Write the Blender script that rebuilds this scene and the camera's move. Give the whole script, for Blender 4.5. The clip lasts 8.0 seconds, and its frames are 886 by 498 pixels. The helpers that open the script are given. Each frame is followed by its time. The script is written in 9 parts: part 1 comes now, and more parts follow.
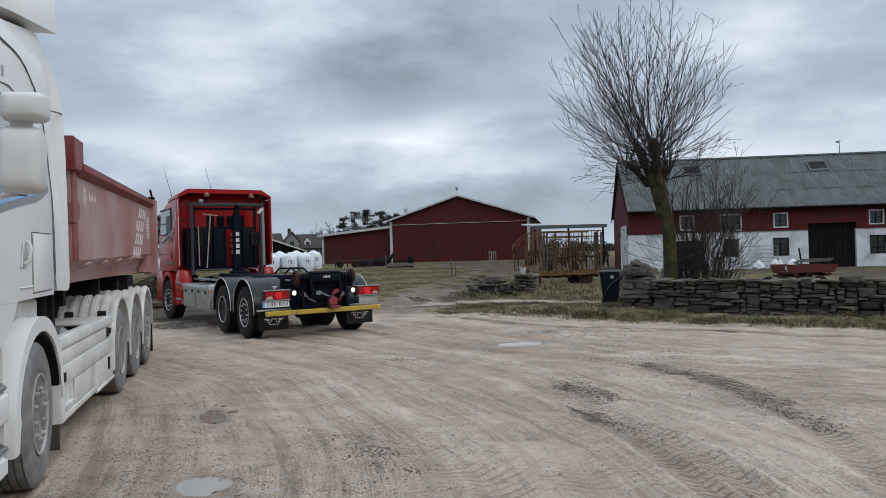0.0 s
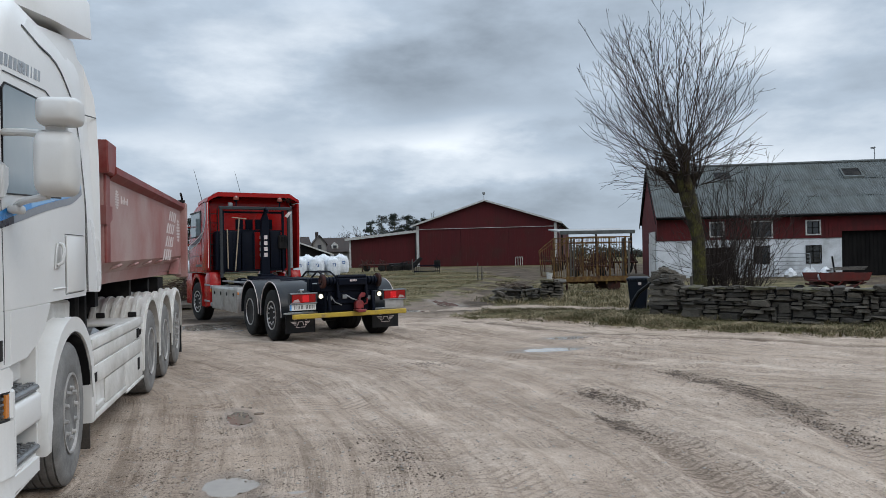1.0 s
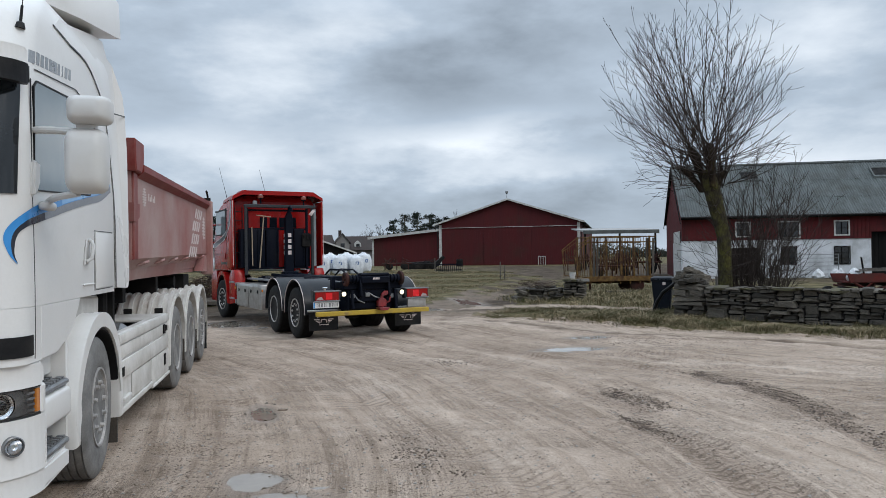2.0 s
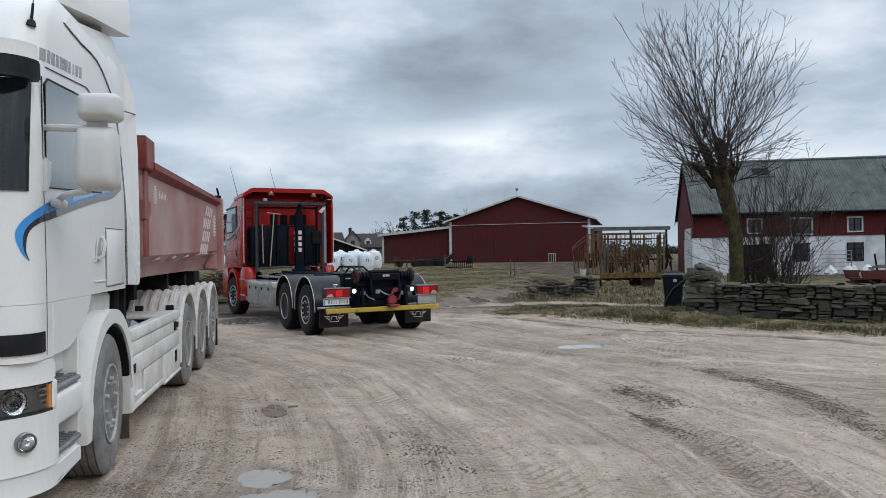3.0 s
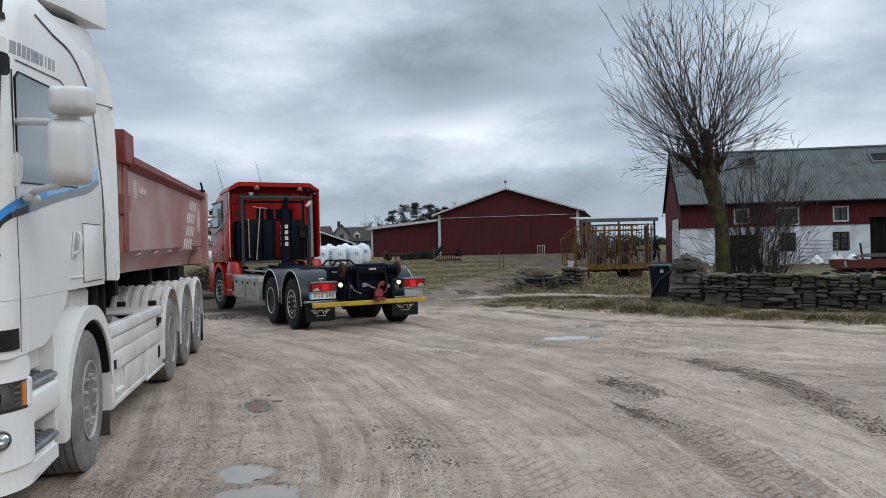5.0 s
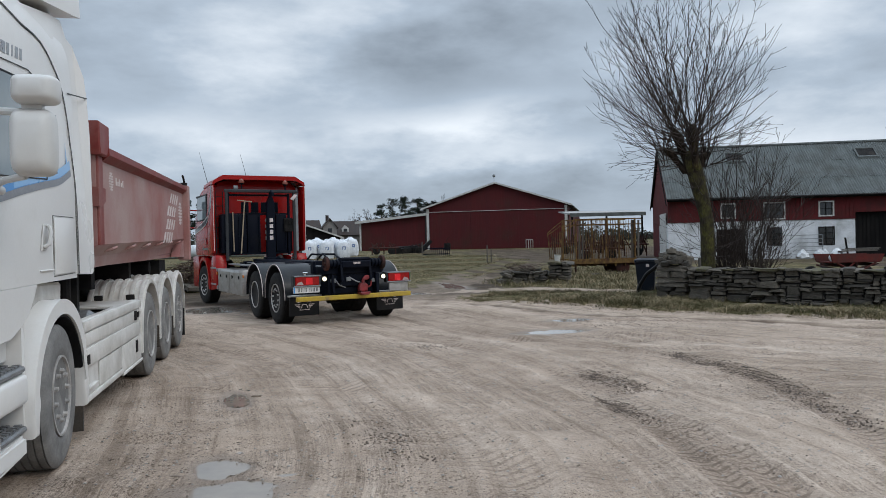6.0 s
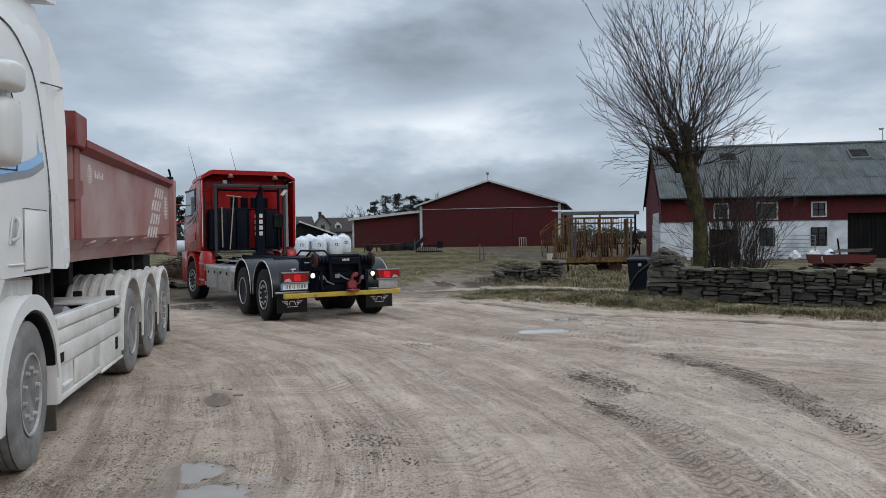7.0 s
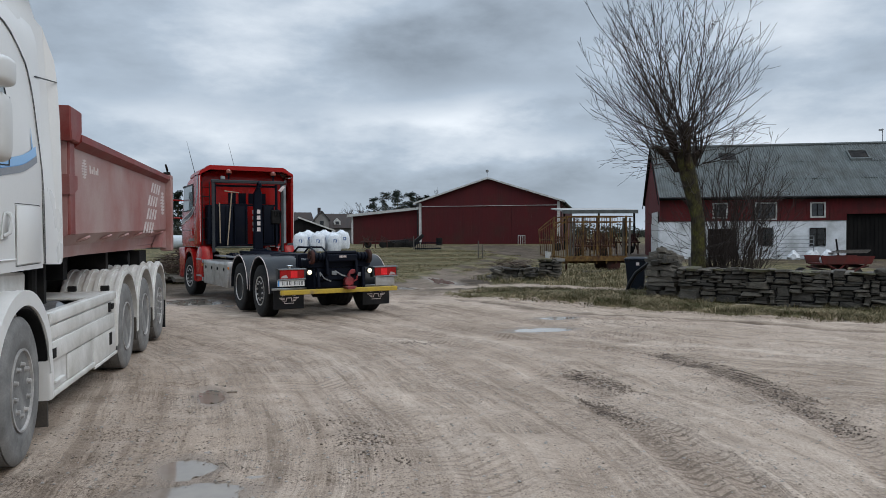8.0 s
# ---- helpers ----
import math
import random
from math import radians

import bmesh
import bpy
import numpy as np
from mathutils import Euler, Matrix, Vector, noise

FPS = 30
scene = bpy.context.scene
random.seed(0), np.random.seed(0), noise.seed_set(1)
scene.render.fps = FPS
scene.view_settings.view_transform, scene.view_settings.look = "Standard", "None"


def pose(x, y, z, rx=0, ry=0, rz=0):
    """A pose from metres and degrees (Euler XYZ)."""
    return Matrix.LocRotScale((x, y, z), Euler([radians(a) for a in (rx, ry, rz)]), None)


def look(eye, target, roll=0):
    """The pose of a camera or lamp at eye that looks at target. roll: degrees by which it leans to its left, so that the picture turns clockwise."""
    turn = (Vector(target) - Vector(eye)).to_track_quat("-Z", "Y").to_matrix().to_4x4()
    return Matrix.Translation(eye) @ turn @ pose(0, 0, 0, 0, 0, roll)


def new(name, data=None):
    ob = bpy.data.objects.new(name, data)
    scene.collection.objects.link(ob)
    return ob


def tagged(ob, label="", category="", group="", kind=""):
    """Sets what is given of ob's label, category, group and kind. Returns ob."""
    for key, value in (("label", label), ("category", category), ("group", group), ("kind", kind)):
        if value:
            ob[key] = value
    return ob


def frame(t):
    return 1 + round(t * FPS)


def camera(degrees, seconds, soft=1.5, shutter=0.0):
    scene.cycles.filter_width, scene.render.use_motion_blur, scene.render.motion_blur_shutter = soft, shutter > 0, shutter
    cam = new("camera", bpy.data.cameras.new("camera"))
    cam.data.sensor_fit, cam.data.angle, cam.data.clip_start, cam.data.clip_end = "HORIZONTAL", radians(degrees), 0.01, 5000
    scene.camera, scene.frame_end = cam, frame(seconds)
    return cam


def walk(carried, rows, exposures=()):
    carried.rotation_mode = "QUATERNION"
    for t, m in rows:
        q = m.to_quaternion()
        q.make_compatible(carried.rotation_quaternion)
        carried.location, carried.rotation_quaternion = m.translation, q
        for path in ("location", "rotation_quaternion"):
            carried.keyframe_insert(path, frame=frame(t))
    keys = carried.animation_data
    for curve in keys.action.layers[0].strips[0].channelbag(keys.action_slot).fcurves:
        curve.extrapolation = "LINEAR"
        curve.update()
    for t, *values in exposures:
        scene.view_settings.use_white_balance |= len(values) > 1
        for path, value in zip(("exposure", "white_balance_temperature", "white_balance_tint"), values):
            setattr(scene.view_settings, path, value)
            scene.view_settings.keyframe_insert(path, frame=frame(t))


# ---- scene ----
cam = camera(61.6, 8.0, soft=0.7)
PATH = [
    (0, (-1.062, 0.031, 1.616), (-0.53, 1.959, 1.623), -1.6),
    (0.5, (-1.054, 0.03, 1.619), (-0.559, 1.968, 1.635), -1.3),
    (1, (-1.057, 0.028, 1.619), (-0.594, 1.973, 1.64), -1.1),
    (1.5, (-1.06, 0.024, 1.613), (-0.628, 1.977, 1.636), -0.9),
    (2, (-1.064, 0.023, 1.614), (-0.66, 1.982, 1.633), -0.8),
    (3.5, (-1.056, 0.038, 1.607), (-0.681, 2.003, 1.615), -0.9),
    (4, (-1.052, 0.043, 1.606), (-0.67, 2.006, 1.609), -1.0),
    (4.5, (-1.029, 0.045, 1.606), (-0.637, 2.006, 1.605), -1.2),
    (6, (-0.894, 0.091, 1.597), (-0.462, 2.043, 1.573), -1.3),
    (6.5, (-0.845, 0.19, 1.595), (-0.401, 2.14, 1.566), -1.0),
    (7, (-0.795, 0.239, 1.592), (-0.346, 2.188, 1.561), -0.8),
    (7.5, (-0.763, 0.244, 1.597), (-0.314, 2.193, 1.562), -0.5),
    (8, (-0.755, 0.255, 1.605), (-0.304, 2.203, 1.566), -0.3),
]
walk(cam, [(t, look(eye, target, roll)) for t, eye, target, roll in PATH], [(0, -0.05), (1, 0.0), (4.5, 0.0), (6, -0.07), (8, -0.10)])

# ---------------------------------------------------------------- sky and sun (overcast winter day)
SUN_EL, SUN_ROT = radians(38), radians(140)
world = bpy.data.worlds.new("overcast")
scene.world = world
world.use_nodes = True
wn, wl = world.node_tree.nodes, world.node_tree.links
wn.clear()


def wnode(kind, **kw):
    n = wn.new(kind)
    for k, v in kw.items():
        if k == "op":
            n.operation = v
        elif k == "clamp":
            n.use_clamp = v
    return n


def wmath(op, a, b=None, clamp=False):
    n = wnode("ShaderNodeMath", op=op, clamp=clamp)
    for i, v in enumerate((a, b)):
        if v is None:
            continue
        if isinstance(v, (int, float)):
            n.inputs[i].default_value = v
        else:
            wl.new(v, n.inputs[i])
    return n.outputs[0]


coord = wnode("ShaderNodeTexCoord")
split = wnode("ShaderNodeSeparateXYZ")
wl.new(coord.outputs["Generated"], split.inputs[0])
dx, dy, dz = split.outputs
up = wmath("MAXIMUM", dz, 0.0)
flat = wnode("ShaderNodeCombineXYZ")
den = wmath("ADD", up, 0.16)
wl.new(wmath("DIVIDE", dx, den), flat.inputs[0])
wl.new(wmath("DIVIDE", dy, den), flat.inputs[1])


def cloud_noise(scale, detail, rough, shift, source=None, squash=1.0):
    mp = wnode("ShaderNodeMapping")
    mp.inputs["Location"].default_value, mp.inputs["Scale"].default_value = shift, (1, 1, squash)
    wl.new(source or flat.outputs[0], mp.inputs[0])
    n = wnode("ShaderNodeTexNoise")
    n.inputs["Scale"].default_value, n.inputs["Detail"].default_value, n.inputs["Roughness"].default_value = scale, detail, rough
    wl.new(mp.outputs[0], n.inputs["Vector"])
    return n.outputs["Fac"]


big = cloud_noise(0.55, 6, 0.55, (3.1, 1.7, 0))
fine = cloud_noise(4.2, 8, 0.56, (0.4, 5.2, 2), coord.outputs["Generated"], 2.6)
warp = wmath("SUBTRACT", cloud_noise(0.9, 5, 0.6, (7, 2, 1)), 0.5)
az = wmath("ADD", wmath("ARCTAN2", dx, dy), wmath("MULTIPLY", warp, 0.25))
el = wmath("ADD", up, wmath("MULTIPLY", wmath("SUBTRACT", fine, 0.5), 0.10))


def bank(az0, el0, wide, high, lean, amount):
    """One soft cloud bank, by its bearing and height in degrees."""
    a = wmath("SUBTRACT", az, radians(az0))
    e = wmath("SUBTRACT", wmath("SUBTRACT", el, math.sin(radians(el0))), wmath("MULTIPLY", a, lean))
    a, e = wmath("DIVIDE", a, radians(wide)), wmath("DIVIDE", e, radians(high))
    q = wmath("ADD", wmath("MULTIPLY", a, a), wmath("MULTIPLY", e, e))
    return wmath("MULTIPLY", wmath("POWER", 2.718, wmath("MULTIPLY", q, -1.0)), amount)


shade = wmath("ADD", wmath("MULTIPLY", wmath("SUBTRACT", big, 0.5), 0.7), wmath("MULTIPLY", wmath("SUBTRACT", fine, 0.5), 1.15))
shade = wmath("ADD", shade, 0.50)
for row in ((14, 13.4, 9, 3.2, 0.25, -0.21), (-9, 13.0, 6, 4.5, 0.0, -0.17), (1, 11.3, 8, 2.2, 0.12, -0.06), (0, 15.5, 8, 3.5, 0.0, 0.10), (14, 9.3, 9, 1.5, 0.05, 0.36), (-5, 8.6, 7, 1.6, 0.0, 0.22),
            (38, 13.5, 5, 4.0, 0.4, 0.20), (6, 17.5, 6, 2.0, 0.0, 0.12), (20, 6.6, 22, 1.0, 0.0, 0.16), (12, 3.6, 45, 1.7, 0.0, -0.16), (30, 19, 7, 3, 0.3, -0.15)):
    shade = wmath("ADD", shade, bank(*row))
ramp = wnode("ShaderNodeValToRGB")
ramp.color_ramp.elements[0].position, ramp.color_ramp.elements[0].color = 0.0, (0.176, 0.212, 0.256, 1)
ramp.color_ramp.elements[1].position, ramp.color_ramp.elements[1].color = 1.0, (0.775, 0.83, 0.89, 1)
mid = ramp.color_ramp.elements.new(0.5)
mid.color = (0.378, 0.45, 0.537, 1)
wl.new(shade, ramp.inputs[0])
# an overcast sky is brighter towards the zenith
gain = wmath("ADD", 1.36, wmath("MULTIPLY", wmath("MAXIMUM", wmath("SUBTRACT", up, 0.30), 0.0), 4.4))
cloud = wnode("ShaderNodeBackground")
wl.new(ramp.outputs[0], cloud.inputs["Color"])
wl.new(gain, cloud.inputs["Strength"])
sky = wnode("ShaderNodeTexSky")
sky.sky_type, sky.sun_disc, sky.sun_elevation, sky.sun_rotation = "NISHITA", False, SUN_EL, SUN_ROT
blue = wnode("ShaderNodeBackground")
wl.new(sky.outputs[0], blue.inputs["Color"])
blue.inputs["Strength"].default_value = 0.05
over = wnode("ShaderNodeMixShader")
over.inputs[0].default_value = 0.92
wl.new(blue.outputs[0], over.inputs[1])
wl.new(cloud.outputs[0], over.inputs[2])
out = wnode("ShaderNodeOutputWorld")
wl.new(over.outputs[0], out.inputs[0])

sun_data = bpy.data.lights.new("sun", "SUN")
sun_data.energy, sun_data.angle, sun_data.color = 1.0, radians(25), (1.0, 0.95, 0.88)
sun = new("sun", sun_data)
sun.matrix_world = look((0, 0, 30), (0 - 30 * math.sin(SUN_ROT) / math.tan(SUN_EL), 0 - 30 * math.cos(SUN_ROT) / math.tan(SUN_EL), 0))


# ---------------------------------------------------------------- materials
def mat(name, col, col2=None, rough=0.6, metal=0.0, scale=4.0, contrast=0.5, bump=0.15, bscale=60.0, coat=0.0, dirt=None, dirt_amt=0.0, dirt_scale=1.5,
        stretch=(1, 1, 1), vary=0.0, rough_var=0.12, spec=0.5, grain=0.12):
    """A painted, metal or mineral surface: two tones on a broad noise, fine grain with relief, and a patchy film of dirt."""
    m = bpy.data.materials.new(name)
    m.use_nodes = True
    nt = m.node_tree
    n, l = nt.nodes, nt.links
    p = n["Principled BSDF"]
    tc = n.new("ShaderNodeTexCoord")
    mp = n.new("ShaderNodeMapping")
    mp.inputs["Scale"].default_value = stretch
    l.new(tc.outputs["Object"], mp.inputs[0])
    a, b = n.new("ShaderNodeTexNoise"), n.new("ShaderNodeTexNoise")
    a.inputs["Scale"].default_value, a.inputs["Detail"].default_value = scale, 6
    b.inputs["Scale"].default_value, b.inputs["Detail"].default_value = bscale, 4
    l.new(mp.outputs[0], a.inputs["Vector"])
    l.new(mp.outputs[0], b.inputs["Vector"])
    r = n.new("ShaderNodeValToRGB")
    r.color_ramp.elements[0].position, r.color_ramp.elements[1].position = 0.5 - 0.3 * contrast, 0.5 + 0.3 * contrast
    col2 = col2 or tuple(c * 0.8 for c in col)
    r.color_ramp.elements[0].color, r.color_ramp.elements[1].color = (*col2, 1), (*col, 1)
    l.new(a.outputs["Fac"], r.inputs[0])
    colour = r.outputs[0]
    if dirt:
        d = n.new("ShaderNodeTexNoise")
        d.inputs["Scale"].default_value, d.inputs["Detail"].default_value, d.inputs["Roughness"].default_value = dirt_scale, 9, 0.65
        l.new(tc.outputs["Object"], d.inputs["Vector"])
        dr = n.new("ShaderNodeMapRange")
        dr.inputs["From Min"].default_value, dr.inputs["From Max"].default_value = 0.62 - 0.4 * dirt_amt, 0.9 - 0.4 * dirt_amt
        l.new(d.outputs["Fac"], dr.inputs["Value"])
        mx = n.new("ShaderNodeMix")
        mx.data_type = "RGBA"
        l.new(dr.outputs[0], mx.inputs[0])
        l.new(colour, mx.inputs[6])
        mx.inputs[7].default_value = (*dirt, 1)
        colour = mx.outputs[2]
    hv = n.new("ShaderNodeHueSaturation")
    l.new(colour, hv.inputs["Color"])
    g = n.new("ShaderNodeMapRange")
    g.inputs["From Min"].default_value, g.inputs["From Max"].default_value = 0.3, 0.7
    g.inputs["To Min"].default_value, g.inputs["To Max"].default_value = 1 - grain, 1 + grain
    l.new(b.outputs["Fac"], g.inputs["Value"])
    val = g.outputs[0]
    if vary:
        oi = n.new("ShaderNodeObjectInfo")
        vr = n.new("ShaderNodeMapRange")
        vr.inputs["To Min"].default_value, vr.inputs["To Max"].default_value = 1 - vary, 1 + vary
        l.new(oi.outputs["Random"], vr.inputs["Value"])
        mu = n.new("ShaderNodeMath")
        mu.operation = "MULTIPLY"
        l.new(val, mu.inputs[0])
        l.new(vr.outputs[0], mu.inputs[1])
        val = mu.outputs[0]
    l.new(val, hv.inputs["Value"])
    l.new(hv.outputs[0], p.inputs["Base Color"])
    rr = n.new("ShaderNodeMapRange")
    rr.inputs["To Min"].default_value, rr.inputs["To Max"].default_value = max(0.03, rough - rough_var), min(1, rough + rough_var)
    l.new(a.outputs["Fac"], rr.inputs["Value"])
    l.new(rr.outputs[0], p.inputs["Roughness"])
    p.inputs["Metallic"].default_value = metal
    p.inputs["Coat Weight"].default_value = coat
    p.inputs["Specular IOR Level"].default_value = spec
    if bump:
        bp = n.new("ShaderNodeBump")
        bp.inputs["Strength"].default_value, bp.inputs["Distance"].default_value = bump, 0.01
        l.new(b.outputs["Fac"], bp.inputs["Height"])
        l.new(bp.outputs[0], p.inputs["Normal"])
    return m


def glow(name, col, power):
    m = mat(name, col, rough=0.25)
    p = m.node_tree.nodes["Principled BSDF"]
    p.inputs["Emission Color"].default_value, p.inputs["Emission Strength"].default_value = (*col, 1), power
    return m


def glass(name, tint, rough=0.03, clear=0.75):
    m = bpy.data.materials.new(name)
    m.use_nodes = True
    p = m.node_tree.nodes["Principled BSDF"]
    p.inputs["Base Color"].default_value, p.inputs["Roughness"].default_value = (*tint, 1), rough
    p.inputs["Transmission Weight"].default_value, p.inputs["IOR"].default_value = clear, 1.45
    return m


DUST = (0.42, 0.39, 0.35)
MUD = (0.20, 0.165, 0.13)
M_WHITE = mat("white_paint", (0.66, 0.65, 0.63), (0.70, 0.69, 0.67), 0.32, scale=1.2, bump=0.0, coat=0.0, spec=0.35, dirt=(0.62, 0.61, 0.58), dirt_amt=0.12, dirt_scale=3.0, grain=0.015)
M_WHITE_DIRTY = mat("dusty_white_paint", (0.66, 0.64, 0.61), (0.58, 0.56, 0.53), 0.5, scale=2, bump=0.05, dirt=(0.42, 0.40, 0.36), dirt_amt=0.55, dirt_scale=2.2, grain=0.05)
M_PLASTIC = mat("white_plastic", (0.56, 0.555, 0.54), (0.50, 0.495, 0.48), 0.45, bump=0.02, bscale=200, dirt=(0.5, 0.48, 0.44), dirt_amt=0.2, grain=0.03)
M_BLACK = mat("black_plastic", (0.008, 0.008, 0.009), (0.011, 0.011, 0.012), 0.5, bump=0.1, bscale=150, dirt=(0.035, 0.033, 0.03), dirt_amt=0.25, spec=0.18)
M_UNDER = mat("chassis_steel", (0.01, 0.01, 0.011), (0.018, 0.017, 0.016), 0.65, dirt=(0.04, 0.034, 0.03), dirt_amt=0.3, bump=0.2, spec=0.06)
M_TYRE = mat("tyre_rubber", (0.009, 0.009, 0.0095), (0.014, 0.0137, 0.0133), 0.75, scale=5, bump=0.25, bscale=90, dirt=(0.04, 0.036, 0.032), dirt_amt=0.3, spec=0.15)
M_TYRE_DUST = mat("dusty_tyre_rubber", (0.19, 0.185, 0.178), (0.10, 0.097, 0.092), 0.85, scale=9, contrast=0.9, bump=0.25, bscale=70, dirt=(0.24, 0.228, 0.215), dirt_amt=0.4, dirt_scale=4)
M_RIM_DUST = mat("dusty_wheel_steel", (0.36, 0.345, 0.33), (0.27, 0.26, 0.25), 0.7, metal=0.1, scale=8, bump=0.15, dirt=(0.46, 0.43, 0.40), dirt_amt=0.4, dirt_scale=5)
M_RIM = mat("wheel_steel", (0.60, 0.59, 0.58), (0.42, 0.40, 0.38), 0.38, metal=0.5, scale=7, bump=0.15, dirt=(0.16, 0.12, 0.09), dirt_amt=0.35, dirt_scale=6)
M_FLAP = mat("mud_flap_rubber", (0.03, 0.027, 0.024), (0.045, 0.038, 0.032), 0.85, dirt=(0.085, 0.067, 0.052), dirt_amt=0.5, dirt_scale=4, bump=0.3)
M_BLUE = mat("blue_stripe_paint", (0.030, 0.25, 0.60), (0.026, 0.22, 0.56), 0.3, bump=0.01, coat=0.3, grain=0.015)
M_BLUE_LIGHT = mat("light_blue_stripe_paint", (0.20, 0.42, 0.70), (0.18, 0.40, 0.68), 0.3, bump=0.01, coat=0.3, grain=0.015)
M_NAVY = mat("navy_stripe_paint", (0.010, 0.012, 0.022), (0.009, 0.011, 0.02), 0.3, bump=0.01, coat=0.3, grain=0.015)
M_STRIPE_GREY = mat("grey_stripe_paint", (0.24, 0.25, 0.27), rough=0.35, bump=0.01)
M_DECAL_WHITE = mat("white_decal", (0.60, 0.52, 0.50), (0.47, 0.39, 0.37), 0.5, bump=0.02, scale=9)
M_LETTER_GREY = mat("grey_lettering", (0.33, 0.34, 0.35), rough=0.3, metal=0.4, bump=0.0)
M_GLASS = glass("truck_glass", (0.35, 0.42, 0.44))
M_INTERIOR = mat("cab_interior", (0.035, 0.035, 0.037), rough=0.8)
M_BODY_RED = mat("faded_red_tipper_paint", (0.28, 0.098, 0.086), (0.235, 0.080, 0.072), 0.55, scale=1.3, bump=0.08, bscale=40, dirt=(0.365, 0.255, 0.235), dirt_amt=0.66, dirt_scale=0.55, grain=0.05, spec=0.3)
M_BODY_RED_CLEAN = mat("red_tipper_paint", (0.2, 0.032, 0.026), (0.16, 0.03, 0.026), 0.5, scale=2, bump=0.08, dirt=(0.27, 0.15, 0.135), dirt_amt=0.3, dirt_scale=0.8, grain=0.05, spec=0.3)
M_RED = mat("red_truck_paint", (0.3, 0.0075, 0.0065), (0.26, 0.007, 0.006), 0.24, scale=1.5, bump=0.015, coat=0.0, dirt=(0.11, 0.012, 0.011), dirt_amt=0.22, grain=0.015, spec=0.22)
M_RED_PART = mat("red_coupling_paint", (0.24, 0.016, 0.018), (0.13, 0.014, 0.016), 0.45, scale=12, bump=0.15, dirt=(0.1, 0.03, 0.03), dirt_amt=0.4, dirt_scale=9)
M_GEAR = mat("black_blue_gear_paint", (0.0035, 0.005, 0.010), (0.005, 0.0065, 0.012), 0.5, scale=3, bump=0.06, dirt=(0.013, 0.013, 0.015), dirt_amt=0.2, spec=0.06)
M_STAINLESS = mat("stainless_steel", (0.52, 0.51, 0.50), (0.42, 0.41, 0.40), 0.36, metal=0.9, scale=3, bump=0.03, stretch=(1, 1, 6), dirt=(0.25, 0.22, 0.19), dirt_amt=0.4, dirt_scale=2.5)
M_GALV = mat("galvanised_steel", (0.24, 0.25, 0.26), (0.18, 0.185, 0.19), 0.5, metal=0.5, scale=12, bump=0.1)
M_GREY_STEEL = mat("grey_gantry_steel", (0.035, 0.037, 0.041), (0.024, 0.026, 0.028), 0.5, metal=0.3, scale=8, bump=0.1, spec=0.3)
M_YELLOW = mat("scuffed_yellow_paint", (0.50, 0.34, 0.02), (0.36, 0.24, 0.02), 0.55, scale=5, bump=0.15, dirt=(0.16, 0.11, 0.05), dirt_amt=0.38, dirt_scale=5)
M_FENDER = mat("black_fender_plastic", (0.014, 0.016, 0.019), (0.019, 0.021, 0.024), 0.38, scale=2, bump=0.05, dirt=(0.045, 0.043, 0.04), dirt_amt=0.25, spec=0.18)
M_TAIL_RED = glow("lit_tail_lens", (0.55, 0.008, 0.012), 0.28)
M_LENS_RED = mat("red_lens", (0.28, 0.008, 0.008), (0.24, 0.007, 0.007), rough=0.15, bump=0.02, spec=0.3)
M_AMBER = mat("amber_lens", (0.60, 0.20, 0.03), rough=0.2, bump=0.02)
M_CLEAR_LENS = mat("pale_turn_lens", (0.42, 0.34, 0.33), (0.30, 0.22, 0.21), rough=0.2, bump=0.02)
M_REVERSE = glow("lit_reversing_lamp", (1.0, 0.90, 0.62), 1.3)
M_CHROME = mat("chrome", (0.75, 0.75, 0.76), rough=0.12, metal=1.0, bump=0.0)
M_PLATE = mat("number_plate_white", (0.62, 0.62, 0.61), rough=0.4, bump=0.02)
M_INK = mat("black_ink", (0.015, 0.015, 0.017), rough=0.5, bump=0.0)
M_WOOD_HANDLE = mat("worn_ash_handle", (0.32, 0.25, 0.17), (0.22, 0.17, 0.12), 0.6, scale=20, bump=0.1)
M_LAMP_BOWL = mat("grey_lamp_housing", (0.20, 0.205, 0.21), (0.13, 0.135, 0.14), 0.3, metal=0.5, scale=12, bump=0.05)
M_LAMP_GLASS = glass("lamp_glass", (0.9, 0.92, 0.93), 0.02, 1.0)
M_BARN_RED = mat("red_barn_boards", (0.098, 0.0145, 0.0155), (0.070, 0.0125, 0.0135), 0.85, scale=1.2, bump=0.3, bscale=14, stretch=(6, 6, 0.6), dirt=(0.04, 0.015, 0.014), dirt_amt=0.35, dirt_scale=0.8, spec=0.2)
M_HALL_RED = mat("red_hall_sheet", (0.07, 0.0105, 0.0115), (0.058, 0.0095, 0.011), 0.75, scale=0.5, bump=0.25, bscale=5, stretch=(3, 3, 0.15), dirt=(0.045, 0.018, 0.014), dirt_amt=0.3, dirt_scale=0.35, spec=0.2)
M_LIME = mat("limewashed_render", (0.60, 0.615, 0.635), (0.47, 0.485, 0.50), 0.9, scale=1.4, bump=0.4, bscale=18, dirt=(0.22, 0.22, 0.21), dirt_amt=0.35, dirt_scale=0.9)
M_TRIM = mat("weathered_white_trim", (0.52, 0.51, 0.49), (0.38, 0.37, 0.35), 0.75, scale=6, bump=0.2, dirt=(0.25, 0.24, 0.22), dirt_amt=0.35, dirt_scale=4)
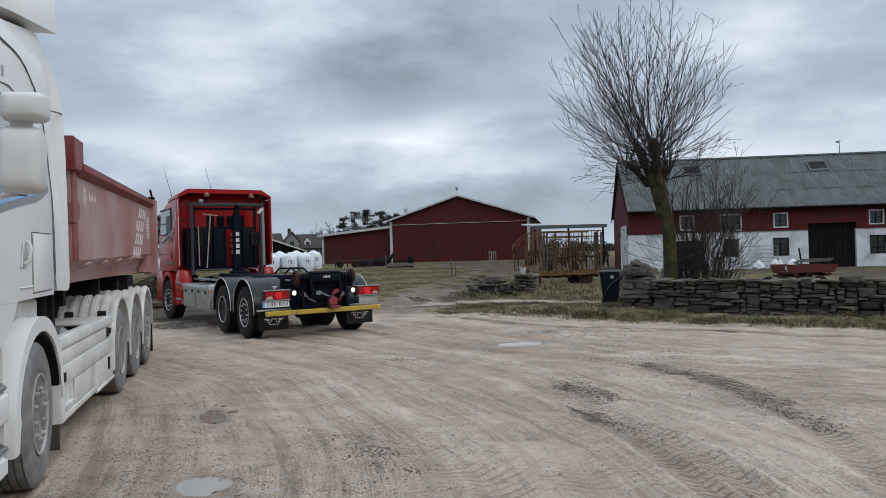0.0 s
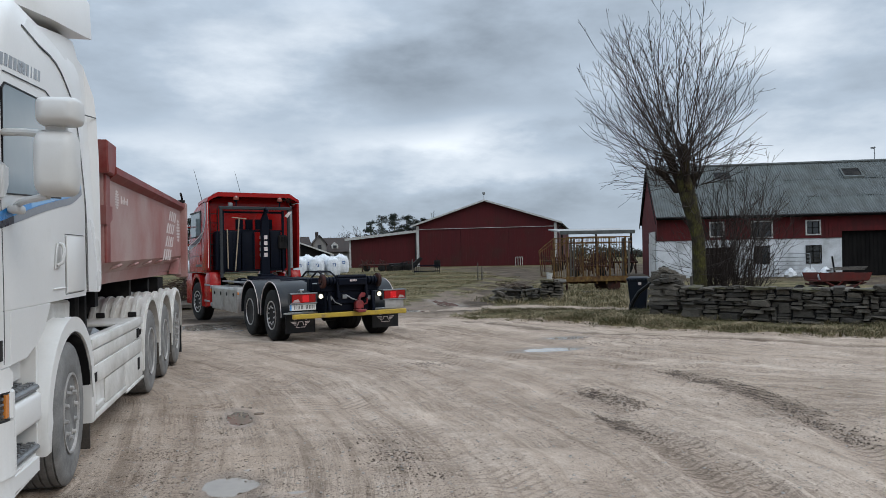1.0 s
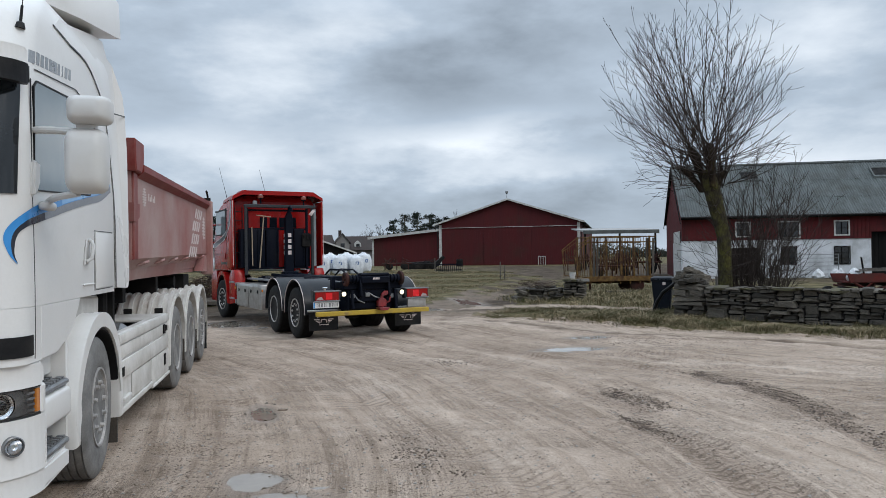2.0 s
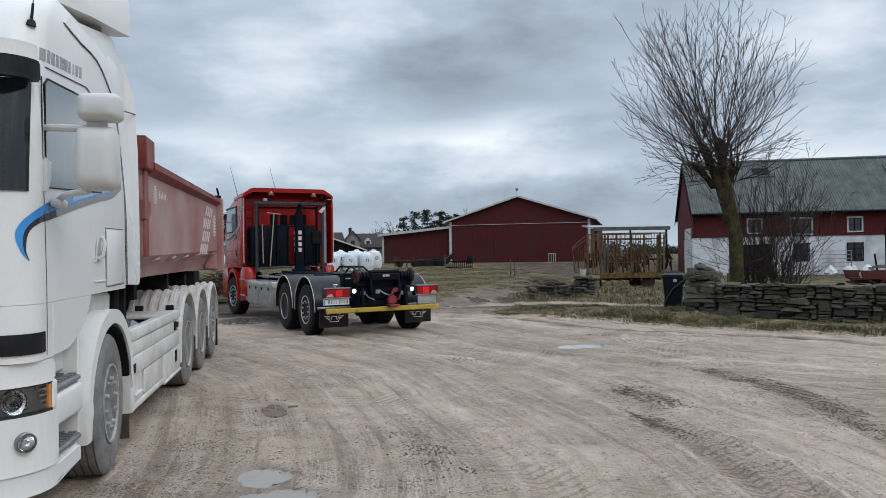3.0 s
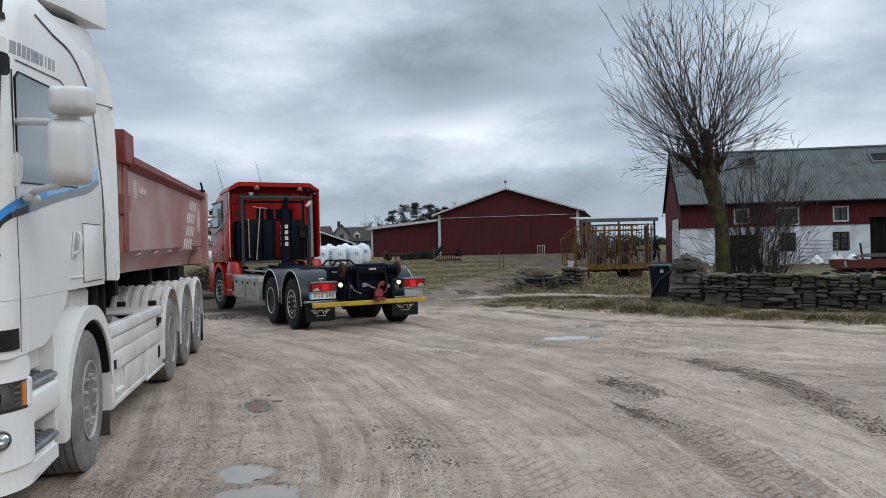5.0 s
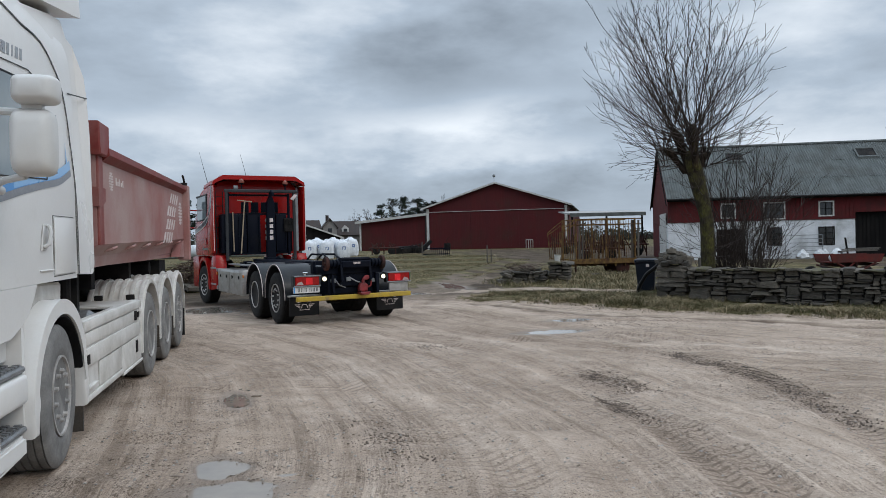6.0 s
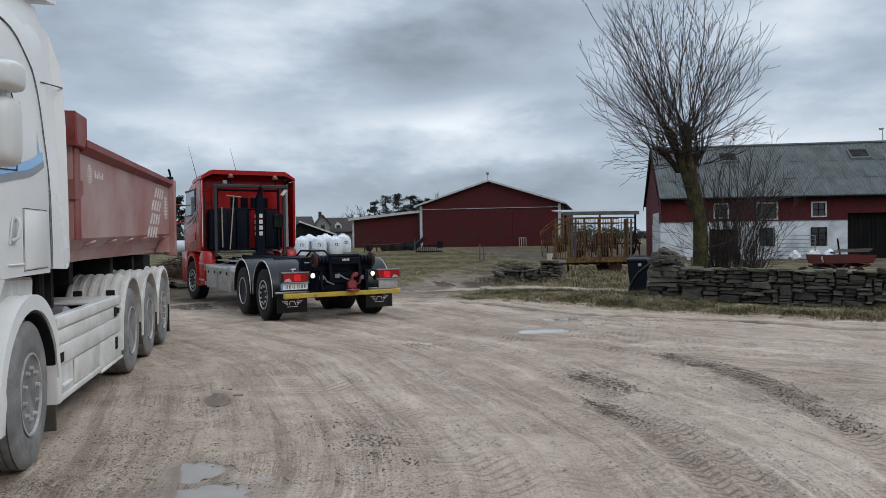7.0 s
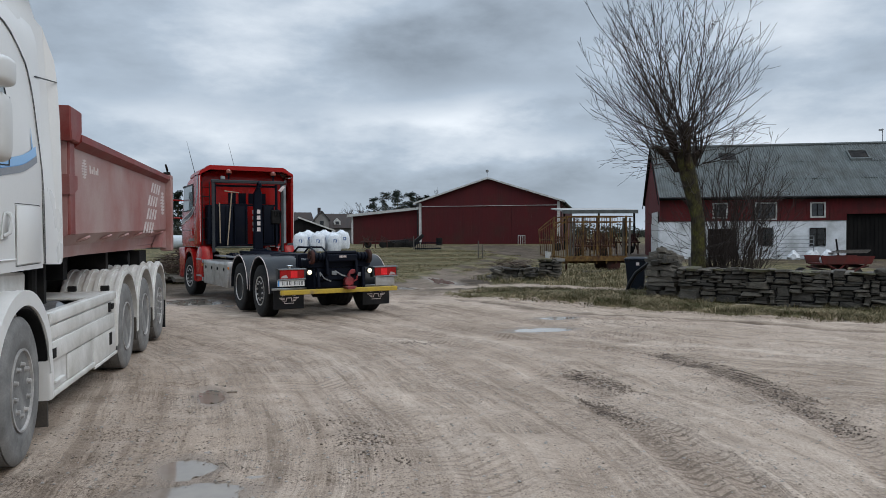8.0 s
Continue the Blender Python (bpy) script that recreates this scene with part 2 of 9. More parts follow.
M_ROOF = mat("grey_corrugated_sheet", (0.098, 0.110, 0.108), (0.062, 0.070, 0.068), 0.75, metal=0.15, scale=1.2, bump=0.2, bscale=12, stretch=(3, 0.6, 0.6), dirt=(0.042, 0.043, 0.036), dirt_amt=0.42, dirt_scale=0.9)
M_ROOF_LIGHT = mat("fibre_cement_sheet", (0.34, 0.33, 0.32), (0.25, 0.25, 0.24), 0.85, scale=1.5, bump=0.2)
M_DARK_WOOD = mat("dark_door_boards", (0.006, 0.0055, 0.0055), (0.010, 0.009, 0.0085), 0.8, scale=3, bump=0.3, stretch=(1, 1, 0.3), spec=0.1)
M_OLD_DOOR = mat("brown_black_door_boards", (0.030, 0.021, 0.018), (0.018, 0.013, 0.012), 0.85, scale=3, bump=0.3, stretch=(1, 1, 0.3), spec=0.1)
# pale base colour stands in for sky reflected in and seen through windows
M_SIDE_GLASS_SKY = mat("sky_tinted_side_glass", (0.18, 0.215, 0.225), (0.13, 0.16, 0.17), 0.05, scale=0.8, bump=0.0, rough_var=0.02, spec=0.9, grain=0.0)
M_PANE = mat("dark_window_pane", (0.012, 0.014, 0.016), (0.016, 0.018, 0.02), rough=0.08, bump=0.02, spec=0.6, rough_var=0.04)
M_RUST = mat("yellow_rusty_steel", (0.105, 0.056, 0.021), (0.045, 0.023, 0.014), 0.85, scale=6, bump=0.3, dirt=(0.2, 0.125, 0.035), dirt_amt=0.4, dirt_scale=4, spec=0.2)
M_RUST_DARK = mat("rusty_machinery", (0.06, 0.022, 0.017), (0.025, 0.014, 0.012), 0.85, scale=5, bump=0.3, spec=0.2)
M_STONE = mat("grey_limestone_slab", (0.118, 0.101, 0.080), (0.022, 0.019, 0.015), 0.92, scale=8, bump=1.0, bscale=26, dirt=(0.040, 0.037, 0.026), dirt_amt=0.35, dirt_scale=3, vary=0.55, contrast=0.9, grain=0.25)
M_STONE_CAP = mat("mossy_cap_stone", (0.085, 0.070, 0.048), (0.040, 0.034, 0.024), 0.95, scale=6, bump=0.7, bscale=30, dirt=(0.065, 0.066, 0.018), dirt_amt=0.5, dirt_scale=4, vary=0.25)
M_BIN = mat("dark_bin_plastic", (0.006, 0.009, 0.015), (0.008, 0.011, 0.018), 0.45, bump=0.05, dirt=(0.025, 0.025, 0.026), dirt_amt=0.2, spec=0.2)
M_BAG = mat("white_woven_bag", (0.62, 0.64, 0.66), (0.48, 0.50, 0.53), 0.7, scale=5, bump=0.3, bscale=40)
M_BAG_BLUE = mat("blue_print", (0.05, 0.10, 0.25), rough=0.6, bump=0.0)
M_FILM = mat("white_bale_film", (0.45, 0.48, 0.5), (0.37, 0.4, 0.42), 0.4, scale=2, bump=0.3, bscale=8)
M_BARK = mat("mossy_bark", (0.045, 0.038, 0.026), (0.012, 0.010, 0.008), 0.95, scale=9, contrast=0.9, bump=1.0, bscale=28, stretch=(1, 1, 0.3), dirt=(0.075, 0.070, 0.018), dirt_amt=0.5, dirt_scale=3.5, spec=0.15, grain=0.35)
M_BARK_DARK = mat("dark_knotted_bark", (0.040, 0.029, 0.021), (0.012, 0.009, 0.007), 0.95, scale=9, contrast=0.9, bump=1.0, bscale=28, stretch=(1, 1, 0.4), dirt=(0.07, 0.06, 0.02), dirt_amt=0.2, dirt_scale=3.5, spec=0.15, grain=0.35)
M_TWIG = mat("bare_twig", (0.052, 0.039, 0.033), (0.028, 0.022, 0.019), 0.85, scale=3, bump=0.2, spec=0.2)
M_BRUSH = mat("cut_branch", (0.075, 0.05, 0.037), (0.038, 0.027, 0.022), 0.9, scale=3, bump=0.3, spec=0.2)
M_PINE = mat("pine_needles", (0.013, 0.02, 0.012), (0.007, 0.011, 0.008), 0.8, scale=1.5, bump=0.0, spec=0.2)
M_SHRUB = mat("dull_shrub_leaves", (0.028, 0.03, 0.02), (0.016, 0.018, 0.012), 0.8, scale=1.5, bump=0.0, spec=0.2)
M_HOUSE = mat("pale_house_render", (0.2, 0.19, 0.18), (0.16, 0.15, 0.145), 0.9, scale=1, bump=0.2)
M_BEACON = mat("red_brown_beacon_lens", (0.20, 0.05, 0.03), rough=0.2, bump=0.02)
M_TILE = mat("brown_roof_tiles", (0.036, 0.023, 0.019), (0.022, 0.016, 0.014), 0.85, scale=2, bump=0.4, bscale=8)
M_WATER = mat("puddle_water", (0.22, 0.185, 0.15), (0.26, 0.22, 0.18), 0.04, scale=1, bump=0.01, bscale=6, rough_var=0.02, spec=0.7)
M_WAGON = mat("old_red_wagon_paint", (0.10, 0.016, 0.013), (0.06, 0.014, 0.012), 0.8, scale=5, bump=0.3, dirt=(0.05, 0.03, 0.025), dirt_amt=0.4, spec=0.2)
M_SACK = mat("dirty_white_plastic", (0.60, 0.61, 0.62), (0.46, 0.47, 0.48), 0.6, scale=6, bump=0.4, bscale=20)
M_POST = mat("grey_fence_post", (0.09, 0.078, 0.066), (0.055, 0.05, 0.044), 0.9, scale=6, bump=0.3, stretch=(1, 1, 0.3))


# ---------------------------------------------------------------- mesh helpers
SPLIT = {"lamp_slat", "lamp_bulb_cover", "lamp_seal", "lamp_rim", "brace", "door_gap", "wheel_nut", "mirror_arm", "tail_bracket", "bar_bracket", "board", "deck", "skirt_latch", "reflector", "box_latch", "box_door", "gutter", "oil_tank", "step_tread", "gantry", "socket", "box_bracket",
         "inner_frame", "mirror", "mirror_glass", "deck_latch", "wear_strip", "deflector_bracket", "air_tank", "maker_bars", "lettering_bars", "plate_bars", "aerial", "step_well", "wing_mark"}


def islands(bm):
    """The loose pieces of a bmesh, each as a bmesh of its own."""
    left, out = set(bm.verts), []
    while left:
        stack, got = [next(iter(left))], set()
        while stack:
            v = stack.pop()
            if v in got:
                continue
            got.add(v)
            stack += [e.other_vert(v) for e in v.link_edges]
        left -= got
        out.append(got)
    out.sort(key=lambda vs: min(v.index for v in vs))
    made = []
    for vs in out:
        nb = bmesh.new()
        idx_ = {v: nb.verts.new(v.co) for v in sorted(vs, key=lambda v: v.index)}
        for f in {f for v in vs for f in v.link_faces}:
            nb.faces.new([idx_[v] for v in f.verts])
        made.append(nb)
    return made


def part(name, bm, material, parent=None, label="", smooth=32):
    """Links a bmesh as one mesh object, under a thing or a part; what falls into separate pieces of one kind becomes one object for each."""
    if name in SPLIT:
        bm.verts.index_update()
        pieces = islands(bm)
        if len(pieces) > 1:
            bm.free()
            return [one_part(name, p, material, parent, label, smooth) for p in pieces][0]
    return one_part(name, bm, material, parent, label, smooth)


def one_part(name, bm, material, parent=None, label="", smooth=32):
    bmesh.ops.recalc_face_normals(bm, faces=bm.faces)
    me = bpy.data.meshes.new(name)
    bm.to_mesh(me)
    bm.free()
    return mesh_part(name, me, material, parent, label, smooth)


def mesh_part(name, me, material, parent=None, label="", smooth=32):
    me.materials.append(material)
    if smooth:
        me.shade_smooth()
        me.set_sharp_from_angle(angle=radians(smooth))
    ob = new(name, me)
    ob.parent = parent
    if label:
        tagged(ob, label)
    return ob


def thing(name, m, label, category, group="", kind=""):
    """The Empty at a thing's base."""
    ob = new(name)
    ob.empty_display_size = 0.2
    ob.matrix_world = m
    return tagged(ob, label, category, group, kind)


def box(bm, x0, x1, y0, y1, z0, z1, bev=0.0, seg=1):
    v = [bm.verts.new(c) for c in ((x0, y0, z0), (x1, y0, z0), (x1, y1, z0), (x0, y1, z0), (x0, y0, z1), (x1, y0, z1), (x1, y1, z1), (x0, y1, z1))]
    fs = [bm.faces.new([v[i] for i in q]) for q in ((3, 2, 1, 0), (4, 5, 6, 7), (0, 1, 5, 4), (1, 2, 6, 5), (2, 3, 7, 6), (3, 0, 4, 7))]
    if bev:
        bmesh.ops.bevel(bm, geom=list({e for f in fs for e in f.edges}), offset=bev, segments=seg, affect="EDGES", profile=0.5)
    return bm


def prism(bm, pts, axis, a, b, bev=0.0, seg=1):
    """A polygon pushed along an axis. pts: (y, z) for x, (x, z) for y, (x, y) for z."""
    put = {"x": lambda p, s: (s, p[0], p[1]), "y": lambda p, s: (p[0], s, p[1]), "z": lambda p, s: (p[0], p[1], s)}[axis]
    lo, hi = [bm.verts.new(put(p, a)) for p in pts], [bm.verts.new(put(p, b)) for p in pts]
    n = len(pts)
    fs = [bm.faces.new(lo[::-1]), bm.faces.new(hi)] + [bm.faces.new((lo[i], lo[(i + 1) % n], hi[(i + 1) % n], hi[i])) for i in range(n)]
    if bev:
        bmesh.ops.bevel(bm, geom=list({e for f in fs[:2] for e in f.edges}), offset=bev, segments=seg, affect="EDGES", profile=0.5)
    return bm


def frame_of(d):
    d = d.normalized()
    s = d.orthogonal().normalized()
    return s, d.cross(s)


def lathe(bm, prof, origin, axis, seg=32, close=True):
    """prof: (along, radius) from end to end."""
    o, d = Vector(origin), Vector(axis).normalized()
    s, t = frame_of(d)
    rings = []
    for h, r in prof:
        if r < 1e-5:
            rings.append([bm.verts.new(o + d * h)])
        else:
            rings.append([bm.verts.new(o + d * h + (s * math.cos(2 * math.pi * i / seg) + t * math.sin(2 * math.pi * i / seg)) * r) for i in range(seg)])
    for a, b in zip(rings, rings[1:]):
        for i in range(seg):
            j = (i + 1) % seg
            if len(a) == 1 and len(b) == 1:
                break
            if len(a) == 1:
                bm.faces.new((a[0], b[j], b[i]))
            elif len(b) == 1:
                bm.faces.new((a[i], a[j], b[0]))
            else:
                bm.faces.new((a[i], a[j], b[j], b[i]))
    if close:
        for ring in (rings[0], rings[-1]):
            if len(ring) > 1:
                bm.faces.new(ring)
    return bm


def cyl(bm, p0, p1, r0, r1=None, seg=12):
    p0, p1 = Vector(p0), Vector(p1)
    return lathe(bm, ((0, r0), ((p1 - p0).length, r0 if r1 is None else r1)), p0, p1 - p0, seg)


def tube(bm, pts, r, seg=8):
    """A bent rod through points."""
    pts = [Vector(p) for p in pts]
    rings, s = [], None
    for i, p in enumerate(pts):
        d = (pts[min(i + 1, len(pts) - 1)] - pts[max(i - 1, 0)]).normalized()
        s = d.orthogonal().normalized() if s is None else (s - d * s.dot(d)).normalized()
        t = d.cross(s)
        rings.append([bm.verts.new(p + (s * math.cos(2 * math.pi * k / seg) + t * math.sin(2 * math.pi * k / seg)) * r) for k in range(seg)])
    for a, b in zip(rings, rings[1:]):
        for k in range(seg):
            bm.faces.new((a[k], a[(k + 1) % seg], b[(k + 1) % seg], b[k]))
    bm.faces.new(rings[0][::-1])
    bm.faces.new(rings[-1])
    return bm


def loft(bm, rings, caps=True):
    rs = [[bm.verts.new(p) for p in ring] for ring in rings]
    n = len(rs[0])
    for a, b in zip(rs, rs[1:]):
        for k in range(n):
            bm.faces.new((a[k], a[(k + 1) % n], b[(k + 1) % n], b[k]))
    if caps:
        bm.faces.new(rs[0][::-1])
        bm.faces.new(rs[-1])
    return bm


def rrect(x0, x1, y0, y1, z, rf=0.1, rb=0.1, n=5):
    """A level ring: a rectangle with round corners, rf at y0 and rb at y1."""
    pts = []
    for cx, cy, r, a0 in ((x0 + rf, y0 + rf, rf, 180), (x1 - rf, y0 + rf, rf, 270), (x1 - rb, y1 - rb, rb, 0), (x0 + rb, y1 - rb, rb, 90)):
        for i in range(n + 1):
            a = radians(a0 + 90 * i / n)
            pts.append(Vector((cx + r * math.cos(a), cy + r * math.sin(a), z)))
    return pts


def arc(cy, cz, r, a0, a1, n):
    return [(cy + r * math.cos(radians(a0 + (a1 - a0) * i / n)), cz + r * math.sin(radians(a0 + (a1 - a0) * i / n))) for i in range(n + 1)]


def band(bm, outer, inner, axis, a, b):
    """A bent plate between two lines of equal length."""
    return prism(bm, list(outer) + list(inner)[::-1], axis, a, b)


class Sticks:
    """Many tapered rods gathered in one mesh."""

    def __init__(self):
        self.v, self.f = [], []

    def add(self, pts, radii, seg=4):
        base, s = len(self.v), None
        pts = [Vector(p) for p in pts]
        for i, p in enumerate(pts):
            d = pts[min(i + 1, len(pts) - 1)] - pts[max(i - 1, 0)]
            d = d.normalized() if d.length > 1e-9 else Vector((0, 0, 1))
            s = d.orthogonal().normalized() if s is None else (s - d * s.dot(d)).normalized()
            t = d.cross(s)
            for k in range(seg):
                a = 2 * math.pi * k / seg
                self.v.append(p + (s * math.cos(a) + t * math.sin(a)) * radii[i])
        for i in range(len(pts) - 1):
            for k in range(seg):
                q = (k + 1) % seg
                self.f.append((base + i * seg + k, base + i * seg + q, base + (i + 1) * seg + q, base + (i + 1) * seg + k))
        self.f.append(tuple(base + k for k in range(seg))[::-1])

    def mesh(self, name):
        me = bpy.data.meshes.new(name)
        me.from_pydata([tuple(v) for v in self.v], [], self.f)
        return me


# ---------------------------------------------------------------- the ground: one sheet from the yard to the horizon
def spaced(lo, hi, step, far_lo, far_hi, grow=1.22):
    mid_part = list(np.arange(lo, hi + step / 2, step))
    up_part, s, v = [], step, mid_part[-1]
    while v < far_hi:
        s *= grow
        v += s
        up_part.append(v)
    low_part, s, v = [], step, mid_part[0]
    while v > far_lo:
        s *= grow
        v -= s
        low_part.append(v)
    return np.array(low_part[::-1] + mid_part + up_part)


def inside(px, py, poly):
    hit = np.zeros(px.shape, bool)
    for (ax, ay), (bx, by) in zip(poly, poly[1:] + poly[:1]):
        if ay != by:
            hit ^= ((ay > py) != (by > py)) & (px < (bx - ax) * (py - ay) / (by - ay) + ax)
    return hit


def line_distance(px, py, pts):
    best = np.full(px.shape, 1e9)
    for (ax, ay), (bx, by) in zip(pts, pts[1:]):
        ux, uy = bx - ax, by - ay
        t = np.clip(((px - ax) * ux + (py - ay) * uy) / (ux * ux + uy * uy), 0, 1)
        best = np.minimum(best, np.hypot(px - ax - t * ux, py - ay - t * uy))
    return best


def wavy(px, py, seeds):
    s = np.zeros(px.shape)
    for fx, fy, ph, am in seeds:
        s += am * np.sin(px * fx + py * fy + ph)
    return s


rng = np.random.RandomState(4)
LUMPS = [(rng.normal(0, 1.0), rng.normal(0, 1.0), rng.uniform(0, 6.28), 0.010) for _ in range(8)] + \
        [(rng.normal(0, 4.0), rng.normal(0, 4.0), rng.uniform(0, 6.28), 0.0035) for _ in range(12)] + \
        [(rng.normal(0, 13.0), rng.normal(0, 13.0), rng.uniform(0, 6.28), 0.0014) for _ in range(14)]
EDGE = [(rng.normal(0, 1.6), rng.normal(0, 1.6), rng.uniform(0, 6.28), 0.13) for _ in range(6)] + [(rng.normal(0, 7), rng.normal(0, 7), rng.uniform(0, 6.28), 0.06) for _ in range(8)]
TRACKS = [  # line, half width, depth, darkness
    ([(-5, 15.2), (-2.63, 12.68), (-1.48, 11.37), (-0.87, 10.29), (-0.31, 8.71), (0.01, 7.64), (0.24, 6.58), (0.42, 5.84), (0.54, 5.25), (0.57, 4.5), (0.5, 2.5)], 0.40, 0.014, 0.28),
    ([(-3.5, 17.5), (-1.2, 14.6), (0.05, 12.47), (0.89, 10.69), (1.15, 8.97), (1.28, 7.66), (1.37, 6.67), (1.38, 5.72), (1.3, 4.82), (1.19, 4.29), (0.9, 2.6)], 0.28, 0.012, 0.5),
    ([(-1.0, 16.5), (0.4, 13.8), (1.46, 11.9), (2.06, 10.07), (2.32, 8.55), (2.3, 7.22), (2.18, 6.13), (2.02, 5.03), (1.86, 4.07), (1.7, 3.0)], 0.14, 0.022, 0.9),
    ([(-0.2, 16.8), (1.0, 14.0), (1.89, 12.1), (2.51, 10.18), (2.62, 8.24), (2.48, 7.2), (2.40, 6.46), (2.35, 5.42), (2.20, 4.43), (2.13, 4.01), (1.98, 3.0)], 0.13, 0.022, 0.9),
    ([(0.6, 17.8), (2.0, 13.5), (3.24, 10.51), (4.0, 9.34), (4.39, 8.23), (4.15, 6.68), (3.68, 5.38), (3.34, 4.62), (2.8, 3.4)], 0.16, 0.024, 1.0),
    ([(1.6, 17.0), (2.2, 13.0), (2.96, 10.95), (3.96, 10.1), (4.88, 9.38), (5.6, 8.57), (6.29, 7.75), (8.5, 5.4)], 0.16, 0.016, 0.7),
    ([(2.2, 18.4), (2.6, 16.4), (3.4, 13.9), (4.2, 11.9), (4.9, 10.7), (5.6, 9.7), (6.4, 8.8), (9.5, 5.8)], 0.22, 0.018, 0.7),
    ([(0.5, 19.5), (1.8, 16.2), (2.4, 14.3), (3.1, 12.3), (4.1, 10.9), (5.4, 10.0), (7.5, 8.6)], 0.18, 0.016, 0.7),
    ([(-2.9, 17), (-2.5, 13), (-2.0, 10.5), (-1.7, 8.9), (-1.65, 7.2), (-1.8, 5.0)], 0.24, 0.010, 0.25),
    ([(4.6, 13.9), (5.6, 12.5), (6.79, 12.0), (7.94, 11.0), (8.92, 10.0), (12, 7.0)], 0.16, 0.022, 0.9),
    ([(-2.0, 19), (-1.0, 15.5), (0.3, 12.9), (1.3, 10.9), (1.75, 9.2), (1.85, 7.5), (1.75, 6.0)], 0.14, 0.010, 0.55),
]
DRIVES = [[(2.2, 18.4), (3.8, 24.8), (6.2, 30.9), (9.9, 38.9), (16, 52), (22, 66)], [(3.4, 22.1), (5.6, 26.7), (9.2, 33.4), (15.0, 44.9), (19, 56)]]
THIN = [(2.6, 22.9), (5.3, 22.6), (6.9, 21.9), (8.3, 20.8), (9.7, 19.9), (11, 19.5)]
VERGE = [(3.9, 19.1), (5.0, 17.0), (6.0, 15.6), (7.4, 13.3), (10.0, 10.9), (14.5, 6.6), (24, -2), (34, 0), (17.5, 6.0), (11.3, 12.7), (8.7, 16.2), (9.3, 18.6), (8.6, 19.4), (7.5, 20.0), (5.6, 20.8)]
MEADOW = [(5.9, 22.9), (7.4, 22.3), (9.6, 20.8), (9.8, 19.0), (9.0, 16.2), (11.5, 12.8), (17.6, 6.2), (60, -6), (60, 18), (27, 24), (24, 34), (21, 40), (17.5, 46), (15, 42), (10.5, 34), (7.2, 27.6)]
LEFT_FIELD = [(-60, 31), (-12, 27.5), (-3.5, 26.2), (2.4, 26.0), (4.2, 25.2), (6.6, 28.2), (10.0, 34.6), (14.5, 43.5), (16.5, 50), (16, 60), (10, 74), (-60, 80)]
HOLES = [(-1.37, 8.08, 0.125, 0.38), (-1.34, 5.64, 0.20, 0.24), (-1.24, 5.05, 0.34, 0.26), (3.72, 12.0, 0.55, 0.28), (4.48, 13.35, 0.36, 0.24), (-2.5, 19.2, 0.7, 0.9), (5.0, 25.3, 0.30, 1.5), (3.1, 22.6, 0.4, 0.35)]


def ground_level(px, py):
    """The broad lie of the land."""
    t = np.clip((py - 42) / 34, 0, 1)
    return 0.52 * t * t * (3 - 2 * t) - 0.03 * np.clip((px - 8) / 12, 0, 1)


xs, ys = spaced(-5.2, 12.0, 0.05, -2600, 2600), spaced(3.2, 21.5, 0.05, -2600, 2600)
gx, gy = np.meshgrid(xs, ys)
ex, ey = gx + wavy(gx, gy, EDGE), gy + wavy(gy + 3, gx - 5, EDGE)
near = np.clip(1.4 - np.hypot(gx - 2, gy - 10) / 40, 0, 1)
verge = inside(ex, ey, VERGE)
grass = np.where(verge | inside(ex, ey, MEADOW) | inside(ex, ey, LEFT_FIELD), 1.0, 0.0)
far_field = (gy > 78) | (np.abs(gx - 8) > 62) | (gy < -40)
grass = np.where((ey > 30) & (grass == 0) & (gy < 84), 0.46, grass)
grass = np.where(far_field, 1.0, grass)
drive_d = np.minimum(*[line_distance(ex, ey, d) for d in DRIVES])
grass = np.where((drive_d < 0.55) | (line_distance(gx, ey, THIN) < 0.42), 0.0, grass)
grass = np.clip(grass - 0.35 * (wavy(gx * 1.7, gy * 1.7, EDGE) > 0.22), 0, 1)
height = ground_level(gx, gy) + wavy(gx, gy, LUMPS) * near
rut, across, best_d = np.zeros(gx.shape), np.full(gx.shape, 9.0), np.full(gx.shape, 1e9)
lug, along = np.zeros(gx.shape), np.zeros(gx.shape)


def signed_distance(px, py, pts):
    """Distance from a line, with the side as its sign."""
    best, sign = np.full(px.shape, 1e9), np.ones(px.shape)
    for (ax, ay), (bx, by) in zip(pts, pts[1:]):
        ux, uy = bx - ax, by - ay
        t = np.clip(((px - ax) * ux + (py - ay) * uy) / (ux * ux + uy * uy), 0, 1)
        d = np.hypot(px - ax - t * ux, py - ay - t * uy)
        sign = np.where(d < best, np.sign(ux * (py - ay) - uy * (px - ax)), sign)
        best = np.minimum(best, d)
    return best * sign


def run_along(px, py, pts):
    """How far along a line its nearest point lies."""
    best, run, done = np.full(px.shape, 1e9), np.zeros(px.shape), 0.0
    for (ax, ay), (bx, by) in zip(pts, pts[1:]):
        ux, uy = bx - ax, by - ay
        ln = math.hypot(ux, uy)
        t = ((px - ax) * ux + (py - ay) * uy) / (ux * ux + uy * uy)
        d = np.hypot(px - ax - np.clip(t, 0, 1) * ux, py - ay - np.clip(t, 0, 1) * uy)
        run = np.where(d < best, done + t * ln, run)
        best, done = np.minimum(best, d), done + ln
    return run


def smooth_line(pts, times=2):
    for _ in range(times):
        pts = [pts[0]] + [q for (ax, ay), (bx, by) in zip(pts, pts[1:]) for q in ((ax * 0.75 + bx * 0.25, ay * 0.75 + by * 0.25), (ax * 0.25 + bx * 0.75, ay * 0.25 + by * 0.75))] + [pts[-1]]
    return pts


